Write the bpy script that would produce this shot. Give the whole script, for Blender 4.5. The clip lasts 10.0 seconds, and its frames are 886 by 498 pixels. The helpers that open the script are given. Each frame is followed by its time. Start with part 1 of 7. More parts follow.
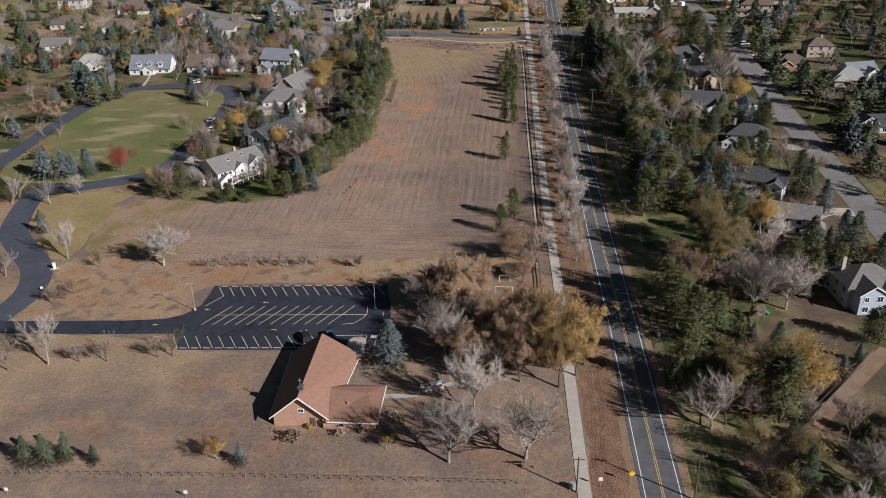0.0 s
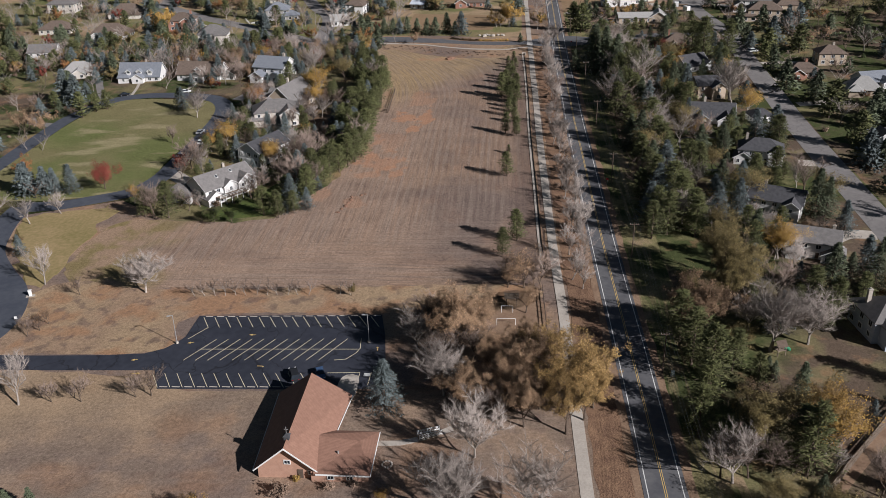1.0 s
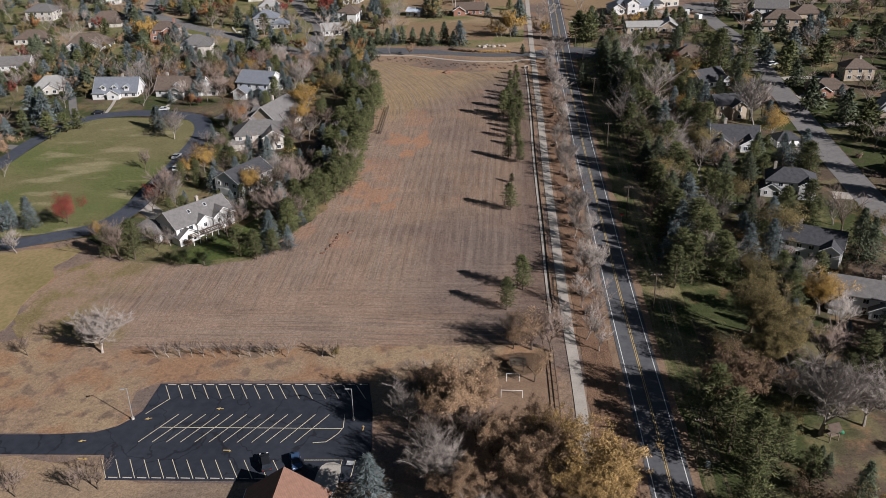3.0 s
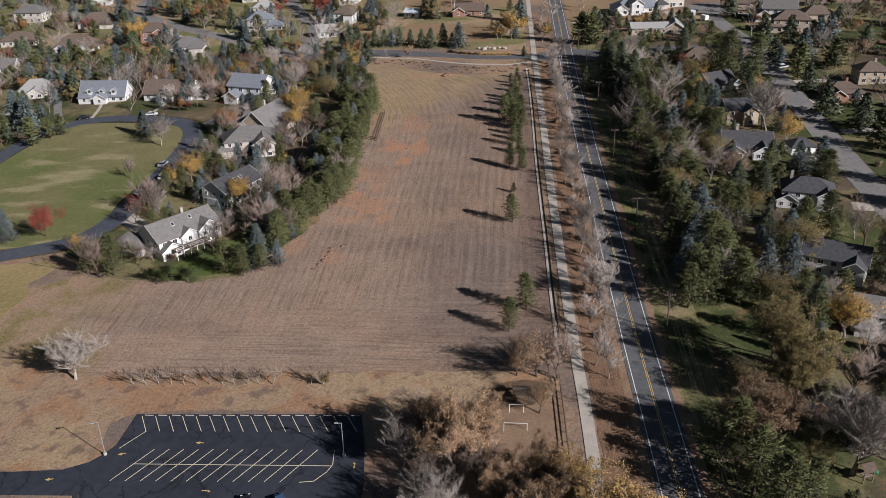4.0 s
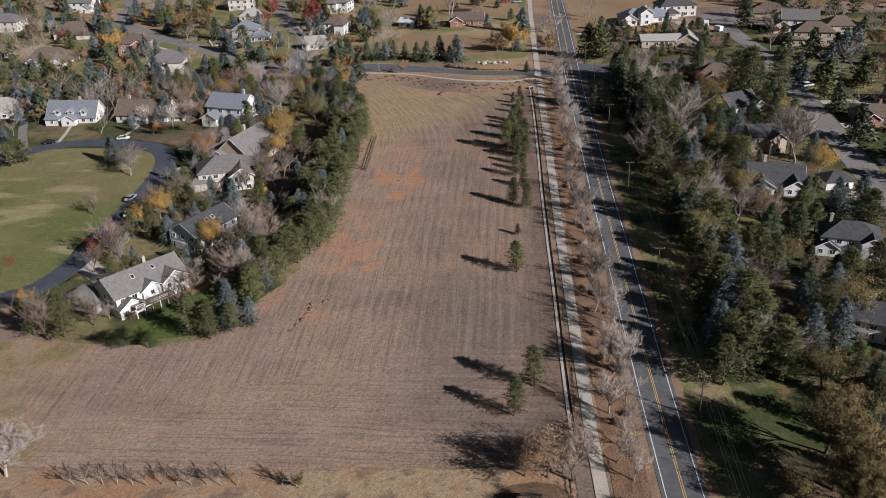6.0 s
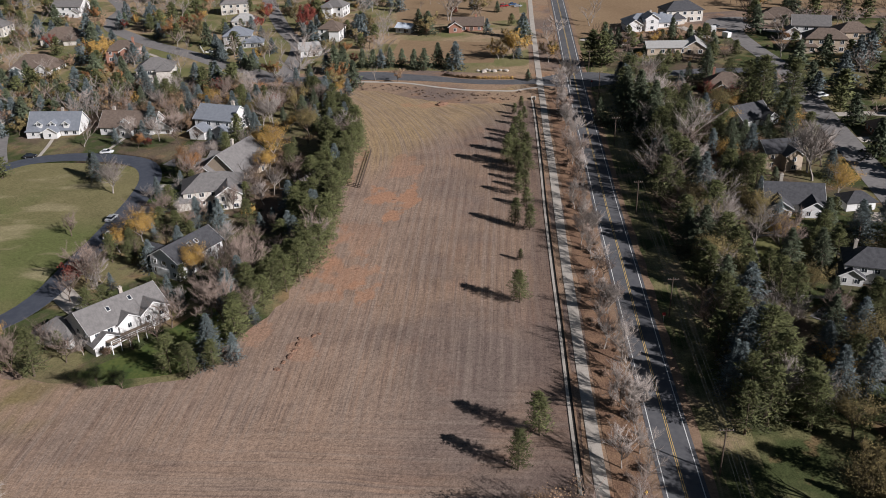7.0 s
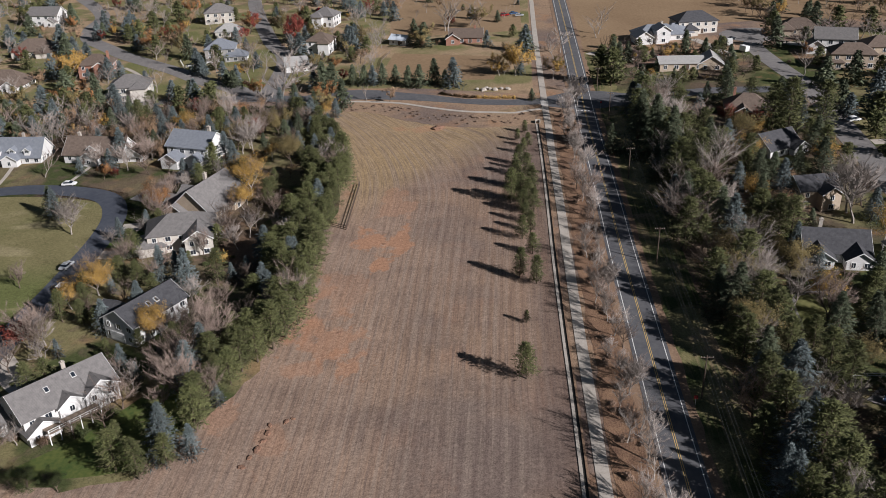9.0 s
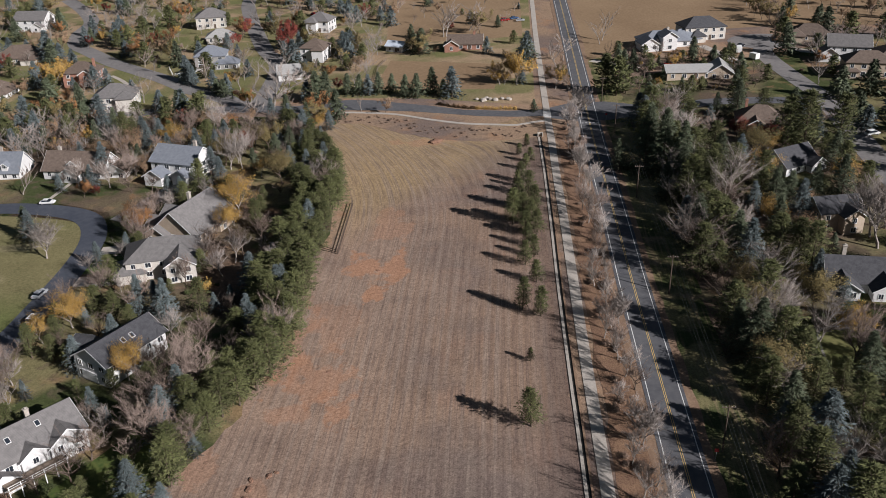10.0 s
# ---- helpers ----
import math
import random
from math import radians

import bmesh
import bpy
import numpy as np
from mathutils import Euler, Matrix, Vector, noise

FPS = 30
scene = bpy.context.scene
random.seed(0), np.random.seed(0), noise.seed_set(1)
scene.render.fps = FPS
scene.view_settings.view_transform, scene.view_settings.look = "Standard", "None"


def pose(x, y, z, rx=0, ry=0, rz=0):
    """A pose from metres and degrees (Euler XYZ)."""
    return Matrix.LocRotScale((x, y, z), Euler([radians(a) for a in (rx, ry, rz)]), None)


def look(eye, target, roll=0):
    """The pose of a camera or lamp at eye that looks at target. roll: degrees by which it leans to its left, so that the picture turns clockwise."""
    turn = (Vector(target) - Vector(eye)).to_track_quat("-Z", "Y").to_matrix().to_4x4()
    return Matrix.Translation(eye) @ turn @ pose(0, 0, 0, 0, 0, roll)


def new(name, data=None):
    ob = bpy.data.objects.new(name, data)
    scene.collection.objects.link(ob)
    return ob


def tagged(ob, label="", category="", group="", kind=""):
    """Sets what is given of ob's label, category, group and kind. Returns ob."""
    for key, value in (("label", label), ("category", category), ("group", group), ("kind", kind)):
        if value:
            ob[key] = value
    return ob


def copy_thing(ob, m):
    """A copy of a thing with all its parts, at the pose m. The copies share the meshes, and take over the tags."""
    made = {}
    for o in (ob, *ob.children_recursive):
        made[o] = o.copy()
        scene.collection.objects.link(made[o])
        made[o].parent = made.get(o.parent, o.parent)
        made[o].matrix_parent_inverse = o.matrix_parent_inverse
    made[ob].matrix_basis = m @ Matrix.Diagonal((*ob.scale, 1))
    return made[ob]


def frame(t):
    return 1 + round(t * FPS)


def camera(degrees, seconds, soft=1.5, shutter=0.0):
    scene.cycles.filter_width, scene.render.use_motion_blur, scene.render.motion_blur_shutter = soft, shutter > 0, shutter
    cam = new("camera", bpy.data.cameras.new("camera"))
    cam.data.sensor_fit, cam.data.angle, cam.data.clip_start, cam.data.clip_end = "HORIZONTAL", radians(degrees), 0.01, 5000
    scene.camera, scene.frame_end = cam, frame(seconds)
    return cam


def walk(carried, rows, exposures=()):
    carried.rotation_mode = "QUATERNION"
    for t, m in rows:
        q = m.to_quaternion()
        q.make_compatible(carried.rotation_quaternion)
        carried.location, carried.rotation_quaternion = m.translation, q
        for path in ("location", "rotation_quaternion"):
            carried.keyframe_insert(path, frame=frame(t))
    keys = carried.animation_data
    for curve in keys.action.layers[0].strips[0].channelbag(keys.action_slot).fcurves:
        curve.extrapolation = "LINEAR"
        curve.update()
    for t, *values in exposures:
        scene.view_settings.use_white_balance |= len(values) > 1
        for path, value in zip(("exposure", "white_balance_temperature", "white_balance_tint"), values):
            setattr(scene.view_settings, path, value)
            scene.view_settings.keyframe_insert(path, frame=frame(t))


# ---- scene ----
cam = camera(55.18, 10.0, 0.75)
# seconds, eye x y z, yaw, pitch, roll
ROWS = [
    (0.0, 0.00, -0.00, 104.16, 4.337, -25.538, 0.939),
    (0.5, -0.41, 7.08, 104.56, 4.311, -25.575, 0.953),
    (1.0, -0.80, 14.20, 104.95, 4.284, -25.613, 0.968),
    (1.5, -1.19, 21.35, 105.31, 4.258, -25.650, 0.983),
    (2.0, -1.56, 28.53, 105.63, 4.232, -25.686, 0.998),
    (2.5, -1.93, 35.63, 105.74, 4.206, -25.713, 1.012),
    (3.0, -2.29, 42.35, 105.08, 4.180, -25.709, 1.027),
    (3.5, -2.63, 48.65, 103.57, 4.155, -25.670, 1.042),
    (4.0, -2.97, 55.42, 102.88, 4.129, -25.665, 1.057),
    (4.5, -3.31, 62.64, 102.93, 4.103, -25.693, 1.071),
    (5.0, -3.63, 69.98, 103.14, 4.077, -25.729, 1.086),
    (5.5, -3.95, 77.36, 103.38, 4.051, -25.766, 1.101),
    (6.0, -4.26, 84.76, 103.61, 4.025, -25.804, 1.115),
    (6.5, -4.56, 92.17, 103.82, 3.999, -25.841, 1.130),
    (7.0, -4.86, 99.59, 104.02, 3.973, -25.879, 1.145),
    (7.5, -5.16, 107.02, 104.20, 3.946, -25.916, 1.160),
    (8.0, -5.45, 114.45, 104.37, 3.920, -25.954, 1.174),
    (8.5, -5.73, 121.89, 104.52, 3.894, -25.992, 1.189),
    (9.0, -6.01, 129.33, 104.65, 3.868, -26.029, 1.204),
    (9.5, -6.29, 136.76, 104.77, 3.842, -26.067, 1.218),
    (10.0, -6.57, 144.19, 104.87, 3.816, -26.104, 1.233),
]
walk(cam, [(t, pose(x, y, z, 90 + pitch, roll, yaw)) for t, x, y, z, yaw, pitch, roll in ROWS])

# ---- light ----
SUN_AZ, SUN_EL = radians(-33.0), radians(28.0)      # direction towards the sun, from +x towards +y
sun_dir = Vector((math.cos(SUN_AZ) * math.cos(SUN_EL), math.sin(SUN_AZ) * math.cos(SUN_EL), math.sin(SUN_EL)))
world = bpy.data.worlds.new("sky")
scene.world = world
world.use_nodes = True
wn = world.node_tree.nodes
sky = wn.new("ShaderNodeTexSky")
sky.sky_type, sky.sun_disc = "NISHITA", False
sky.sun_elevation, sky.sun_rotation = SUN_EL, radians(90) - SUN_AZ
sky.air_density, sky.dust_density, sky.ozone_density = 1.2, 0.3, 2.0
wn["Background"].inputs["Strength"].default_value = 0.024
world.node_tree.links.new(sky.outputs[0], wn["Background"].inputs["Color"])
sun_data = bpy.data.lights.new("sun", "SUN")
sun_data.energy, sun_data.angle, sun_data.color = 6.5, radians(0.53), (1.0, 0.965, 0.99)
sun = new("sun", sun_data)
sun.matrix_world = look((0, 0, 300), Vector((0, 0, 300)) - sun_dir)
scene.view_settings.exposure = 0.0


# ---- the lie of the land: one plane that rises ahead and to the right ----
def gz(x, y):
    return 0.0342 * x + 0.0349 * y


# ---- materials ----
def mat(name, c1, c2, scale=1.0, rough=0.9, bump=0.0, fine=8.0, metal=0.0, mix=(0.35, 0.65), rnd=0.0, stretch=None):
    """Two tones mixed by noise at two scales, with relief; rnd: how far single objects differ in brightness."""
    m = bpy.data.materials.new(name)
    m.use_nodes = True
    n, l = m.node_tree.nodes, m.node_tree.links
    b = n["Principled BSDF"]
    b.inputs["Roughness"].default_value, b.inputs["Metallic"].default_value = rough, metal
    b.inputs["Specular IOR Level"].default_value = 0.25
    geo = n.new("ShaderNodeNewGeometry")
    vec = geo.outputs["Position"]
    if stretch:
        mp = n.new("ShaderNodeMapping")
        mp.inputs["Scale"].default_value = stretch
        l.new(vec, mp.inputs["Vector"])
        vec = mp.outputs["Vector"]
    a = n.new("ShaderNodeTexNoise")
    a.inputs["Scale"].default_value, a.inputs["Detail"].default_value = scale, 4.0
    f = n.new("ShaderNodeTexNoise")
    f.inputs["Scale"].default_value, f.inputs["Detail"].default_value = scale * fine, 3.0
    l.new(vec, a.inputs["Vector"]), l.new(vec, f.inputs["Vector"])
    add = n.new("ShaderNodeMath")
    add.operation = "MULTIPLY_ADD"
    add.inputs[1].default_value = 0.5
    half = n.new("ShaderNodeMath")
    half.operation = "MULTIPLY"
    half.inputs[1].default_value = 0.5
    l.new(f.outputs[0], half.inputs[0])
    l.new(a.outputs[0], add.inputs[0]), l.new(half.outputs[0], add.inputs[2])
    ramp = n.new("ShaderNodeMapRange")
    ramp.inputs[1].default_value, ramp.inputs[2].default_value = mix
    l.new(add.outputs[0], ramp.inputs[0])
    mx = n.new("ShaderNodeMix")
    mx.data_type = "RGBA"
    mx.inputs[6].default_value, mx.inputs[7].default_value = (*c1, 1), (*c2, 1)
    l.new(ramp.outputs[0], mx.inputs[0])
    out = mx.outputs[2]
    if rnd:
        oi = n.new("ShaderNodeObjectInfo")
        mr = n.new("ShaderNodeMapRange")
        mr.inputs[3].default_value, mr.inputs[4].default_value = 1 - rnd, 1 + rnd
        l.new(oi.outputs["Random"], mr.inputs[0])
        hs = n.new("ShaderNodeHueSaturation")
        l.new(mr.outputs[0], hs.inputs["Value"]), l.new(out, hs.inputs["Color"])
        out = hs.outputs[0]
    l.new(out, b.inputs["Base Color"])
    if bump:
        bp = n.new("ShaderNodeBump")
        bp.inputs["Strength"].default_value, bp.inputs["Distance"].default_value = 0.6, bump
        l.new(f.outputs[0], bp.inputs["Height"]), l.new(bp.outputs[0], b.inputs["Normal"])
    return m


def nodes_of(m):
    n, l = m.node_tree.nodes, m.node_tree.links
    return n, l, n["Principled BSDF"]


def maths(n, l, op, a, b=None, c=None):
    k = n.new("ShaderNodeMath")
    k.operation = op
    for i, v in enumerate((a, b, c)):
        if v is None:
            continue
        if isinstance(v, (int, float)):
            k.inputs[i].default_value = v
        else:
            l.new(v, k.inputs[i])
    return k.outputs[0]


def blend(n, l, fac, a, b):
    k = n.new("ShaderNodeMix")
    k.data_type = "RGBA"
    for i, v in ((0, fac), (6, a), (7, b)):
        if isinstance(v, tuple):
            k.inputs[i].default_value = (*v, 1)
        elif isinstance(v, (int, float)):
            k.inputs[i].default_value = v
        else:
            l.new(v, k.inputs[i])
    return k.outputs[2]


def smooth(n, l, v, lo, hi):
    k = n.new("ShaderNodeMapRange")
    k.interpolation_type = "SMOOTHSTEP"
    k.inputs[1].default_value, k.inputs[2].default_value = lo, hi
    l.new(v, k.inputs[0])
    return k.outputs[0]


def noise_node(n, l, vec, scale, detail=4.0, stretch=None):
    if stretch:
        mp = n.new("ShaderNodeMapping")
        mp.inputs["Scale"].default_value = stretch
        l.new(vec, mp.inputs["Vector"])
        vec = mp.outputs["Vector"]
    k = n.new("ShaderNodeTexNoise")
    k.inputs["Scale"].default_value, k.inputs["Detail"].default_value = scale, detail
    l.new(vec, k.inputs["Vector"])
    return k.outputs[0]


def ground_material(name, kind):
    """Dry grass: kind 'meadow' (rough), 'field' (mown in swaths, with bare red soil), 'park' (half green), 'yard' (lawns in autumn)."""
    m = bpy.data.materials.new(name)
    m.use_nodes = True
    n, l, b = nodes_of(m)
    b.inputs["Roughness"].default_value, b.inputs["Specular IOR Level"].default_value = 1.0, 0.05
    pos = n.new("ShaderNodeNewGeometry").outputs["Position"]
    sep = n.new("ShaderNodeSeparateXYZ")
    l.new(pos, sep.inputs[0])
    x, y = sep.outputs[0], sep.outputs[1]
    big, mid, fine = noise_node(n, l, pos, 0.018, 5), noise_node(n, l, pos, 0.12, 5), noise_node(n, l, pos, 1.3, 8)
    grain = noise_node(n, l, pos, 3.6, 5)
    if kind == "meadow":
        col = blend(n, l, smooth(n, l, noise_node(n, l, pos, 0.028, 6), 0.44, 0.60), GREY_GRASS, TAN_GRASS)
        col = blend(n, l, maths(n, l, "MULTIPLY", smooth(n, l, mid, 0.5, 0.72), 0.7), col, RUST_GRASS)
        col = blend(n, l, maths(n, l, "MULTIPLY", smooth(n, l, noise_node(n, l, pos, 0.4, 6), 0.55, 0.75), 0.5), col, DARK_STUBBLE)
    elif kind == "pasture":
        col = blend(n, l, smooth(n, l, noise_node(n, l, pos, 0.03, 6), 0.42, 0.62), PASTURE_GREY, GREY_GRASS)
        col = blend(n, l, maths(n, l, "MULTIPLY", smooth(n, l, mid, 0.44, 0.64), 0.6), col, TAN_GRASS)
        col = blend(n, l, maths(n, l, "MULTIPLY", smooth(n, l, noise_node(n, l, pos, 0.05, 6), 0.52, 0.66), 0.5), col, RUST_GRASS)
        col = blend(n, l, maths(n, l, "MULTIPLY", smooth(n, l, noise_node(n, l, pos, 0.4, 5), 0.56, 0.7), 0.4), col, DARK_STUBBLE)
        swath = noise_node(n, l, pos, 0.35, 3, (0.06, 1.6, 1))
        col = blend(n, l, maths(n, l, "MULTIPLY", smooth(n, l, swath, 0.5, 0.75), 0.25), col, STRAW_GREY)
        # tan, drier grass along the lot and the western trees
        dry = maths(n, l, "MULTIPLY_ADD", noise_node(n, l, pos, 0.06, 5), 30.0, maths(n, l, "MULTIPLY_ADD", x, -0.35, y))
        col = blend(n, l, maths(n, l, "MULTIPLY", smooth(n, l, dry, 176, 200), 0.7), col, STRAW_TAN)
    elif kind == "tan":
        col = blend(n, l, smooth(n, l, noise_node(n, l, pos, 0.05, 6), 0.40, 0.60), TAN_GRASS, STRAW_TAN)
        col = blend(n, l, maths(n, l, "MULTIPLY", smooth(n, l, mid, 0.46, 0.62), 0.75), col, RUST_GRASS)
        col = blend(n, l, maths(n, l, "MULTIPLY", smooth(n, l, noise_node(n, l, pos, 0.3, 6), 0.52, 0.66), 0.6), col, DARK_STUBBLE)
    elif kind == "shade_lawn":
        # lawn and litter tones lowered to paint in the shade of the trees
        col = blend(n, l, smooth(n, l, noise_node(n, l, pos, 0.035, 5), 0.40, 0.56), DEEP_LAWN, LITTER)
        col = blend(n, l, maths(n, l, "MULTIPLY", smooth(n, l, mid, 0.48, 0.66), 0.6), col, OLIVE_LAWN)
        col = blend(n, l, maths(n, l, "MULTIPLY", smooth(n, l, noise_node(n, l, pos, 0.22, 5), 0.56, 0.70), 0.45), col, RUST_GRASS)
    elif kind == "rise":
        col = blend(n, l, smooth(n, l, noise_node(n, l, pos, 0.035, 5), 0.40, 0.58), OLIVE_LAWN, STRAW_TAN)
        col = blend(n, l, maths(n, l, "MULTIPLY", smooth(n, l, noise_node(n, l, pos, 0.05, 4), 0.46, 0.56), 0.7), col, GREEN_LAWN)
        col = blend(n, l, maths(n, l, "MULTIPLY", smooth(n, l, noise_node(n, l, pos, 0.07, 5), 0.56, 0.68), 0.5), col, LITTER)
    elif kind == "roadside":
        col = blend(n, l, smooth(n, l, noise_node(n, l, pos, 0.10, 5), 0.40, 0.60), DEEP_LAWN, OLIVE_LAWN)
        rows = noise_node(n, l, pos, 0.5, 3, (2.2, 0.12, 1))
        col = blend(n, l, maths(n, l, "MULTIPLY", smooth(n, l, rows, 0.48, 0.68), 0.4), col, STRAW_TAN)
        col = blend(n, l, maths(n, l, "MULTIPLY", smooth(n, l, mid, 0.56, 0.70), 0.6), col, TAN_GRASS)
    elif kind == "park":
        col = blend(n, l, smooth(n, l, big, 0.42, 0.6), GREEN_LAWN, OLIVE_LAWN)
        dry = noise_node(n, l, pos, 0.10, 3, (0.5, 1.3, 1))
        col = blend(n, l, maths(n, l, "MULTIPLY", smooth(n, l, dry, 0.53, 0.68), 0.75), col, STRAW)
    elif kind == "yard":
        col = blend(n, l, smooth(n, l, big, 0.46, 0.58), OLIVE_LAWN, LITTER)
        col = blend(n, l, maths(n, l, "MULTIPLY", smooth(n, l, mid, 0.5, 0.68), 0.5), col, RUST_GRASS)
        col = blend(n, l, smooth(n, l, noise_node(n, l, pos, 0.045, 3), 0.46, 0.56), col, DEEP_LAWN)
        col = blend(n, l, maths(n, l, "MULTIPLY", smooth(n, l, noise_node(n, l, pos, 0.3, 5), 0.5, 0.7), 0.6), col, LITTER)
    else:
        col = blend(n, l, smooth(n, l, noise_node(n, l, pos, 0.035, 6), 0.40, 0.62), GREY_GRASS, FIELD_TAN)
        col = blend(n, l, maths(n, l, "MULTIPLY", smooth(n, l, noise_node(n, l, pos, 0.09, 5), 0.50, 0.70), 0.42), col, PINK_SOIL)
        # paler, pinker stubble on the garden side
        side = maths(n, l, "MULTIPLY_ADD", noise_node(n, l, pos, 0.03, 5), -44.0, x)
        col = blend(n, l, maths(n, l, "MULTIPLY", maths(n, l, "SUBTRACT", 1.0, smooth(n, l, side, -64, -34)), 0.75), col, PALE_STUBBLE)
        # the tractor's cross-tracks and patches of dark thatch
        col = blend(n, l, maths(n, l, "MULTIPLY", smooth(n, l, noise_node(n, l, pos, 0.05, 5, (0.5, 1.6, 1)), 0.52, 0.66), 0.35), col, DARK_STUBBLE)
        # golden stubble towards the top, first along the trees
        top = maths(n, l, "MULTIPLY_ADD", x, -1.2, maths(n, l, "MULTIPLY_ADD", noise_node(n, l, pos, 0.05, 4), 26.0, y))
        col = blend(n, l, maths(n, l, "MULTIPLY", smooth(n, l, top, 404, 440), 0.85), col, GOLD_STUBBLE)
        # swaths of the mower: along y in the long part, bending with the trees at the top and along x at the near end
        wob = maths(n, l, "MULTIPLY", noise_node(n, l, pos, 0.022, 3), 9.0)
        bend = smooth(n, l, maths(n, l, "ADD", maths(n, l, "ADD", y, maths(n, l, "MULTIPLY", x, -0.35)), wob), 226, 256)
        far = maths(n, l, "MAXIMUM", maths(n, l, "SUBTRACT", y, 345.0), 0.0)
        turn = maths(n, l, "MULTIPLY", maths(n, l, "MULTIPLY", far, far), 0.0045)
        turn = maths(n, l, "MULTIPLY", turn, maths(n, l, "SUBTRACT", 1.0, smooth(n, l, x, -34, 6)))
        u = maths(n, l, "ADD", maths(n, l, "ADD", x, turn), maths(n, l, "MULTIPLY", wob, 0.12))
        v = maths(n, l, "ADD", maths(n, l, "MULTIPLY_ADD", x, 0.03, y), maths(n, l, "MULTIPLY", wob, 0.5))
        along = n.new("ShaderNodeCombineXYZ")
        l.new(u, along.inputs[0]), l.new(y, along.inputs[1])
        across = n.new("ShaderNodeCombineXYZ")
        l.new(x, across.inputs[0]), l.new(v, across.inputs[1])

        def pick(f, a, b_):
            k = n.new("ShaderNodeMix")
            l.new(f, k.inputs[0]), l.new(a, k.inputs[2]), l.new(b_, k.inputs[3])
            return k.outputs[0]

        wave = pick(bend, maths(n, l, "SINE", maths(n, l, "MULTIPLY", v, 2.35)), maths(n, l, "SINE", maths(n, l, "MULTIPLY", u, 2.55)))
        broad = pick(bend, noise_node(n, l, across.outputs[0], 0.30, 2, (0.035, 2.0, 1)), noise_node(n, l, along.outputs[0], 0.30, 2, (3.2, 0.05, 1)))
        thin = pick(bend, noise_node(n, l, across.outputs[0], 0.9, 3, (0.06, 2.0, 1)), noise_node(n, l, along.outputs[0], 0.95, 3, (3.2, 0.09, 1)))
        worn = smooth(n, l, noise_node(n, l, pos, 0.16, 4, (1, 0.45, 1)), 0.36, 0.62)
        wave = maths(n, l, "MULTIPLY", maths(n, l, "MULTIPLY", wave, maths(n, l, "MULTIPLY_ADD", worn, 0.8, 0.2)), maths(n, l, "MULTIPLY_ADD", bend, 0.45, 0.55))
        col = blend(n, l, maths(n, l, "MULTIPLY", smooth(n, l, broad, 0.42, 0.66), 0.45), col, STRAW_GREY)
        col = blend(n, l, maths(n, l, "MULTIPLY", smooth(n, l, wave, 0.05, 0.9), SWATH), col, STRAW_GREY)
        col = blend(n, l, maths(n, l, "MULTIPLY", maths(n, l, "SUBTRACT", 1.0, smooth(n, l, wave, -0.9, -0.05)), SWATH), col, DARK_STUBBLE)
        col = blend(n, l, maths(n, l, "MULTIPLY", smooth(n, l, thin, 0.48, 0.66), 0.48), col, DARK_STUBBLE)
        # the lawn by the drive runs out raggedly into the stubble
        edge = maths(n, l, "MULTIPLY_ADD", noise_node(n, l, pos, 0.07, 6), 46.0, maths(n, l, "MULTIPLY", x, -1.0))
        col = blend(n, l, maths(n, l, "MULTIPLY", smooth(n, l, edge, 110, 132), 0.9), col, blend(n, l, smooth(n, l, mid, 0.42, 0.6), LAWN_GOLD, TAN_GRASS))
        # rougher, darker grass along the ditch
        rim = maths(n, l, "MULTIPLY_ADD", noise_node(n, l, pos, 0.15, 5), 9.0, x)
        col = blend(n, l, maths(n, l, "MULTIPLY", smooth(n, l, rim, 2.5, 8.0), 0.5), col, DARK_STUBBLE)
        # bare red soil
        ragged = noise_node(n, l, pos, 0.17, 7, (1.0, 0.7, 1))
        for cx, cy, rx, ry, k in SOIL:
            dx = maths(n, l, "DIVIDE", maths(n, l, "SUBTRACT", x, cx), rx)
            dy = maths(n, l, "DIVIDE", maths(n, l, "SUBTRACT", y, cy), ry)
            r = maths(n, l, "SQRT", maths(n, l, "ADD", maths(n, l, "MULTIPLY", dx, dx), maths(n, l, "MULTIPLY", dy, dy)))
            r = maths(n, l, "ADD", r, maths(n, l, "MULTIPLY", maths(n, l, "SUBTRACT", ragged, 0.5), 5.0))
            r = maths(n, l, "ADD", r, maths(n, l, "MULTIPLY", maths(n, l, "SUBTRACT", fine, 0.5), 0.8))
            out = maths(n, l, "MULTIPLY", maths(n, l, "SUBTRACT", 1.0, smooth(n, l, r, 0.6, 1.05)), k)
            col = blend(n, l, out, col, RED_SOIL)
    # tufts and grain
    hs = n.new("ShaderNodeHueSaturation")
    val = maths(n, l, "ADD", maths(n, l, "ADD", maths(n, l, "MULTIPLY", fine, 0.75), maths(n, l, "MULTIPLY", mid, 0.35)), maths(n, l, "MULTIPLY", grain, 1.2))
    l.new(maths(n, l, "ADD", val, -0.24 if kind == "field" else -0.19), hs.inputs["Value"])
    l.new(col, hs.inputs["Color"])
    l.new(hs.outputs[0], b.inputs["Base Color"])
    bp = n.new("ShaderNodeBump")
    bp.inputs["Strength"].default_value, bp.inputs["Distance"].default_value = 0.6, 0.15
    l.new(fine, bp.inputs["Height"]), l.new(bp.outputs[0], b.inputs["Normal"])
    return m


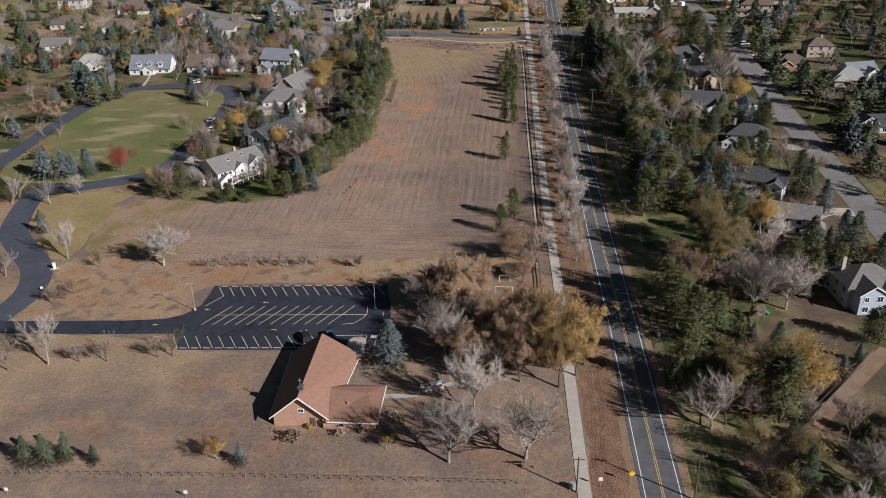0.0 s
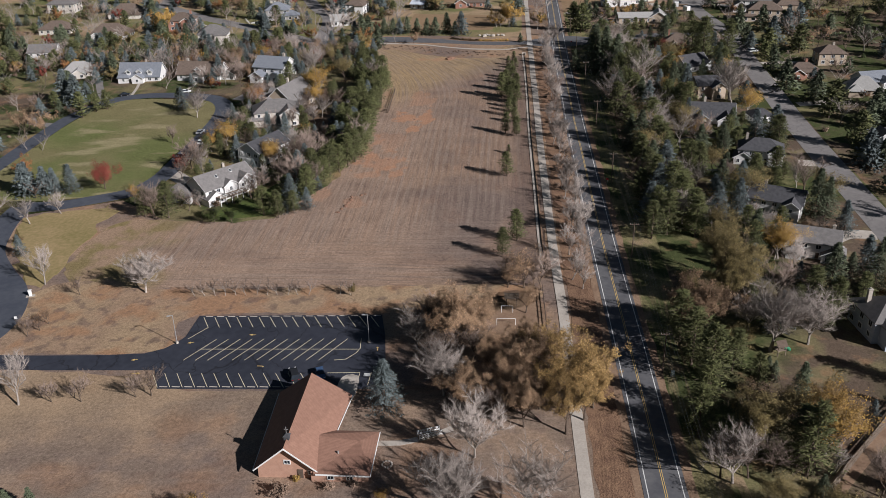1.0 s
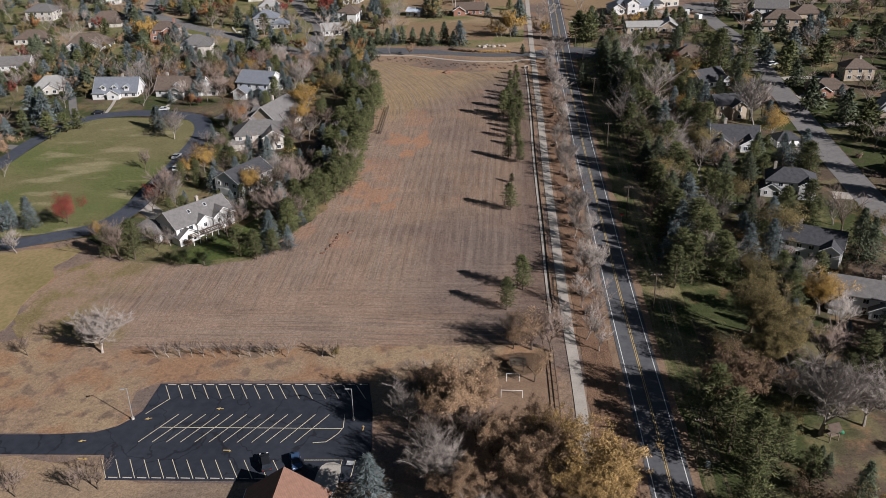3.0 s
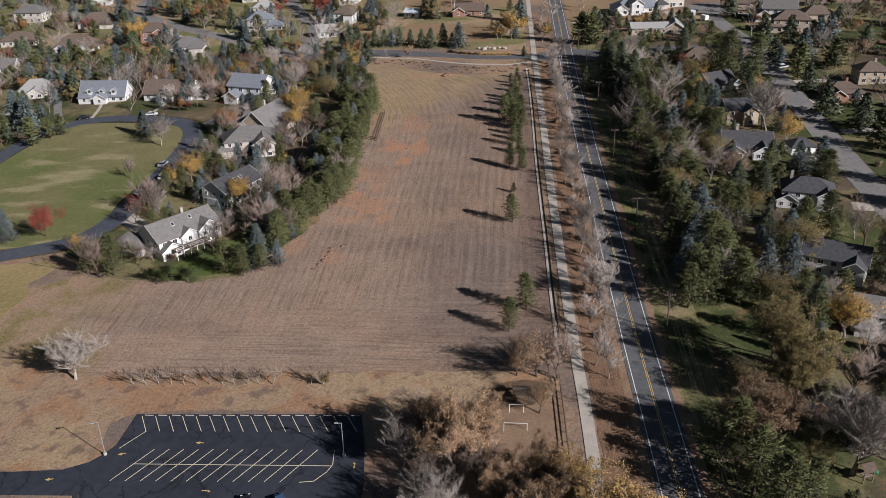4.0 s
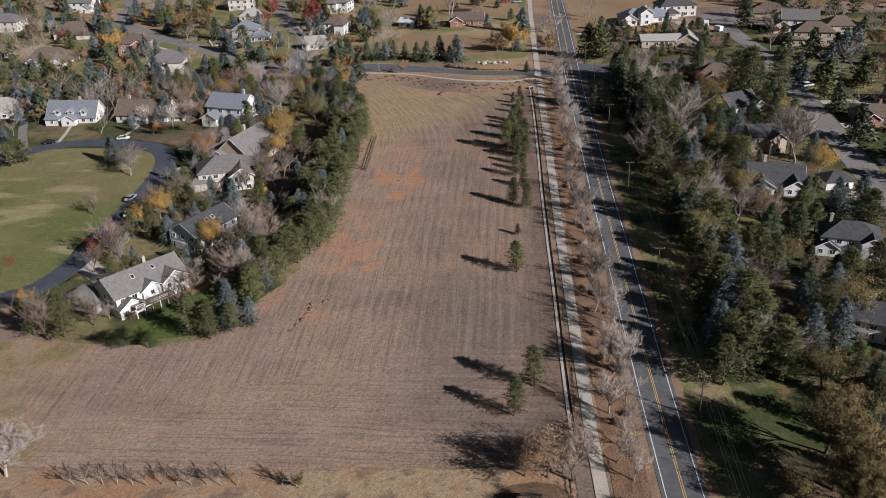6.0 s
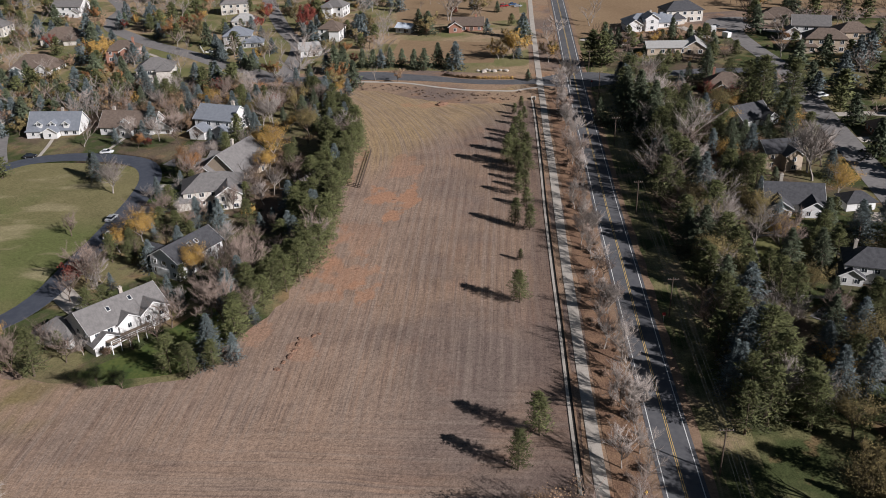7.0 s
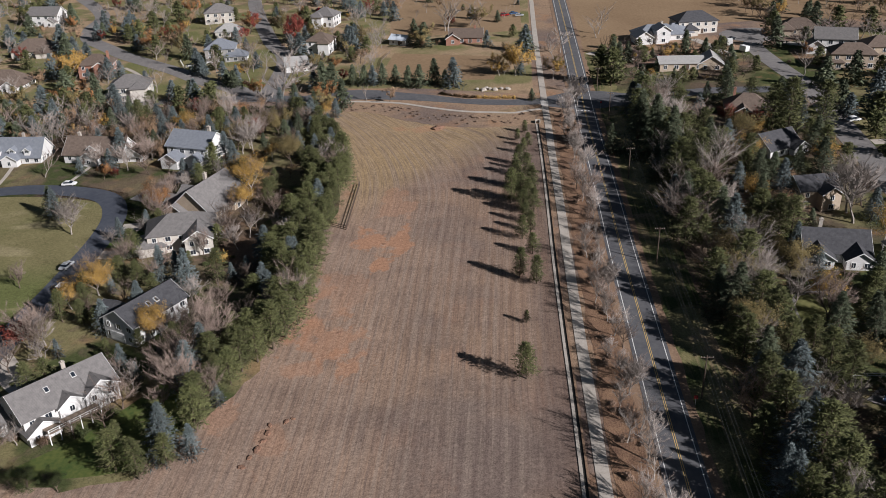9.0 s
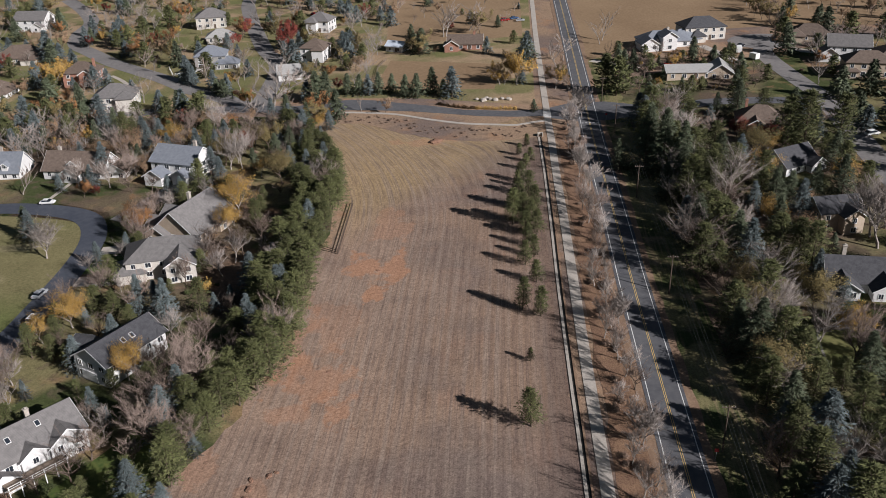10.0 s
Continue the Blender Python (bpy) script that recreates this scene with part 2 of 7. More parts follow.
GREY_GRASS, TAN_GRASS, RUST_GRASS = (0.190, 0.143, 0.120), (0.31, 0.215, 0.145), (0.29, 0.165, 0.095)
FIELD_TAN, STRAW_GREY, DARK_STUBBLE = (0.290, 0.198, 0.140), (0.31, 0.243, 0.195), (0.135, 0.096, 0.082)
GREEN_LAWN, OLIVE_LAWN, STRAW, LITTER = (0.132, 0.146, 0.056), (0.190, 0.168, 0.084), (0.31, 0.265, 0.155), (0.125, 0.092, 0.068)
PASTURE_GREY = (0.225, 0.168, 0.128)
# green lowered for lawns in tree shade; also used on yards and verge
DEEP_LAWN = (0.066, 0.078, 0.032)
STRAW_TAN, LAWN_GOLD = (0.34, 0.245, 0.155), (0.235, 0.185, 0.085)
RED_SOIL, GOLD_STUBBLE, PINK_SOIL, PALE_STUBBLE = (0.42, 0.225, 0.135), (0.37, 0.265, 0.145), (0.315, 0.19, 0.13), (0.355, 0.248, 0.180)
SWATH = 0.24
# bare patches: centre, half-lengths, strength
SOIL = [(-36, 325, 6, 11, 0.75), (-42, 282, 7, 8, 0.5), (-35, 274, 5, 5, 0.6), (-46, 271, 4, 3, 0.4), (-48, 249, 3, 5, 0.3), (-44, 300, 5, 14, 0.25), (-37, 346, 5, 12, 0.35), (-30, 412, 12, 3, 0.4), (-50, 292, 3, 12, 0.4), (-58, 258, 3, 8, 0.35)]
MEADOW, FIELD, PARK, YARD, PASTURE, TANGRASS, RISE, SHADE_LAWN, ROADSIDE = (ground_material(k + "_grass", k) for k in ("meadow", "field", "park", "yard", "pasture", "tan", "rise", "shade_lawn", "roadside"))
VERGE = mat("dead_roadside_grass", (0.12, 0.068, 0.046), (0.27, 0.165, 0.10), 0.35, 1.0, 0.25, 9)
DIRT = mat("bare_brown_dirt", (0.19, 0.12, 0.08), (0.28, 0.19, 0.125), 0.3, 1.0, 0.1)
ASPHALT_NEW = mat("fresh_dark_asphalt", (0.026, 0.029, 0.040), (0.040, 0.044, 0.058), 0.08, 0.75, 0.01)
ASPHALT_DRIVE = mat("blue_grey_asphalt", (0.055, 0.062, 0.08), (0.08, 0.088, 0.105), 0.08, 0.8, 0.01)
ASPHALT_ROAD = mat("worn_grey_asphalt", (0.085, 0.086, 0.094), (0.13, 0.129, 0.132), 0.10, 0.85, 0.01)
ASPHALT_OLD = mat("pale_old_asphalt", (0.165, 0.155, 0.15), (0.225, 0.21, 0.20), 0.10, 0.9, 0.01)
CONCRETE = mat("pale_concrete", (0.36, 0.32, 0.275), (0.47, 0.425, 0.37), 0.4, 0.9, 0.01)
PAINT_WHITE = mat("white_road_paint", (0.55, 0.55, 0.53), (0.75, 0.75, 0.72), 1.0, 0.7)
PAINT_YELLOW = mat("yellow_road_paint", (0.50, 0.34, 0.12), (0.62, 0.44, 0.18), 1.0, 0.7)
PAINT_CREAM = mat("cream_stall_paint", (0.60, 0.52, 0.34), (0.75, 0.68, 0.50), 1.0, 0.7)
BARK = mat("brown_bark", (0.075, 0.055, 0.042), (0.14, 0.105, 0.08), 2.0, 0.95, 0.05, rnd=0.2)
BARK_GREY = mat("grey_bark", (0.22, 0.188, 0.162), (0.36, 0.32, 0.285), 1.5, 0.95, 0.05, rnd=0.18)
TWIG_GREY = mat("pale_grey_twigs", (0.24, 0.205, 0.180), (0.37, 0.32, 0.285), 0.5, 0.95, rnd=0.15)
TWIG_BROWN = mat("brown_twigs", (0.19, 0.143, 0.118), (0.29, 0.222, 0.185), 0.5, 0.95, rnd=0.2)
LEAF = dict(
    pine=mat("pine_needles", (0.052, 0.062, 0.022), (0.140, 0.142, 0.058), 0.7, 0.8, rnd=0.22),
    spruce=mat("blue_spruce_needles", (0.065, 0.085, 0.082), (0.17, 0.20, 0.20), 0.8, 0.8, rnd=0.2),
    fir=mat("green_spruce_needles", (0.050, 0.066, 0.038), (0.135, 0.152, 0.092), 0.8, 0.8, rnd=0.2),
    gold=mat("golden_leaves", (0.27, 0.155, 0.04), (0.45, 0.28, 0.08), 0.6, 0.8, rnd=0.15),
    rust=mat("rust_brown_leaves", (0.205, 0.135, 0.086), (0.37, 0.238, 0.142), 0.6, 0.85, rnd=0.18),
    ochre=mat("ochre_leaves", (0.235, 0.150, 0.062), (0.41, 0.265, 0.105), 0.6, 0.85, rnd=0.12),
    orange=mat("orange_leaves", (0.23, 0.105, 0.045), (0.35, 0.17, 0.065), 0.6, 0.8, rnd=0.15),
    red=mat("dark_red_leaves", (0.14, 0.030, 0.022), (0.26, 0.065, 0.045), 0.6, 0.8, rnd=0.15),
    olive=mat("olive_green_leaves", (0.125, 0.098, 0.042), (0.26, 0.20, 0.085), 0.5, 0.85, rnd=0.15),
    green=mat("dark_green_leaves", (0.035, 0.052, 0.016), (0.085, 0.105, 0.035), 0.7, 0.8, rnd=0.2),
)


def rounded(m, share, lift):
    """Leaves and needles lean their faces outwards from the tree's heart, so that a crown is lit as one body."""
    n, l, b = nodes_of(m)
    geo, info = n.new("ShaderNodeNewGeometry"), n.new("ShaderNodeObjectInfo")

    def vec(op, a, c):
        k = n.new("ShaderNodeVectorMath")
        k.operation = op
        for i, v in enumerate((a, c)):
            if isinstance(v, tuple):
                k.inputs[i].default_value = v
            elif v is not None:
                l.new(v, k.inputs[i])
        return k.outputs[0]

    out = vec("SUBTRACT", vec("SUBTRACT", geo.outputs["Position"], info.outputs["Location"]), (0, 0, lift))
    out = vec("MULTIPLY", vec("NORMALIZE", out, None), (share, share, share))
    own = vec("MULTIPLY", geo.outputs["Normal"], (1 - share, 1 - share, 1 - share))
    l.new(vec("NORMALIZE", vec("ADD", out, own), None), b.inputs["Normal"])
    # every leaf or sprig a little different
    hs, mr = n.new("ShaderNodeHueSaturation"), n.new("ShaderNodeMapRange")
    mr.inputs[3].default_value, mr.inputs[4].default_value = 0.62, 1.38
    l.new(geo.outputs["Random Per Island"], mr.inputs[0])
    l.new(mr.outputs[0], hs.inputs["Value"]), l.new(b.inputs["Base Color"].links[0].from_socket, hs.inputs["Color"])
    l.new(hs.outputs[0], b.inputs["Base Color"])


for key, m in LEAF.items():
    rounded(m, 0.6, 2.5 if key in ("pine", "spruce", "fir") else 4.0)
for m in (TWIG_GREY, TWIG_BROWN):
    rounded(m, 0.45, 3.5)
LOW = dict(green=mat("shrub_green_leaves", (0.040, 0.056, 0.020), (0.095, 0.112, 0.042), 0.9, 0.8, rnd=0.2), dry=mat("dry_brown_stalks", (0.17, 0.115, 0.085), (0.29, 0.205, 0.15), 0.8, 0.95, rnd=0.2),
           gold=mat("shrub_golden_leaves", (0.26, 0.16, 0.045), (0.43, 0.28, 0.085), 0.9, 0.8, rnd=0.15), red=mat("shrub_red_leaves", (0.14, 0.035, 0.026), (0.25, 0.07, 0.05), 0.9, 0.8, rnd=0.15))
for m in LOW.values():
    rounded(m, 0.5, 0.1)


def cracked(m, scale, tone, share=0.6):
    """Dark sealed cracks wandering over a surface."""
    n, l, b = nodes_of(m)
    pos = n.new("ShaderNodeNewGeometry").outputs["Position"]
    warp = n.new("ShaderNodeTexNoise")
    warp.inputs["Scale"].default_value, warp.inputs["Detail"].default_value = 0.25, 3
    l.new(pos, warp.inputs["Vector"])
    add = n.new("ShaderNodeVectorMath")
    add.operation = "MULTIPLY_ADD"
    add.inputs[1].default_value = (6, 6, 0)
    l.new(warp.outputs["Color"], add.inputs[0]), l.new(pos, add.inputs[2])
    vor = n.new("ShaderNodeTexVoronoi")
    vor.feature = "DISTANCE_TO_EDGE"
    vor.inputs["Scale"].default_value = scale
    l.new(add.outputs[0], vor.inputs["Vector"])
    k = maths(n, l, "MULTIPLY", maths(n, l, "SUBTRACT", 1.0, smooth(n, l, vor.outputs["Distance"], 0.006, 0.022)), share)
    l.new(blend(n, l, k, b.inputs["Base Color"].links[0].from_socket, tone), b.inputs["Base Color"])


cracked(ASPHALT_NEW, 0.11, (0.012, 0.012, 0.015))
cracked(ASPHALT_OLD, 0.09, (0.09, 0.086, 0.08), 0.3)


# ---- building helpers ----
def mesh_of(name, verts, faces, material):
    me = bpy.data.meshes.new(name)
    me.from_pydata([tuple(v) for v in verts], [], [tuple(f) for f in faces])
    me.materials.append(material)
    me.update()
    return me


def part(name, me, parent=None, label="", at=None):
    ob = new(name, me)
    if parent:
        ob.parent = parent
    if at is not None:
        ob.matrix_basis = at
    if label:
        ob["label"] = label
    return ob


def from_bm(name, bm, material):
    me = bpy.data.meshes.new(name)
    bm.normal_update()
    bm.to_mesh(me)
    bm.free()
    me.materials.append(material)
    return me


def add_box(bm, x0, x1, y0, y1, z0, z1, m=None):
    vs = [bm.verts.new(Vector(c) if m is None else m @ Vector(c)) for c in
          ((x0, y0, z0), (x1, y0, z0), (x1, y1, z0), (x0, y1, z0), (x0, y0, z1), (x1, y0, z1), (x1, y1, z1), (x0, y1, z1))]
    for f in ((3, 2, 1, 0), (4, 5, 6, 7), (0, 1, 5, 4), (1, 2, 6, 5), (2, 3, 7, 6), (3, 0, 4, 7)):
        bm.faces.new([vs[i] for i in f])
    return vs


def box_mesh(name, size, material, bevel=0.0, z0=0.0):
    bm = bmesh.new()
    sx, sy, sz = size
    add_box(bm, -sx / 2, sx / 2, -sy / 2, sy / 2, z0, z0 + sz)
    if bevel:
        bmesh.ops.bevel(bm, geom=bm.edges[:], offset=bevel, segments=1, affect="EDGES")
    return from_bm(name, bm, material)


def tube_arrays(points, radii, sides=6):
    """Vertices and faces of a tapered tube along points."""
    vs, fs = [], []
    for i, (p, r) in enumerate(zip(points, radii)):
        p = Vector(p)
        d = (Vector(points[min(i + 1, len(points) - 1)]) - Vector(points[max(i - 1, 0)])).normalized()
        u = d.orthogonal().normalized()
        w = d.cross(u)
        for k in range(sides):
            a = 2 * math.pi * k / sides
            vs.append(p + u * (r * math.cos(a)) + w * (r * math.sin(a)))
    for i in range(len(points) - 1):
        for k in range(sides):
            a, b = i * sides + k, i * sides + (k + 1) % sides
            fs.append((a, b, b + sides, a + sides))
    fs.append(tuple(range(len(vs) - sides, len(vs))))
    return vs, fs


def join_arrays(parts):
    vs, fs = [], []
    for v, f in parts:
        o = len(vs)
        vs.extend(v)
        fs.extend(tuple(i + o for i in face) for face in f)
    return vs, fs


def spline(points, step=2.0, closed=False):
    """A smooth line through points (Catmull-Rom), with points about step apart."""
    ps = [Vector((*p[:2], 0)) for p in points]
    out = []
    cnt = len(ps)
    for i in range(cnt if closed else cnt - 1):
        g = (lambda k: ps[k % cnt]) if closed else (lambda k: ps[max(0, min(cnt - 1, k))])
        p0, p1, p2, p3 = g(i - 1), g(i), g(i + 1), g(i + 2)
        k = max(2, int((p2 - p1).length / step))
        for j in range(k):
            t = j / k
            out.append(0.5 * ((2 * p1) + (p2 - p0) * t + (2 * p0 - 5 * p1 + 4 * p2 - p3) * t * t + (3 * p1 - p0 - 3 * p2 + p3) * t ** 3))
    if not closed:
        out.append(ps[-1])
    return out


def offset_line(line, d):
    """The line moved d metres to its right."""
    out = []
    for i, p in enumerate(line):
        t = (line[min(i + 1, len(line) - 1)] - line[max(i - 1, 0)]).normalized()
        out.append(p + Vector((t.y, -t.x, 0)) * d)
    return out


def ribbon(name, line, width, material, lift=0.05, thick=0.25, label="", kind="structure", parent=None, wobble=0.0):
    """A strip of ground cover of some thickness along a line, lying on the land."""
    rng = random.Random(len(line) * 7 + int(width * 10))
    a, b = offset_line(line, -width / 2), offset_line(line, width / 2)
    if wobble:
        a = [p + Vector((rng.uniform(-1, 1), rng.uniform(-1, 1), 0)) * wobble for p in a]
        b = [p + Vector((rng.uniform(-1, 1), rng.uniform(-1, 1), 0)) * wobble for p in b]
    vs, fs = [], []
    for p, q in zip(a, b):
        for r, z in ((p, lift - thick), (p, lift), (q, lift), (q, lift - thick)):
            vs.append((r.x, r.y, gz(r.x, r.y) + z))
    for i in range(len(a) - 1):
        k = 4 * i
        for j in range(3):
            fs.append((k + j, k + 4 + j, k + 5 + j, k + 1 + j))
    fs += [(0, 1, 2, 3), tuple(len(vs) - j for j in (1, 2, 3, 4))]
    ob = part(name, mesh_of(name, vs, fs, material), parent)
    return tagged(ob, label, kind=kind) if not parent else ob


def patch(name, outline, material, lift=0.03, label="", thick=0.3, smooth_it=True, rag=0.0, kind="structure"):
    """A sheet of ground cover with an outline, lying on the land, with a skirt into it."""
    line = spline(outline, 3.0, True) if smooth_it else [Vector((*p, 0)) for p in outline]
    rng = random.Random(len(line))
    if rag:
        line = [p + Vector((rng.uniform(-rag, rag), rng.uniform(-rag, rag), 0)) for p in line]
    bm = bmesh.new()
    top = [bm.verts.new((p.x, p.y, gz(p.x, p.y) + lift)) for p in line]
    low = [bm.verts.new((p.x, p.y, gz(p.x, p.y) + lift - thick)) for p in line]
    face = bm.faces.new(top)
    for i in range(len(top)):
        j = (i + 1) % len(top)
        bm.faces.new((top[i], low[i], low[j], top[j]))
    bmesh.ops.triangulate(bm, faces=[face])
    bmesh.ops.recalc_face_normals(bm, faces=bm.faces[:])
    ob = part(name, from_bm(name, bm, material))
    return tagged(ob, label, kind=kind)


# ---- trees ----
def tris_at(rng, centres, spread, count, size, droop=0.0, flat=1.0, ways=None, slim=0.45):
    """Loose leaf or needle triangles in little clumps round the centres (numpy)."""
    c = np.repeat(np.asarray(centres, float), count, axis=0)
    k = len(c)
    sp = np.repeat(np.broadcast_to(np.asarray(spread, float), (len(centres),)), count)[:, None]
    p = c + rng.normal(0, 0.5, (k, 3)) * sp * np.array([1, 1, flat])
    u = rng.normal(0, 1, (k, 3))
    if ways is not None:
        u = u * 0.5 + np.repeat(np.asarray(ways, float), count, axis=0)
    u[:, 2] -= droop
    u /= np.linalg.norm(u, axis=1)[:, None]
    w = np.cross(u, rng.normal(0, 1, (k, 3)))
    w /= np.linalg.norm(w, axis=1)[:, None] + 1e-9
    s = size * rng.uniform(0.6, 1.4, (k, 1))
    vs = np.stack([p - u * s * 0.6 - w * s * slim, p - u * s * 0.6 + w * s * slim, p + u * s * 0.8], 1).reshape(-1, 3)
    return vs, np.arange(3 * k).reshape(-1, 3)


def conifer(seed, kind, lod=1.0):
    """Ten metres tall: trunk and crown arrays. 'pine' is loose and shaggy, 'spruce' a dense cone."""
    rng = np.random.default_rng(seed)
    H = 10.0
    lean = rng.normal(0, 0.15, 2)
    trunk = tube_arrays([(0, 0, -0.3), (lean[0] * 0.3, lean[1] * 0.3, 3), (lean[0], lean[1], 9.6)], [0.22, 0.15, 0.03], 6)
    woods, centres, spreads, ways = [trunk], [], [], []
    pine = kind == "pine"
    z = 1.5 if pine else 0.35
    while z < 9.8:
        f = z / H
        R = (4.7 * (1 - f) ** 0.55 * rng.uniform(0.7, 1.12) if pine else 4.8 * (1 - f) ** 0.85 * rng.uniform(0.88, 1.1))
        if pine and f < 0.3:
            R *= 0.7 + 1.0 * f
        nb = int(rng.integers(6, 9)) if pine else int(rng.integers(9, 12))
        a0 = rng.uniform(0, 6.28)
        for k in range(nb):
            a = a0 + 6.283 * k / nb + rng.normal(0, 0.2)
            r = R * rng.uniform(0.6, 1.15)
            rise = (0.22 if pine else -0.14) * r
            tip = np.array([lean[0] * f + r * math.cos(a), lean[1] * f + r * math.sin(a), z + rise])
            base = np.array([lean[0] * f, lean[1] * f, z])
            if k % 3 == 0 and r > 0.8 and lod == 1:
                woods.append(tube_arrays([base, tip], [0.05, 0.015], 3))
            for q in np.arange(0.3, 1.01, 0.24 if lod == 1 else 0.34):
                centres.append(base + (tip - base) * q + rng.normal(0, 0.08, 3))
                ways.append((math.cos(a), math.sin(a), 0.35 if pine else -0.12))
                spreads.append((0.62 if pine else 0.45) * (0.6 + 0.5 * (1 - f)))
        z += (0.74 if pine else 0.62) * (1 if lod == 1 else 1.4) * (1.15 - 0.5 * f)
    centres.append((lean[0], lean[1], 9.75)), spreads.append(0.2), ways.append((0, 0, 1.5))
    if lod == 1:
        crown = tris_at(rng, centres, spreads, 13 if pine else 9, 0.34 if pine else 0.34, 0.0, 0.55, ways, 0.18)
    else:
        crown = tris_at(rng, centres, spreads, 4 if pine else 3, 0.75, 0.0, 0.55, ways, 0.28)
    return join_arrays(woods), crown


def limbs(rng, H, spread, levels, start, low=0.22, taper=0.46):
    """Branching of a broad tree: list of (points, radii, level) and of twig ends."""
    out, ends = [], []

    def grow(p, d, length, r, level):
        pts, rad = [p], [r]
        for k in range(3):
            d = (d + Vector(rng.normal(0, 0.15, 3)) + Vector((0, 0, 0.06))).normalized()
            p = p + d * (length / 3)
            pts.append(p), rad.append(r * (1 - 0.2 * (k + 1)))
        out.append((pts, rad, level))
        ends.append((p, d))
        if level >= levels:
            return
        kids = start if level == 0 else 4 if level == 1 else 3
        a0 = rng.uniform(0, 6.283)
        for k in range(kids):
            a = a0 + 6.283 * k / kids + rng.normal(0, 0.35)
            side = Vector((math.cos(a), math.sin(a), 0.12))
            nd = (d * (1.0 - spread * 0.4) + side * spread * rng.uniform(0.6, 1.15) + Vector((0, 0, 0.30))).normalized()
            q = pts[rng.integers(1, 4)] if level else pts[rng.integers(2, 4)]
            grow(q, nd, length * rng.uniform(0.66, 0.86) * (1.25 if level == 0 else 1), max(0.014, r * taper), level + 1)

    grow(Vector((0, 0, -0.3)), Vector((0, 0, 1)), H * low + 0.3, H * 0.022, 0)
    return out, ends


def broadleaf(seed, H=10.0, leafy=True, spread=0.85, levels=3, dense=1.8, start=6, leaf=0.0145, lod=1.0):
    rng = np.random.default_rng(seed)
    if lod < 1:
        levels, dense, leaf, start = min(levels, 2), dense * 0.28, leaf * 2.0, 5
    br, ends = limbs(rng, H, spread, levels, start, taper=0.58 if levels > 3 and not leafy else 0.46)
    top = max(p.z for pts, _, _ in br for p in pts)
    wide = sorted(math.hypot(p.x, p.y) for pts, _, _ in br for p in pts)[-12]
    k, kw = (H * 0.95) / top, (H * (0.44 if leafy else 0.42)) / wide
    fit_in = lambda p: Vector((p.x * kw, p.y * kw, p.z * k))
    wood = join_arrays([tube_arrays([fit_in(p) for p in (pts if lv < 2 else (pts[0], pts[3]))], rad if lv < 2 else (rad[0], rad[3]), 6 if lv == 0 else 4 if lv == 1 else 3)
                        for pts, rad, lv in br if not leafy or lv < 3 or levels > 3])
    if leafy:
        centres = [tuple(fit_in(p)) for pts, _, lv in br if lv >= 2 for p in pts[1:]]
        centres += [tuple(fit_in(p)) for pts, _, lv in br if lv == 1 for p in pts[2:]]
        centres = np.array(centres)
        centres = centres[rng.random(len(centres)) < (0.40 if levels > 3 else 0.7)]
        per = max(4, int(dense * 3600 / len(centres)))
        return wood, tris_at(rng, centres, H * (0.075 if levels < 4 else 0.042), per, leaf * H, 0.1)
    # bare: fine twigs, slender slivers fanning from the branches
    vs, fs = [], []
    fine = [(fit_in(pts[0]), fit_in(pts[-1])) for pts, _, lv in br if lv >= min(2, levels)]
    each = max(6, int(dense * (4200 if lod == 1 else 1700) / len(fine)))
    for a, b in fine:
        axis = (b - a).normalized()
        for _ in range(each):
            q = a.lerp(b, rng.uniform(0.1, 1.0))
            d = (Vector(rng.normal(0, 0.5, 3)) + axis + Vector((0, 0, 0.35))).normalized()
            s = H * rng.uniform(0.045, 0.13)
            w = d.orthogonal().normalized() * (0.0105 if lod == 1 else 0.032)
            o = len(vs)
            vs += [q - w, q + w, q + d * s]
            fs.append((o, o + 1, o + 2))
    return wood, (vs, fs)


def shrub(seed, kind):
    rng = np.random.default_rng(seed)
    woods, centres = [], []
    for k in range(9):
        a, r = rng.uniform(0, 6.28), rng.uniform(0.2, 0.75)
        tip = np.array([r * math.cos(a), r * math.sin(a), rng.uniform(0.45, 0.95)])
        woods.append(tube_arrays([(0, 0, -0.1), tip * 0.5 + np.array([0, 0, 0.1]), tip], [0.03, 0.02, 0.008], 3))
        centres += [tip, tip * 0.7 + rng.normal(0, 0.1, 3), tip * 0.85 + rng.normal(0, 0.15, 3)]
    return join_arrays(woods), tris_at(rng, centres, 0.34, 24, 0.13)


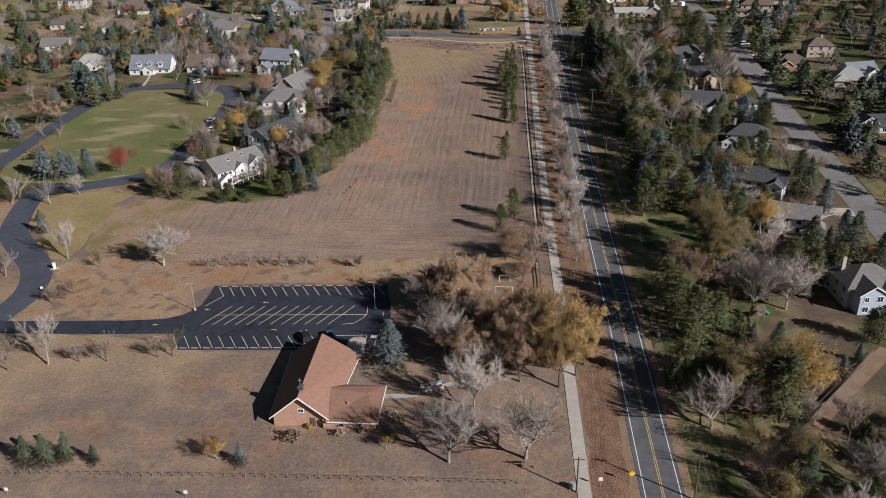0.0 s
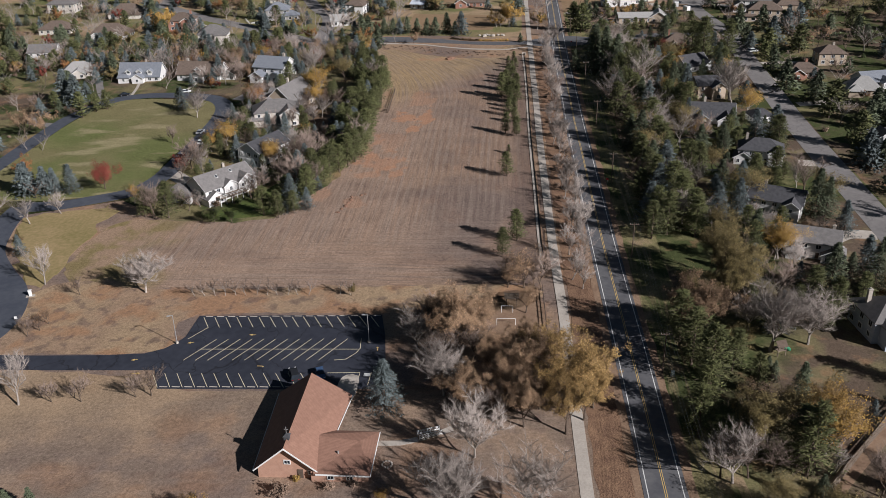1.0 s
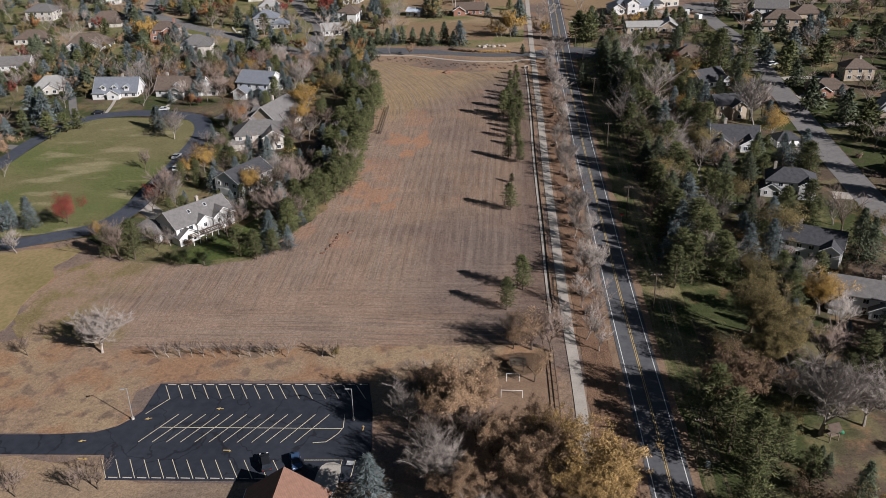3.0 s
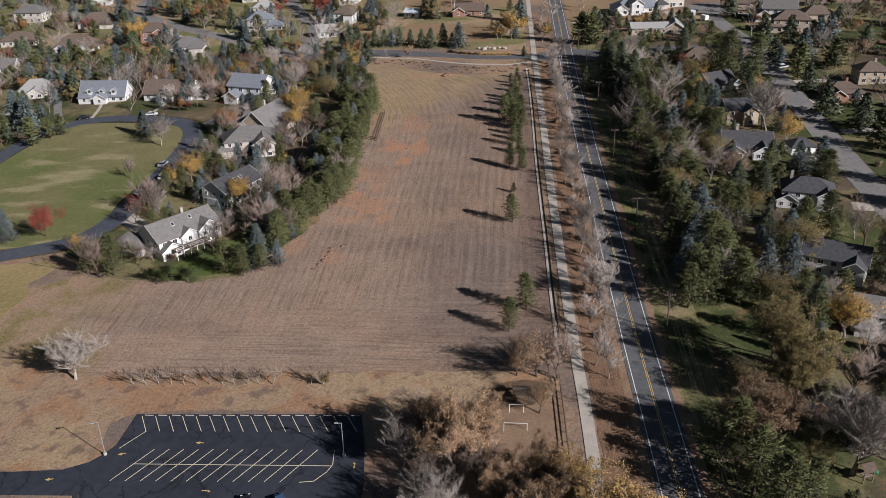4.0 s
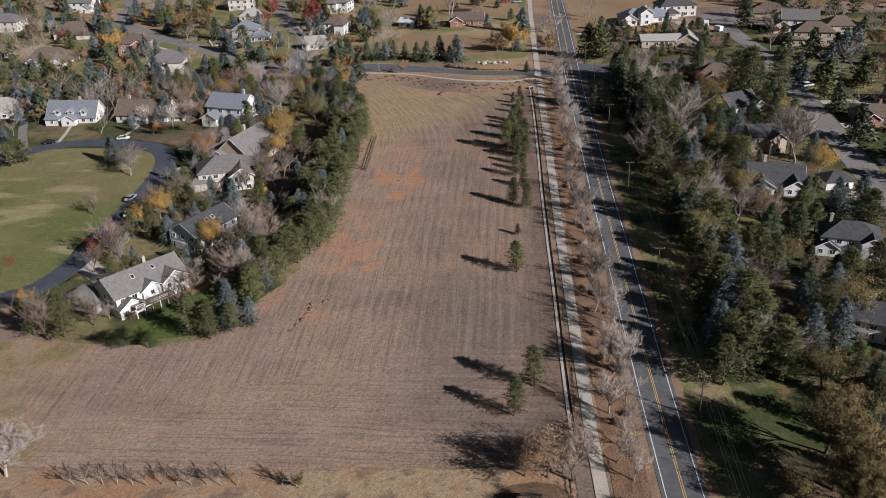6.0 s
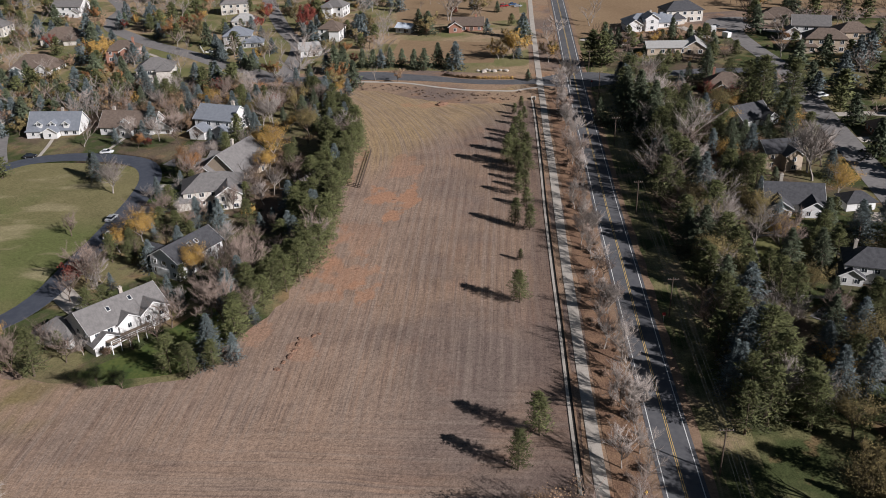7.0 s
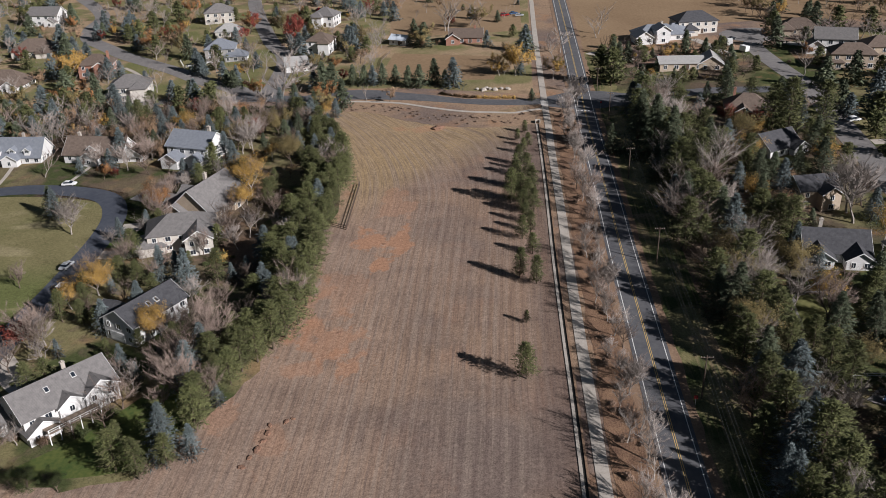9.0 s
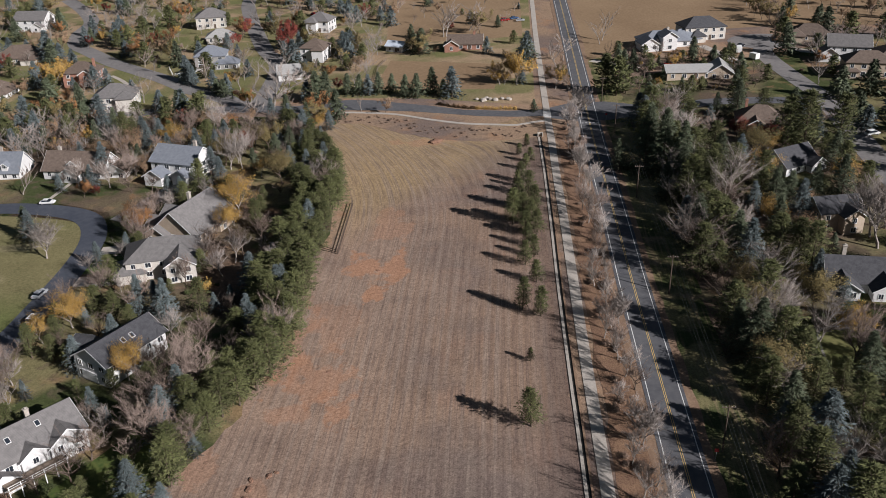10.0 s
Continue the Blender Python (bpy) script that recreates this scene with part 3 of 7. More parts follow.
# kind: builder, variants, wood, leaf material, crown's part name, label, category
KINDS = dict(
    big_rust=(lambda s, lod: broadleaf(s, levels=4, dense=5.6, leaf=0.0104, start=5, lod=lod), 2, BARK, LEAF["rust"], "crown", "huge spreading tree with thinning rust brown leaves", "tree"),
    big_gold=(lambda s, lod: broadleaf(s, levels=4, dense=5.6, leaf=0.0104, start=5, lod=lod), 2, BARK, LEAF["ochre"], "crown", "huge spreading tree with dull golden leaves", "tree"),
    big_olive=(lambda s, lod: broadleaf(s, levels=4, dense=5.6, leaf=0.0104, start=5, lod=lod), 2, BARK, LEAF["olive"], "crown", "huge spreading tree with olive yellow leaves", "tree"),
    big_bare=(lambda s, lod: broadleaf(s, leafy=False, levels=4, dense=2.4, start=5, lod=lod), 2, BARK_GREY, TWIG_GREY, "twig_crown", "huge leafless cottonwood with pale grey limbs", "tree"),
    pine=(lambda s, lod: conifer(s, "pine", lod=lod), 4, BARK, LEAF["pine"], "crown", "tall dark green pine tree with shaggy needled branches", "tree"),
    spruce=(lambda s, lod: conifer(s, "spruce", lod=lod), 3, BARK, LEAF["spruce"], "crown", "silvery blue spruce tree with a dense pointed cone", "tree"),
    fir=(lambda s, lod: conifer(s, "spruce", lod=lod), 3, BARK, LEAF["fir"], "crown", "dark green spruce tree with a dense pointed cone", "tree"),
    gold=(lambda s, lod: broadleaf(s, lod=lod), 3, BARK_GREY, LEAF["gold"], "crown", "broad tree with bright golden yellow autumn leaves", "tree"),
    rust=(lambda s, lod: broadleaf(s, dense=1.4, lod=lod), 3, BARK, LEAF["rust"], "crown", "broad tree with thinning rust brown autumn leaves", "tree"),
    orange=(lambda s, lod: broadleaf(s, lod=lod), 2, BARK, LEAF["orange"], "crown", "round tree with orange autumn leaves", "tree"),
    red=(lambda s, lod: broadleaf(s, dense=2.2, lod=lod), 2, BARK, LEAF["red"], "crown", "round tree with deep red autumn leaves", "tree"),
    olive=(lambda s, lod: broadleaf(s, lod=lod), 3, BARK, LEAF["olive"], "crown", "large broad tree with olive yellow leaves", "tree"),
    green=(lambda s, lod: broadleaf(s, dense=1.9, lod=lod), 2, BARK, LEAF["green"], "crown", "round bushy tree with dark green leaves", "tree"),
    bare=(lambda s, lod: broadleaf(s, leafy=False, dense=0.9, lod=lod), 4, BARK_GREY, TWIG_GREY, "twig_crown", "leafless tree with pale grey branches and fine twigs", "tree"),
    bare_brown=(lambda s, lod: broadleaf(s, leafy=False, dense=0.9, lod=lod), 3, BARK, TWIG_BROWN, "twig_crown", "leafless tree with brown branches and fine twigs", "tree"),
    bare_garden=(lambda s, lod: broadleaf(s, leafy=False, dense=0.9, lod=lod), 3, BARK, TWIG_BROWN, "twig_crown", "leafless brown garden tree with fine twigs", "tree"),
    pale_garden=(lambda s, lod: broadleaf(s, leafy=False, dense=0.9, lod=lod), 4, BARK_GREY, TWIG_GREY, "twig_crown", "leafless pale grey garden tree with fine twigs", "tree"),
    bare_hill=(lambda s, lod: broadleaf(s, leafy=False, dense=0.9, lod=lod), 3, BARK_GREY, TWIG_BROWN, "twig_crown", "leafless grey-brown tree in a hillside garden", "tree"),
    pine_garden=(lambda s, lod: conifer(s, "pine", lod=lod), 4, BARK, LEAF["pine"], "crown", "dark green garden pine with loose branches", "tree"),
    sapling=(lambda s, lod: broadleaf(s, leafy=False, levels=2, spread=0.7, dense=0.6, lod=lod), 3, BARK_GREY, TWIG_BROWN, "twig_crown", "young leafless tree with a slim pale trunk", "tree"),
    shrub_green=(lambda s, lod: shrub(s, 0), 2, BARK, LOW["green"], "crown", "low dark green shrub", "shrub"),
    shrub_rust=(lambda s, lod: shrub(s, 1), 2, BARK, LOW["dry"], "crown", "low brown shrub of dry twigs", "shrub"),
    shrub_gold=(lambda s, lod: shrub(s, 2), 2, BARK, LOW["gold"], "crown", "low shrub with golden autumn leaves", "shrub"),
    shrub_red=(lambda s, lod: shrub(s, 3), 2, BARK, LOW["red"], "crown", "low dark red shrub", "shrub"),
)
TREE_NAME = dict(big_rust="big_brown_leaved_tree", big_gold="big_golden_tree", big_olive="big_olive_leaved_tree", big_bare="bare_cottonwood", pine="pine_tree", spruce="blue_spruce", fir="green_spruce", gold="golden_tree", rust="brown_leaved_tree", orange="orange_tree", red="red_tree",
                 olive="olive_leaved_tree", green="green_tree", bare="bare_tree", bare_brown="bare_brown_tree", bare_garden="leafless_garden_tree", pine_garden="garden_pine", bare_hill="leafless_hill_tree", pale_garden="pale_garden_tree", sapling="sapling",
                 shrub_green="shrub", shrub_rust="dry_shrub", shrub_gold="golden_shrub", shrub_red="red_shrub")
PROTO = {}
tree_rng = random.Random(5)


FOOTPRINTS = []


def outside(x, y, gap):
    """The place nearest to x, y that keeps gap metres clear of every wall."""
    for _ in range(4):
        for back, there, hx, hy in FOOTPRINTS:
            q = back @ Vector((x, y, 0))
            dx, dy = hx + gap - abs(q.x), hy + gap - abs(q.y)
            if dx > 0 and dy > 0:
                if dx < dy:
                    q.x += dx if q.x > 0 else -dx
                else:
                    q.y += dy if q.y > 0 else -dy
                q = there @ q
                x, y = q.x, q.y
    return x, y


def plant(kind, x, y, h, wide=1.0, group=""):
    """A tree or shrub of that kind, h metres tall, standing at x, y."""
    builder, variants, wood_m, leaf_m, crown_name, label, category = KINDS[kind]
    v = tree_rng.randrange(variants)
    far = 0.2 if "shrub" in kind or y > 440 or x < -200 or x > 104 else 0.35 if y > 432 or x < -150 else 1.0
    unit = 1.0 if "shrub" in kind else 10.0
    s, turn = h / unit, tree_rng.uniform(0, 360)
    w = s * wide * tree_rng.uniform(0.92, 1.08)
    x, y = outside(x, y, 0.6 if "shrub" in kind else 1.4)
    at = Matrix.LocRotScale((x, y, gz(x, y) - 0.05), Euler((radians(tree_rng.uniform(-2, 2)), radians(tree_rng.uniform(-2, 2)), radians(turn))), (w, w, s))
    if (kind, v, far) in PROTO:
        ob, s0 = PROTO[kind, v, far]
        ob = copy_thing(ob, at @ Matrix.Diagonal((1 / s0[0], 1 / s0[1], 1 / s0[2], 1)))
    else:
        wood, crown = builder(101 + 13 * v + 1000 * list(KINDS).index(kind), 0.35 if far < 1 else 1.0)
        if far < 0.3:
            me = mesh_of(TREE_NAME[kind], *join_arrays([wood, crown]), wood_m)
            me.materials.append(leaf_m)
            me.polygons.foreach_set("material_index", [0] * len(wood[1]) + [1] * len(crown[1]))
            ob = new(TREE_NAME[kind], me)
        else:
            ob = new(TREE_NAME[kind])
            part("trunk", mesh_of("trunk", *wood, wood_m), ob)
            part(crown_name, mesh_of(crown_name, *crown, leaf_m), ob)
        ob.matrix_basis = at
        PROTO[kind, v, far] = (ob, (w, w, s))
        tagged(ob, label, category)
    if group:
        ob["group"] = group
    return ob


# ---- the land, roads and paths ----
WESTLAWN = mat("yellowing_lawn", (0.20, 0.165, 0.065), (0.33, 0.24, 0.125), 0.05, 1.0, 0.1, 20)
TANFIELD = mat("dry_tan_grass", (0.21, 0.138, 0.078), (0.29, 0.20, 0.118), 0.03, 1.0, 0.15, 30)
bm = bmesh.new()
for gx in (-3000, 3000):
    for gy in (-2500, 4000):
        bm.verts.new((gx, gy, gz(gx, gy)))
bm.verts.ensure_lookup_table()
bm.faces.new([bm.verts[i] for i in (0, 2, 3, 1)])
tagged(part("ground", from_bm("ground", bm, MEADOW)), "dry brown meadow grass in late autumn", kind="structure")

patch("field", [(6, 198), (6.5, 300), (5, 424), (-16, 422), (-40, 429), (-60, 438), (-84, 438), (-72, 420), (-57, 392), (-51, 366), (-51, 340), (-57, 320), (-54.5, 290),
                (-57, 266), (-64, 249), (-70, 240), (-80, 236), (-96, 238), (-116, 237), (-118, 206), (-96, 199), (-70, 198), (-30, 199)],
      FIELD, 0.03, "mown stubble field with swaths and bare red soil", rag=1.1)
patch("church_meadow", [(-125, 40), (40, 40), (20, 150), (10, 156), (-24, 156), (-70, 156), (-76, 160), (-118, 160), (-128, 120)], PASTURE, 0.03, "grey mown meadow round the church", rag=0.6)
patch("tan_strip", [(-126, 170), (-106, 169.5), (-90, 169.6), (-80, 170), (-76, 174), (-74, 185.6), (-28, 185.6), (4, 188), (5, 197.5), (-30, 198.5), (-70, 197.5), (-96, 198.5), (-112, 203), (-122, 196), (-120, 184)], TANGRASS, 0.035, "tan dry grass between parking lot and field", rag=0.5)
patch("park_lawn", [(-118, 262), (-120, 285), (-118, 310), (-119, 335), (-122, 350), (-130, 357), (-150, 361), (-168, 360), (-174, 348), (-177, 330), (-178, 300), (-178, 270), (-170, 258), (-150, 255), (-132, 258)],
      PARK, 0.03, "round park lawn, green with straw yellow patches")
patch("west_lawn", [(-121, 206), (-121, 240), (-124, 250), (-135, 247), (-148, 243), (-144, 226), (-134, 212), (-124, 200)], WESTLAWN, 0.045, "yellowing mown lawn beside the drive", rag=2.2)
patch("left_yards", [(-62, 242), (-55, 262), (-52, 290), (-56, 320), (-52, 345), (-58, 390), (-74, 422), (-90, 442), (-150, 446), (-420, 450), (-420, 250), (-190, 230), (-185, 270), (-184, 300), (-183, 340),
                     (-172, 366), (-156, 370), (-138, 369), (-120, 362), (-111, 346), (-111, 320), (-112, 290), (-112, 268), (-122, 254), (-104, 240), (-92, 236), (-78, 234)], YARD, 0.02, "autumn garden lawns, half dry", smooth_it=False)
patch("hill_yards", [(-420, 455), (-150, 452), (-80, 462), (-40, 458), (5, 445), (8, 800), (-420, 800)], RISE, 0.02, "autumn garden lawns on the rise", smooth_it=False)
# the tree shade on these lawns is put into their grass colour
patch("right_yards", [(36, 60), (220, 60), (220, 500), (150, 520), (32, 470), (34, 300)], SHADE_LAWN, 0.02, "garden lawns, half dry, coloured dark as under tree shade", smooth_it=False)

patch("street_yards", [(104, 190), (230, 190), (230, 505), (150, 522), (112, 500), (110, 440), (107, 400), (105, 350), (104, 300)], YARD, 0.03, "autumn garden lawns across the street", smooth_it=False)
ROAD_LINE = spline([(29.5, -60), (27.7, 60), (27.0, 105), (26.5, 140), (25.9, 172), (25.0, 205), (24.5, 230), (24.1, 257), (23.8, 283), (23.3, 317), (23.2, 346), (22.9, 384), (22.7, 410), (23.0, 470), (23.3, 560), (23.4, 800)], 4)
WALK_LINE = spline([(16.5, -40), (14.8, 60), (14.0, 105), (13.3, 140), (12.5, 185), (11.8, 205), (11.1, 236), (10.7, 262), (10.3, 285), (10.0, 317), (9.8, 346), (9.3, 385), (9.2, 410), (8.8, 440), (8.2, 540), (8.4, 620), (8.4, 800)], 4)
WALL_LINE = spline([(8.2, 207), (7.7, 228), (7.3, 258), (6.8, 284), (6.35, 317), (6.2, 350), (5.8, 385), (5.2, 412)], 3)
ribbon("verge_east", offset_line(ROAD_LINE, 9.2), 9.5, ROADSIDE, 0.04, label="narrow grass verge beside the road", wobble=0.6)
ribbon("gravel_shoulder_east", offset_line(ROAD_LINE, 4.4), 1.9, DIRT, 0.06, label="pale gravel shoulder beside the road", wobble=0.3)
ribbon("gravel_shoulder_west", offset_line(ROAD_LINE, -4.4), 1.9, DIRT, 0.06, label="pale gravel shoulder beside the road", wobble=0.3)
verge = [p for p in offset_line(ROAD_LINE, -8.2) if p.y < 425]
ribbon("verge_west", verge, 6.6, VERGE, 0.045, label="rust brown dead grass verge between path and road", wobble=0.5)
ribbon("road", ROAD_LINE, 7.4, ASPHALT_ROAD, 0.10, label="two-lane worn grey asphalt road")
for d in (-2.98, 2.98):
    ribbon("edge_line", offset_line(ROAD_LINE, d), 0.16, PAINT_WHITE, 0.115, 0.02, "white painted edge line on the road")
for d in (-0.16, 0.16):
    ribbon("centre_line", offset_line(ROAD_LINE, d), 0.12, PAINT_YELLOW, 0.115, 0.02, "double yellow painted centre line on the road")

LOOP = [(-153.3, 250.3), (-142.8, 250.7), (-132.9, 254.5), (-121.3, 260.7), (-116.5, 271.6), (-115.6, 286), (-114.9, 308.5), (-115.4, 332.9), (-118.5, 348.5), (-126.0, 359.2), (-139.5, 364.6), (-156.2, 366.5),
        (-169.6, 362.5), (-176.8, 351), (-180.6, 335.0), (-181.4, 315.7), (-181.8, 294.5), (-182, 274), (-184, 256), (-190, 236)]
ribbon("park_drive", spline(LOOP, 3), 7.0, ASPHALT_DRIVE, 0.07, label="curving blue-grey asphalt park drive")
ribbon("south_drive", spline([(-153.3, 250.3), (-152.6, 240), (-149.5, 228), (-145.5, 218), (-137.1, 207.4), (-129, 198.8), (-124.2, 190.8), (-122, 182.0), (-123, 174), (-127, 160), (-134, 140)], 3), 8.0, ASPHALT_DRIVE, 0.075, label="winding blue-grey asphalt drive")
patch("parking_lot", [(-73.6, 184.9), (-29.6, 184.9), (-27.6, 176), (-26.2, 166), (-26.4, 156.4), (-73.2, 156.4), (-76.2, 163.0), (-100, 163.0), (-122, 163.6), (-124, 169), (-106, 168.6), (-90, 168.7), (-81.1, 169.3), (-77.2, 171.2), (-75.2, 173.4), (-73.9, 176)],
      ASPHALT_NEW, 0.08, "fresh dark asphalt parking lot with painted stalls", smooth_it=False)
ribbon("hill_road", spline([(-160, 452), (-107.6, 452), (-84, 449)], 3), 7.5, ASPHALT_ROAD, 0.08, label="side road on the rise behind the field")
patch("hill_road_bend", [(-90, 453.2), (-86, 452.5), (-78, 456.1), (-65.2, 458.8), (-56, 457), (-47.1, 453.4), (-34, 448.4), (-21, 442.4), (-4.7, 439.4), (10, 439.6), (24, 440.5), (24, 433.5), (10, 432.6), (-2.7, 433), (-14.6, 434.8), (-28.9, 439.3), (-39.4, 442.4), (-54.3, 445.4), (-67, 446.6), (-82, 445.6), (-90, 446)], ASPHALT_ROAD, 0.085, "wide bend of the side road on the rise", smooth_it=False)
ribbon("side_street", spline([(26, 437), (45, 436), (70, 442), (100, 440)], 3), 7.0, ASPHALT_ROAD, 0.07, label="asphalt side street beyond the junction")
ribbon("hill_street", spline([(-101, 451), (-112, 461), (-121, 469.5), (-134.6, 479), (-153.3, 497), (-172, 512.6), (-188.6, 526.8), (-207, 546), (-224, 565), (-234, 590), (-239, 616), (-258, 648), (-286, 686)], 3), 8.5, ASPHALT_OLD, 0.07, label="pale old residential street on the rise")
ribbon("hill_lane", spline([(-100, 455), (-103, 495), (-108.2, 517), (-118.7, 538), (-132, 572.5), (-146, 612), (-157, 648), (-164, 690)], 3), 8.0, ASPHALT_OLD, 0.07, label="pale old residential street on the rise")
ribbon("right_street", spline([(98, 100), (99, 200), (99, 260), (99.5, 310), (101, 350), (103, 400), (106, 440)], 4), 8.6, ASPHALT_OLD, 0.07, label="pale old residential street with tree shadows")
ribbon("right_street_north", spline([(106, 440), (102, 470), (100, 500), (104, 512)], 3), 8.0, ASPHALT_OLD, 0.075, label="pale old residential street")
patch("turning_circle", [(104 + 14 * math.cos(a * math.pi / 8), 520 + 12 * math.sin(a * math.pi / 8)) for a in range(16)], ASPHALT_OLD, 0.085, "pale asphalt turning circle between houses")
ribbon("pavement", WALK_LINE, 2.3, CONCRETE, 0.10, label="pale concrete footpath along the road")
ribbon("field_path", spline([(8, 428), (3.1, 426.5), (-1.8, 424.4), (-8.6, 425.4), (-20.3, 427.7), (-32.6, 433), (-45.5, 439.8), (-58.4, 443), (-67, 443.9), (-80, 443)], 3), 1.5, CONCRETE, 0.12, label="narrow concrete path round the top of the field")

# ---- stall lines, stops and arrows of the parking lot ----
def stripe(x0, y0, x1, y1, w=0.12, material=PAINT_CREAM, name="stall_line"):
    ribbon(name, [Vector((x0, y0, 0)), Vector((x1, y1, 0))], w, material, 0.095, 0.012, "cream painted stall line on the asphalt", "structure")


for k in range(16):
    x = -72.3 + 2.68 * k
    stripe(x, 184.2, x + 2.5, 179.8)
for k in range(13):
    x = -76.2 + 2.7 * k
    stripe(x, 161.8, x + 2.9, 156.9)
for k in range(12):
    x = -66.2 + 2.75 * k
    stripe(x, 174.85, x - 4.95, 166.6)
stripe(-68.5, 170.9, -32.6, 170.7)
for (ax, ay), (bx, by) in zip(((-32.9, 174.9), (-32.5, 171.0), (-33.2, 169.2), (-35.0, 166.9)), ((-32.5, 171.0), (-33.2, 169.2), (-35.0, 166.9), (-37.5, 166.6))):
    stripe(ax, ay, bx, by)
stripe(-69.8, 179.8, -73.0, 175.0)
stripe(-38.1, 161.9, -31.1, 162.0)
stripe(-31.1, 162.0, -31.1, 157.5)
stripe(-28.7, 162.0, -28.8, 157.6)
STOP = box_mesh("wheel_stop", (1.7, 0.16, 0.14), CONCRETE, 0.03)
for yy, x0, cnt in ((184.45, -71.0, 16), (156.95, -72.0, 11)):
    for k in range(cnt):
        x = x0 + 2.69 * k
        tagged(part("wheel_stop", STOP, at=pose(x, yy, gz(x, yy) + 0.08, 0, 0, 0)), "pale concrete wheel stop at the head of a stall", "wheel stop", "wheel stops of the parking lot")


def arrow(x, y, turn):
    bm = bmesh.new()
    for q in (((-0.9, -0.1), (0.3, -0.1), (0.3, 0.1), (-0.9, 0.1)), ((0.3, -0.38), (1.1, 0.0), (0.3, 0.38))):
        up = [bm.verts.new((*c, 0.006)) for c in q]
        dn = [bm.verts.new((*c, -0.01)) for c in q]
        bm.faces.new(up)
        for i in range(len(q)):
            j = (i + 1) % len(q)
            bm.faces.new((up[i], dn[i], dn[j], up[j]))
    tagged(part("painted_arrow", from_bm("painted_arrow", bm, PAINT_YELLOW), at=pose(x, y, gz(x, y) + 0.09, 0, 0, turn)), "yellow painted arrow on the asphalt", kind="structure")


for ax, ay, at_ in ((-71.5, 173.6, 200), (-58.0, 176.6, 180), (-82, 166.9, 195), (-80, 161.8, 0), (-53, 164.4, 0), (-28.6, 171, 90)):
    arrow(ax, ay, at_)


# ---- houses ----
def shingle(name, c1, c2):
    m = mat(name, c1, c2, 1.2, 0.9, 0.03, 6, rnd=0.08)
    n, l, b = nodes_of(m)
    w = n.new("ShaderNodeTexWave")
    w.bands_direction = "Z"
    w.inputs["Scale"].default_value, w.inputs["Distortion"].default_value = 2.2, 1.5
    src = b.inputs["Base Color"].links[0].from_socket
    k = n.new("ShaderNodeMix")
    k.data_type, k.blend_type = "RGBA", "MULTIPLY"
    k.inputs[0].default_value = 0.12
    geo = n.new("ShaderNodeNewGeometry")
    l.new(geo.outputs["Position"], w.inputs["Vector"])
    l.new(src, k.inputs[6]), l.new(w.outputs["Color"], k.inputs[7]), l.new(k.outputs[2], b.inputs["Base Color"])
    return m


ROOF = dict(steel=shingle("pale_blue_metal", (0.50, 0.55, 0.62), (0.62, 0.68, 0.74)), grey=shingle("grey_shingles", (0.125, 0.118, 0.115), (0.20, 0.188, 0.18)), dark=shingle("charcoal_shingles", (0.045, 0.045, 0.05), (0.085, 0.085, 0.09)),
            brown=shingle("brown_shingles", (0.10, 0.075, 0.06), (0.17, 0.13, 0.105)), blue=shingle("blue_grey_shingles", (0.15, 0.165, 0.19), (0.22, 0.235, 0.26)),
            pale=shingle("pale_shingles", (0.27, 0.265, 0.25), (0.36, 0.35, 0.335)), terracotta=shingle("terracotta_shingles", (0.205, 0.112, 0.080), (0.275, 0.155, 0.112)))
WALLM = dict(white=mat("white_siding", (0.52, 0.51, 0.50), (0.66, 0.65, 0.63), 0.6, 0.8, stretch=(1, 1, 8)), cream=mat("cream_stucco", (0.44, 0.405, 0.355), (0.56, 0.52, 0.465), 0.8, 0.9),
             blue=mat("blue_grey_siding", (0.30, 0.34, 0.40), (0.38, 0.42, 0.48), 0.6, 0.8, stretch=(1, 1, 8)), brick=mat("red_brick", (0.24, 0.12, 0.085), (0.34, 0.18, 0.13), 1.5, 0.9),
             tan=mat("tan_siding", (0.34, 0.27, 0.20), (0.44, 0.36, 0.28), 0.7, 0.85), grey=mat("grey_siding", (0.24, 0.23, 0.22), (0.33, 0.32, 0.30), 0.6, 0.85, stretch=(1, 1, 8)),
             church=mat("pinkish_brick", (0.36, 0.21, 0.15), (0.46, 0.28, 0.205), 1.2, 0.9))
TRIM = mat("white_trim_paint", (0.66, 0.66, 0.64), (0.78, 0.78, 0.76), 1.0, 0.6)
WOOD = mat("weathered_wood", (0.15, 0.115, 0.085), (0.24, 0.19, 0.15), 1.5, 0.9, 0.01, stretch=(1, 1, 6))
WOOD_DARK = mat("dark_wood", (0.07, 0.05, 0.038), (0.12, 0.09, 0.07), 1.5, 0.9, 0.01)
METAL = mat("galvanised_metal", (0.45, 0.45, 0.45), (0.58, 0.58, 0.58), 2.0, 0.45, metal=0.6)
GLASS = mat("dark_window_glass", (0.015, 0.02, 0.028), (0.03, 0.036, 0.045), 1.0, 0.08)
nodes_of(GLASS)[2].inputs["Specular IOR Level"].default_value = 0.7
STONE = mat("fieldstone", (0.30, 0.26, 0.22), (0.46, 0.42, 0.37), 1.5, 0.95, 0.05)


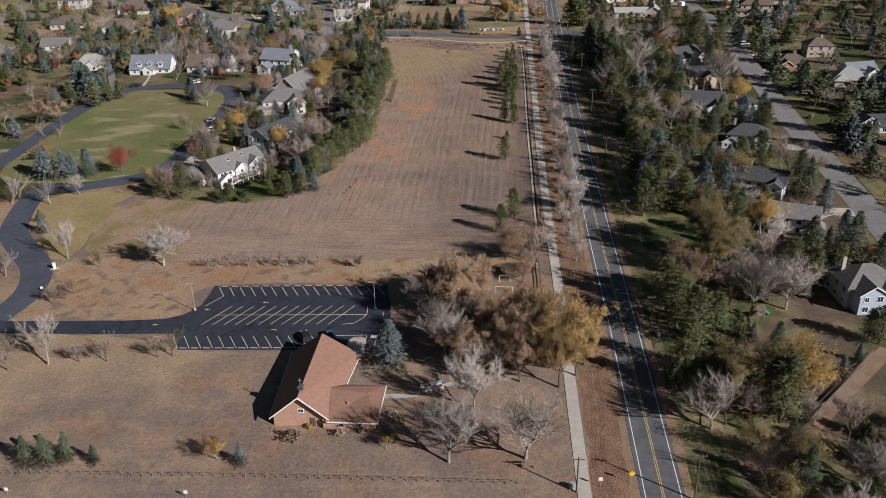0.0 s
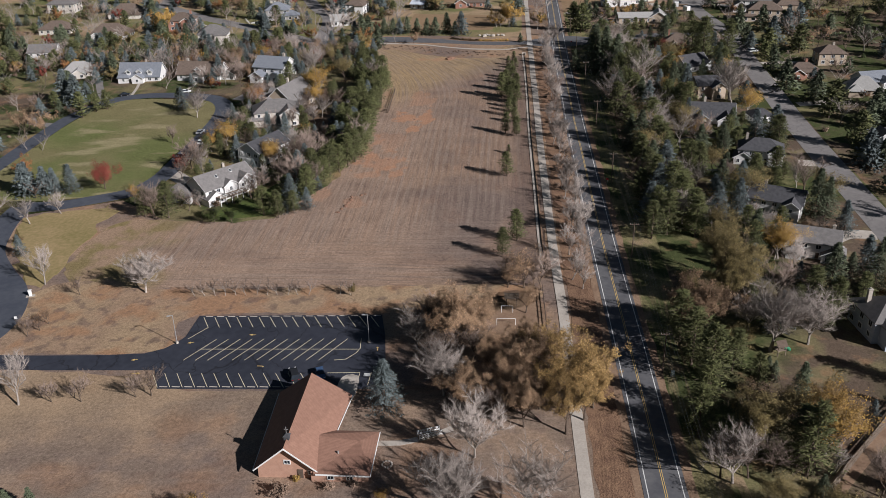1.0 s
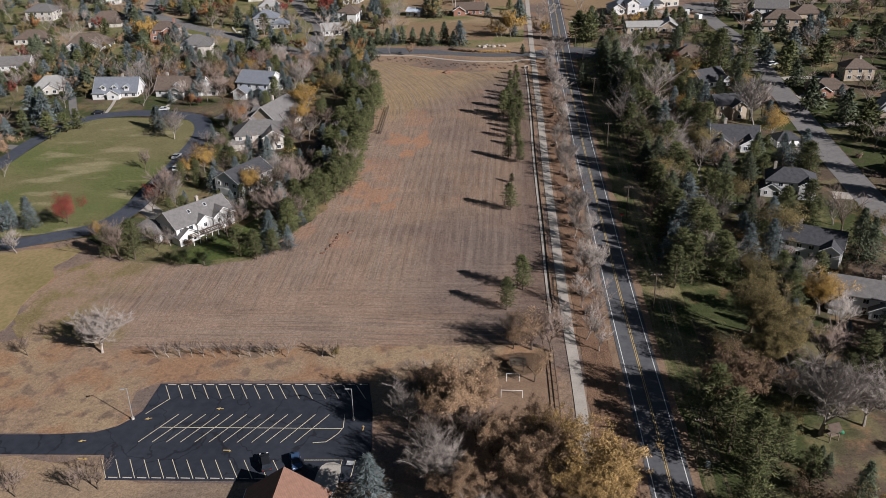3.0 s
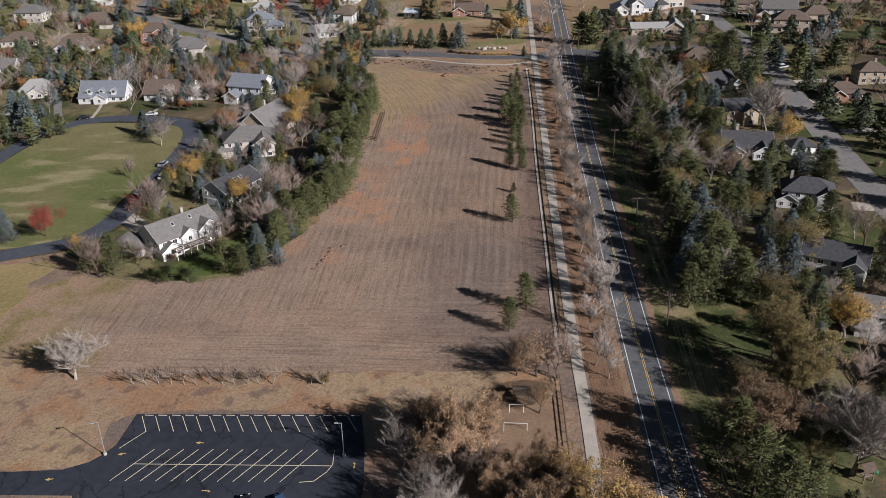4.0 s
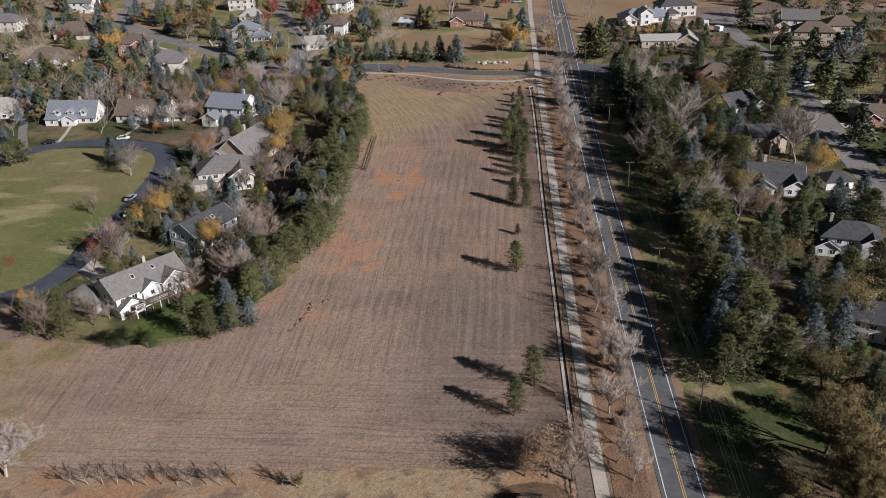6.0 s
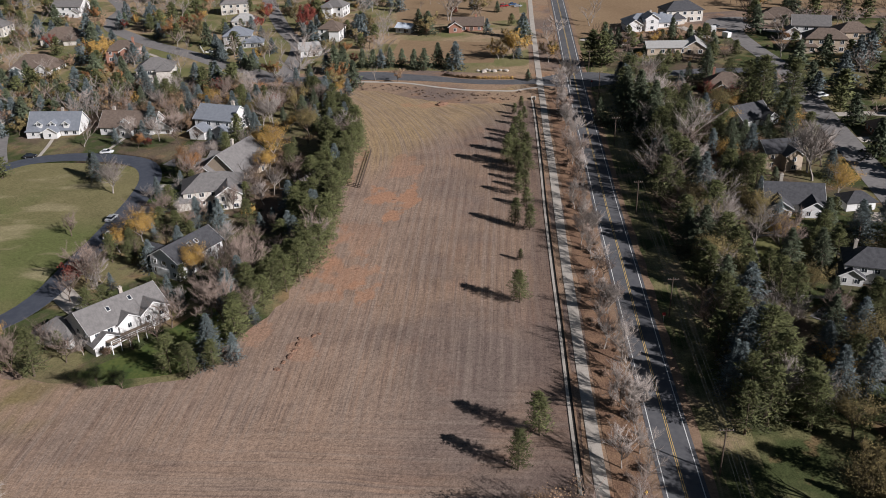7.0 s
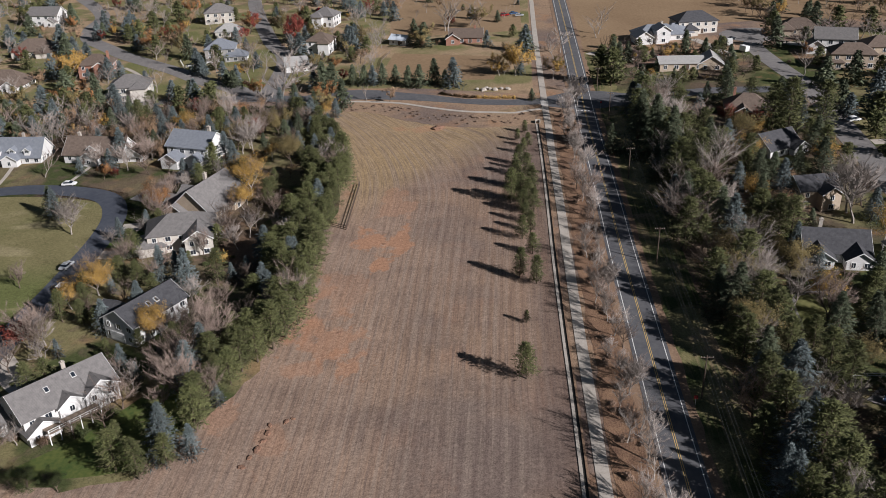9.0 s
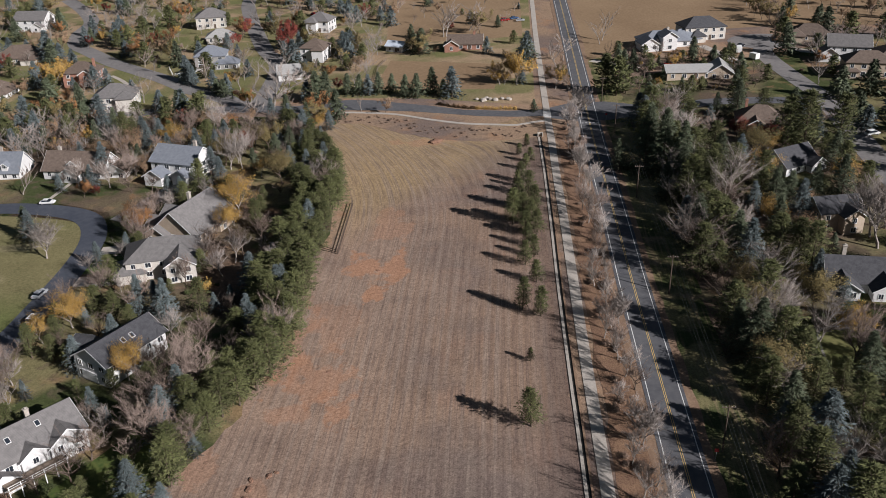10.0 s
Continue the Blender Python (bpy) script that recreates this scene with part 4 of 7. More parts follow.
def roof_arrays(w, d, rise, eave, style, over=0.55, thick=0.22):
    """A roof over a w by d body, ridge along x for w >= d; hips are pulled in for style 'hip'."""
    X, Y = w / 2 + over, d / 2 + over
    drop = rise / (d / 2) * over
    inset = {"hip": min(w, d) / 2, "half": d * 0.18}.get(style, 0.0)
    r = max(X - inset - over * (1 if inset else 0), 0.05)
    zt = eave + rise
    top = [(-X, -Y, eave - drop), (X, -Y, eave - drop), (X, Y, eave - drop), (-X, Y, eave - drop), (-r, 0, zt), (r, 0, zt)]
    vs = top + [(x, y, z - thick) for x, y, z in top]
    fs = [(0, 1, 5, 4), (2, 3, 4, 5), (1, 2, 5), (3, 0, 4), (7, 6, 10, 11), (9, 8, 11, 10), (0, 6, 7, 1), (2, 8, 9, 3)]
    if inset:
        fs += [(8, 7, 11), (6, 9, 10), (1, 7, 8, 2), (3, 9, 6, 0)]
    else:
        fs = [f for f in fs if len(f) == 4] + [(1, 7, 11, 5), (5, 11, 8, 2), (0, 4, 10, 6), (4, 3, 9, 10)]
    return vs, fs


def body_arrays(w, d, eave, rise, style):
    X, Y = w / 2, d / 2
    vs = [(-X, -Y, -1.2), (X, -Y, -1.2), (X, Y, -1.2), (-X, Y, -1.2), (-X, -Y, eave), (X, -Y, eave), (X, Y, eave), (-X, Y, eave)]
    fs = [(0, 1, 5, 4), (2, 3, 7, 6)]
    if style == "gable":
        vs += [(-X, 0, eave + rise), (X, 0, eave + rise)]
        fs += [(1, 2, 6, 9, 5), (3, 0, 4, 8, 7)]
    else:
        fs += [(1, 2, 6, 5), (3, 0, 4, 7), (4, 5, 6, 7)]
    return vs, fs


WIN = {}


def window(parent, at, w=1.3, h=1.4):
    """A framed pane in a wall; its face looks along -y of at."""
    key = (w, h)
    if key not in WIN:
        bm = bmesh.new()
        t = 0.12
        add_box(bm, -w / 2 - t, w / 2 + t, -0.07, 0.1, -t, 0), add_box(bm, -w / 2 - t, w / 2 + t, -0.07, 0.1, h, h + t)
        add_box(bm, -w / 2 - t, -w / 2, -0.07, 0.1, 0, h), add_box(bm, w / 2, w / 2 + t, -0.07, 0.1, 0, h), add_box(bm, -0.03, 0.03, -0.05, 0.1, 0, h)
        pane = bmesh.new()
        add_box(pane, -w / 2, w / 2, -0.02, 0.05, 0, h)
        WIN[key] = (from_bm("window", bm, TRIM), from_bm("pane", pane, GLASS))
    ob = part("window", WIN[key][0], parent, "white framed window", at)
    part("pane", WIN[key][1], ob)
    return ob


def block(parent, w, d, eave, rise, style, wall_m, roof_m, at=Matrix(), fascia=True):
    """One volume of a house: wall and roof."""
    part("wall", mesh_of("wall", *body_arrays(w, d, eave, rise, style), wall_m), parent, at=at)
    roof = part("roof", mesh_of("roof", *roof_arrays(w, d, rise, eave + 0.12, style), roof_m), parent, at=at)
    if fascia and style == "gable":
        for s in (-1, 1):
            bm = bmesh.new()
            X, over = s * (w / 2 + 0.56), 0.57
            k = rise / (d / 2)
            for q in (-1, 1):
                y1, z1 = q * (d / 2 + over), eave + 0.12 - over * k
                vs = [bm.verts.new((X + e, y, z)) for e in (-0.03, 0.03) for y, z in ((0, eave + 0.12 + rise), (y1, z1), (y1, z1 - 0.3), (0, eave + 0.12 + rise - 0.3))]
                for f in ((0, 1, 2, 3), (7, 6, 5, 4), (0, 4, 5, 1), (1, 5, 6, 2), (2, 6, 7, 3), (3, 7, 4, 0)):
                    bm.faces.new([vs[i] for i in f])
            part("bargeboard", from_bm("bargeboard", bm, TRIM), parent, "white bargeboard", at)
    return roof


def chimney(parent, x, y, top, material, at=Matrix()):
    bm = bmesh.new()
    add_box(bm, x - 0.5, x + 0.5, y - 0.4, y + 0.4, top - 5, top)
    add_box(bm, x - 0.62, x + 0.62, y - 0.52, y + 0.52, top, top + 0.15)
    add_box(bm, x - 0.2, x + 0.2, y - 0.2, y + 0.2, top + 0.15, top + 0.5)
    part("chimney", from_bm("chimney", bm, material), parent, at=at)


def windows_row(parent, at, w, d, eave, sides, per, storeys):
    for s in sides:
        length, off, turn = ((w, d / 2, 0), (w, d / 2, 180), (d, w / 2, 90), (d, w / 2, 270))[s]
        k = max(1, int(length / per))
        for st in range(storeys):
            for i in range(k):
                u = (i + 0.5) / k * length - length / 2
                window(parent, at @ pose(0, 0, 0, 0, 0, turn) @ pose(u, -off - 0.03, eave - 2.25 - 2.8 * st), 1.5 if (i + st) % 3 else 1.1)


def garage(parent, at, w=5.0, h=2.3):
    bm = bmesh.new()
    for k in range(4):
        add_box(bm, -w / 2, w / 2, -0.06, 0.06, k * h / 4 + 0.01, (k + 1) * h / 4 - 0.01)
    add_box(bm, -w / 2 - 0.12, w / 2 + 0.12, -0.03, 0.09, -0.02, h + 0.14)
    part("garage_door", from_bm("garage_door", bm, TRIM), parent, "white panelled garage door", at)


def house(x, y, turn, w, d, storeys, style, roof, wall, wings=(), chim=None, garage_at=None, label="", rise=None, dormers=0, name="house", sides=None, size=0.86):
    """A dwelling: main volume, wings (dx, dy, turn, w, d, storeys, style), chimney, garage door and windows."""
    ob = new(name)
    ob.matrix_basis = pose(x, y, gz(x, y), 0, 0, turn) @ Matrix.Scale(size, 4)
    eave = 2.9 * storeys
    sides = sides or ((0, 2) if y > 440 else (0, 2, 3))
    rise = rise or d * 0.30
    block(ob, w, d, eave, rise, style, WALLM[wall], ROOF[roof])
    windows_row(ob, Matrix(), w, d, eave, sides, 3.6, storeys)
    for dx, dy, dt, ww, dd, st, sty in wings:
        at = pose(dx, dy, 0, 0, 0, dt)
        block(ob, ww, dd, 2.75 * st, dd * 0.32, sty, WALLM[wall], ROOF[roof], at)
        windows_row(ob, at, ww, dd, 2.75 * st, (2, 3) if sty == "gable" else (0, 2), 3.2, st)
    for k in range(dormers):
        u = ((k + 0.5) / dormers - 0.5) * w * 0.8
        at = pose(u, -d * 0.27, eave + rise * 0.18, 0, 0, 90)
        block(ob, d * 0.42, 2.3, 1.5, 0.9, "gable", WALLM[wall], ROOF[roof], at)
        window(ob, pose(u, -d * 0.27 - d * 0.21 - 0.04, eave + rise * 0.18 + 0.35), 1.2, 0.95)
    if chim:
        chimney(ob, chim[0], chim[1], eave + rise + 0.9, STONE if wall != "brick" else WALLM["brick"])
    if garage_at:
        garage(ob, pose(*garage_at[:2], 0.05, 0, 0, garage_at[2]))
    door = bmesh.new()
    add_box(door, -0.55, 0.55, -0.05, 0.05, 0, 2.1)
    part("door", from_bm("door", door, WOOD_DARK), ob, at=pose(w * 0.12, -d / 2 - 0.06, 0.1))
    return tagged(ob, label or "detached house", "house", "houses of the neighbourhood")


# ---- the houses of the neighbourhood ----
house_a = house(-91.0, 258.7, 52, 23, 13, 2, "gable", "grey", "white", ((7.0, -3.2, 90, 9, 8.5, 2, "gable"), (-0.5, -3.4, 90, 8, 6, 2, "gable"), (-8.0, -4.0, 90, 9, 7.5, 1, "gable"), (-6, 5, 0, 11, 9, 1, "hip"), (-12.5, 8.0, -67, 12, 9, 1, "hip")), (3, 2), rise=4.2, size=0.8, label="large grey-roofed house with white gables and a deck")
house_b = house(-85, 288, 64, 18, 11, 2, "gable", "dark", "white", ((-2, 8, 90, 10, 8, 1, "gable"),), None, (-9.1, 1, -90), "dark-roofed white house with skylights")
house(-91, 329, 18, 20, 13, 2, "hip", "grey", "cream", ((5, -7, 90, 9, 8, 2, "gable"), (-9, -3, 90, 9, 8, 1, "hip")), None, label="grey hip-roofed cream house behind blue spruces", size=0.86)
house(-90.5, 350.5, 74, 20, 14, 1, "gable", "grey", "tan", ((4, -5, 90, 8, 9, 1, "gable"), (-4, 6.5, 90, 9, 6, 1, "gable"), (3, 6.5, 90, 9, 7, 1, "gable"), (-8, 4.5, 0, 8, 7, 1, "gable")), (2, 2), (-10.08, -1.5, -90), "large grey house with a tall front gable", rise=6.2, size=0.95)
house(-107, 390, -14, 15, 12, 2, "gable", "blue", "white", ((-4, -7, 90, 8, 6, 1, "gable"), (4, -6, 90, 6, 5, 1, "gable")), (4, 2), label="blue-grey roofed house with white gable ends", size=1.0)
house(-142, 393, -4, 21, 11, 1, "gable", "brown", "white", ((0, -5, 90, 7, 6, 1, "gable"), (14, 0, 90, 9, 7, 1, "gable")), (-7, 1), dormers=1, rise=4.6, label="brown-roofed white house with a front porch", size=0.98)
house(-171, 394, 2, 22, 12, 1, "gable", "blue", "white", ((0, -6, 90, 7, 6, 1, "gable"), (-8, -6, 0, 6, 4, 1, "hip")), (2, 2), dormers=3, rise=6.0, label="large blue-grey roofed house with white dormers")
house(-207, 405, 20, 18, 12, 1, "hip", "pale", "cream", ((0, -6, 90, 8, 7, 1, "gable"),), None, rise=4.5, label="pale-roofed cream house among trees")
house(-158, 460, 12, 15, 12, 2, "hip", "grey", "cream", ((-6, -5, 0, 5, 4, 1, "hip"), (4, -5, 90, 6, 6, 2, "hip")), None, label="grey-roofed cream house with a raised deck", size=1.02)
house(-188, 496, 8, 14, 11, 2, "hip", "brown", "brick", ((3, -5, 90, 6, 5, 2, "gable"),), (5, 0), label="brown-roofed brick house with a tall chimney", size=1.02)
house(-224, 481, 4, 21, 12, 1, "hip", "brown", "white", ((6, -6, 90, 8, 7, 1, "gable"), (-6, -6, 90, 6, 5, 1, "gable")), None, rise=4.8, label="long brown-roofed white house", size=1.02)
house(-238, 538, 6, 21, 13, 1, "hip", "brown", "cream", ((6, -6, 90, 8, 7, 1, "hip"),), None, rise=4.6, label="brown hip-roofed house on the rise", size=1.02)
house(-267, 607, 0, 17, 12, 2, "gable", "grey", "white", ((5, -6, 90, 7, 6, 1, "gable"),), None, label="white house on the rise", size=1.02)
house(-162, 594, 15, 15, 12, 2, "hip", "grey", "cream", (), None, label="grey hip-roofed cream house on the rise", size=1.02)
house(-147, 561, 12, 13, 10, 1, "hip", "pale", "cream", (), None, label="low pale-roofed cream house on the rise", size=1.02)
house(-137, 515, 10, 13, 11, 2, "hip", "blue", "grey", ((7, -4, 0, 10, 7, 1, "hip"),), None, label="blue-grey roofed house with a low wing", size=1.02)
house(-99, 574, -10, 12, 11, 2, "hip", "grey", "white", ((-2, -5, 90, 6, 5, 2, "hip"),), None, label="white two-storey house on the rise", size=1.02)
house(-91, 521, -6, 11, 10, 2, "hip", "brown", "white", ((3, -5, 90, 5, 5, 2, "hip"),), None, label="white house with brown roof on the rise", size=1.02)
house(-96, 492, 14, 10, 9, 1, "gable", "pale", "white", (), None, label="small pale-roofed house beside the bare cottonwood", size=1.02)
house(-24, 529, 2, 15, 10, 1, "gable", "brown", "brick", ((-6, -4, 90, 6, 6, 1, "gable"),), (4, 0), label="low red-brown farmhouse on the rise", size=1.02)
house(-240, 436, 10, 16, 12, 2, "gable", "grey", "white", ((4, -6, 90, 8, 7, 1, "gable"),), None, label="white house among trees")
house(-265, 500, 6, 18, 12, 1, "hip", "brown", "cream", (), None, label="brown hip-roofed house among trees", size=1.02)
house(-290, 560, 0, 17, 12, 2, "hip", "grey", "cream", (), None, label="grey-roofed house among trees", size=1.02)
house(-55, 529, -24, 10, 7, 1, "gable", "steel", "white", (), None, name="barn", label="white barn with a pale blue metal roof")
# a raised deck with white rails along the garden front of the first house, skylights and vents on the roofs
part("deck", box_mesh("deck", (13, 3.4, 0.2), WOOD, 0.02), house_a, "weathered timber deck", pose(-2, -9.9, 2.7))
for k in range(6):
    part("deck_post", box_mesh("deck_post", (0.2, 0.2, 4.4), TRIM, 0.02, -0.6), house_a, "white deck post", pose(-8.3 + 2.52 * k, -11.45, 0))
for k in range(2):
    part("deck_rail", box_mesh("deck_rail", (13, 0.08, 0.1), TRIM, 0.01), house_a, "white deck rail", pose(-2, -11.5, 3.25 + 0.55 * k))
for parent, u, v, z, tilt in ((house_b, -1.0, -2.7, 7.62, 31), (house_b, 1.6, -2.7, 7.62, 31), (house_a, -3.5, -2.6, 8.5, 33), (house_a, 3.4, -2.0, 8.9, 33)):
    frame_bm = bmesh.new()
    add_box(frame_bm, -0.55, 0.55, -0.75, 0.75, -0.05, 0.12)
    sky_light = part("skylight", from_bm("skylight", frame_bm, TRIM), parent, "white framed roof skylight", pose(u, v, z, tilt, 0, 0))
    pane_bm = bmesh.new()
    add_box(pane_bm, -0.45, 0.45, -0.65, 0.65, 0.10, 0.14)
    part("pane", from_bm("pane", pane_bm, GLASS), sky_light)
# beyond the junction
house(62, 520, 10, 20, 11, 1, "hip", "blue", "white", ((9, 2, 10, 13, 10, 1, "hip"), (-8, -5, 90, 8, 7, 1, "gable"), (0, -6, 90, 7, 6, 2, "gable")), (2, 0), label="modern grey-roofed white house with many gables", size=1.02)
house(80, 530, 12, 18, 11, 2, "hip", "dark", "cream", ((-4, -5, 90, 7, 6, 1, "hip"),), None, label="dark hip-roofed house beside the turning circle", size=1.02)
house(64, 473, 3, 17, 9, 1, "gable", "pale", "tan", ((12, 0, 80, 11, 9, 1, "gable"),), None, rise=1.8, label="long low house with a pale grey roof", size=1.02)
house(124, 521, -10, 16, 11, 1, "hip", "brown", "tan", ((-6, -4, 90, 8, 7, 1, "hip"),), None, label="brown-roofed tan house by the turning circle", size=1.02)
house(129, 490, -12, 15, 11, 2, "gable", "grey", "white", ((-7, -3, 90, 8, 7, 1, "gable"),), None, label="white two-storey house with a grey roof", size=1.02)
house(128, 467, -8, 16, 10, 2, "hip", "brown", "tan", ((-7, -3, 0, 7, 6, 1, "hip"),), None, label="brown hip-roofed tan house", size=1.02)
# across the road
house(77, 418, -10, 17, 13, 1, "hip", "brown", "brick", ((-2, -7, 90, 7, 6, 1, "gable"),), (-5, 3), rise=4.6, label="brown hip-roofed brick house with a white chimney")
house(76, 382, 32, 15, 12, 1, "gable", "dark", "white", ((5, -4, 90, 9, 7, 1, "gable"),), None, rise=4.4, label="dark-roofed house with white gable edges")
house(76, 345, 12, 13, 10, 2, "gable", "dark", "tan", ((2, -5, 90, 6, 6, 2, "gable"),), None, label="dark-roofed tan house in shade")
house(72, 316, -6, 17, 12, 1, "gable", "dark", "white", ((-5, -6, 90, 8, 7, 1, "gable"), (5, -6, 90, 8, 7, 1, "gable")), (-3, 4), rise=4.4, label="charcoal-roofed white house with tall arched windows")
house(88, 314, 8, 9, 7, 1, "hip", "dark", "white", (), None, (1.5, -3.6, 0), name="garage", label="white garage with two doors and a charcoal roof", sides=(2, 3))
house(79, 277, -14, 18, 12, 2, "hip", "dark", "white", ((6, -5, 90, 7, 6, 2, "gable"), (-7, -4, 90, 8, 7, 1, "gable")), (-6, 2), label="dark hip-roofed white house with a tall chimney", size=0.74)
house(74, 239, -24, 19, 12, 2, "gable", "dark", "white", ((6, -6, 90, 7, 6, 2, "gable"),), (-5, 2), label="dark-roofed white house with a stone chimney", size=0.74)
house(76, 214, -20, 17, 11, 2, "gable", "grey", "white", ((7, -4, 90, 8, 7, 1, "gable"), (-5, -5, 90, 6, 5, 1, "hip")), (6, 1), label="grey-roofed white house with a white chimney", size=0.74)
house(81, 178, 8, 14, 12, 2, "hip", "grey", "blue", ((-2, -6, 90, 7, 7, 2, "gable"), (4, -6, 90, 6, 5, 2, "gable")), (-5, 2), label="blue-grey house with white bay windows")
house(118, 367, 0, 16, 11, 1, "hip", "brown", "brick", ((-4, -5, 90, 7, 6, 1, "gable"),), (2, 2), label="brick house with a pale chimney across the street")
house(134, 384, 0, 13, 10, 2, "hip", "brown", "tan", (), (1, 0), label="tan house with a tall chimney")
house(140, 352, 15, 14, 11, 1, "gable", "blue", "white", ((3, -5, 90, 7, 6, 1, "gable"),), None, label="blue-grey roofed house across the street")
house(133, 342, -8, 14, 11, 1, "hip", "pale", "tan", ((-4, -5, 90, 6, 6, 1, "hip"),), None, rise=4.5, label="pale hip-roofed tan house across the street")
house(121, 288, 4, 14, 11, 1, "gable", "dark", "white", ((-3, -5, 90, 7, 6, 2, "gable"),), None, label="dark-roofed white house across the street")
house(142, 476, 0, 14, 10, 2, "hip", "brown", "tan", (), None, label="brown-roofed house beyond the street", size=1.02)


# ---- the church: a nave that widens towards its far end, and a low wing ----
church = new("church")
CX, CY = -39.0, 130.0
church.matrix_basis = pose(CX, CY, gz(CX, CY) + 0.1)
CHURCH_ROOF, CHURCH_WALL = ROOF["terracotta"], WALLM["church"]
EAVE, APEX = 2.2, 7.1


def loft(sections, closed_ends=True):
    """Joins outlines of equal length, given one after another."""
    vs, fs, k = [], [], len(sections[0])
    for sec in sections:
        vs += sec
    for i in range(len(sections) - 1):
        for j in range(k):
            a, b = i * k + j, i * k + (j + 1) % k
            fs.append((a, b, b + k, a + k))
    if closed_ends:
        fs += [tuple(reversed(range(k))), tuple(range(len(vs) - k, len(vs)))]
    return vs, fs


def nave_section(y, half_l, half_r, eave, apex, under):
    return [(-half_l, y, under), (half_r, y, under), (half_r, y, eave), (0, y, apex), (-half_l, y, eave)]


part("wall", mesh_of("wall", *loft([nave_section(0.5, 5.3, 5.0, EAVE, APEX - 0.15, -1.5), nave_section(22.0, 6.3, 7.2, EAVE, APEX - 0.15, -1.5)]), CHURCH_WALL), church)
for side in (-1, 1):
    t = 0.22
    secs = []
    for y, half, in ((-0.4, 5.9 if side < 0 else 5.7), (23.0, 7.0 if side < 0 else 7.9)):
        drop = EAVE - 0.1
        secs.append([(0, y, APEX), (side * half, y, drop), (side * half, y, drop - t), (0, y, APEX - t)])
    part("roof", mesh_of("roof", *loft(secs), CHURCH_ROOF), church)
    part("bargeboard", mesh_of("bargeboard", *loft([[(0, y, APEX + 0.03), (side * 5.9, y, EAVE - 0.08), (side * 5.9, y, EAVE - 0.38), (0, y, APEX - 0.32)] for y in (-0.47, -0.40)]), TRIM), church, "white bargeboard")
    part("gutter", mesh_of("gutter", *loft([[(side * h, y, EAVE - 0.14), (side * (h + 0.12), y, EAVE - 0.14), (side * (h + 0.12), y, EAVE - 0.3), (side * h, y, EAVE - 0.3)] for y, h in ((-0.3, 5.9), (22.9, 7.0 if side < 0 else 7.95))]), TRIM), church, "white gutter")
# the wing
WX0, WX1, WY0, WY1, WE, WR = 5.0, 14.6, -0.4, 11.0, 2.15, 2.95
bm = bmesh.new()
add_box(bm, WX0 - 0.5, WX1, WY0, WY1, -1.5, WE)
part("wing_wall", from_bm("wing_wall", bm, CHURCH_WALL), church)
ym = 7.6
v = [(WX0 + 0.1, WY0 - 0.5, WE), (WX1 + 0.5, WY0 - 0.5, WE), (WX1 + 0.5, WY1 + 0.5, WE), (WX0 + 1.9, WY1 + 0.5, WE), (2.4, ym, WR + 1.1), (WX1 - 2.6, ym, WR)]
vs = v + [(x, y, z - 0.2) for x, y, z in v]
fs = [(0, 1, 5, 4), (1, 2, 5), (2, 3, 4, 5), (3, 0, 4), (6, 10, 11, 7), (7, 11, 8), (8, 11, 10, 9), (9, 10, 6), (0, 6, 7, 1), (1, 7, 8, 2), (2, 8, 9, 3), (3, 9, 6, 0)]
part("wing_roof", mesh_of("wing_roof", vs, fs, CHURCH_ROOF), church)
bm = bmesh.new()
add_box(bm, WX0 + 0.4, WX1 + 0.56, WY0 - 0.6, WY0 - 0.5, WE - 0.26, WE + 0.01)
add_box(bm, WX1 + 0.5, WX1 + 0.6, WY0 - 0.6, WY1 + 0.5, WE - 0.26, WE + 0.01)
part("fascia", from_bm("fascia", bm, TRIM), church, "white fascia of the wing")
for u, y0, z0, w, h in ((0.2, 0.47, 3.1, 1.0, 0.7), (4.3, 0.47, 0.9, 0.9, 0.8), (8.0, -0.43, 0.75, 1.0, 0.8), (11.4, -0.43, 0.75, 1.0, 0.8)):
    window(church, pose(u, y0, z0), w, h)
bm = bmesh.new()
add_box(bm, -0.5, 0.5, -0.06, 0.06, 0, 2.0)
part("door", from_bm("door", bm, WOOD_DARK), church, at=pose(2.4, 0.44, -0.1))
# belfry and cross on the ridge
bm = bmesh.new()
add_box(bm, -0.55, 0.55, -0.55, 0.55, -0.7, 0.5)
top = bm.verts.new((0, 0, 1.15))
ring = [bm.verts.new(c) for c in ((-0.75, -0.75, 0.5), (0.75, -0.75, 0.5), (0.75, 0.75, 0.5), (-0.75, 0.75, 0.5))]
for i in range(4):
    bm.faces.new((ring[i], ring[(i + 1) % 4], top))
bm.faces.new(list(reversed(ring)))
belfry = part("belfry", from_bm("belfry", bm, ROOF["dark"]), church, "small grey metal belfry", pose(0, 2.6, APEX + 0.1) @ Matrix.Scale(0.85, 4))
bm = bmesh.new()
add_box(bm, -0.05, 0.05, -0.05, 0.05, 1.0, 2.7)
add_box(bm, -0.45, 0.45, -0.05, 0.05, 2.0, 2.1)
part("cross", from_bm("cross", bm, METAL), belfry)
for vx, vy, vz in ((3.2, 5.5, 4.2), (8.6, 4.2, 2.75)):
    part("roof_vent", mesh_of("roof_vent", *tube_arrays([(0, 0, -0.5), (0, 0, 0.45)], [0.16, 0.16], 8), METAL), church, "", pose(vx, vy, vz))
tagged(church, "pinkish brick church with terracotta shingle roof and low wing", "church")

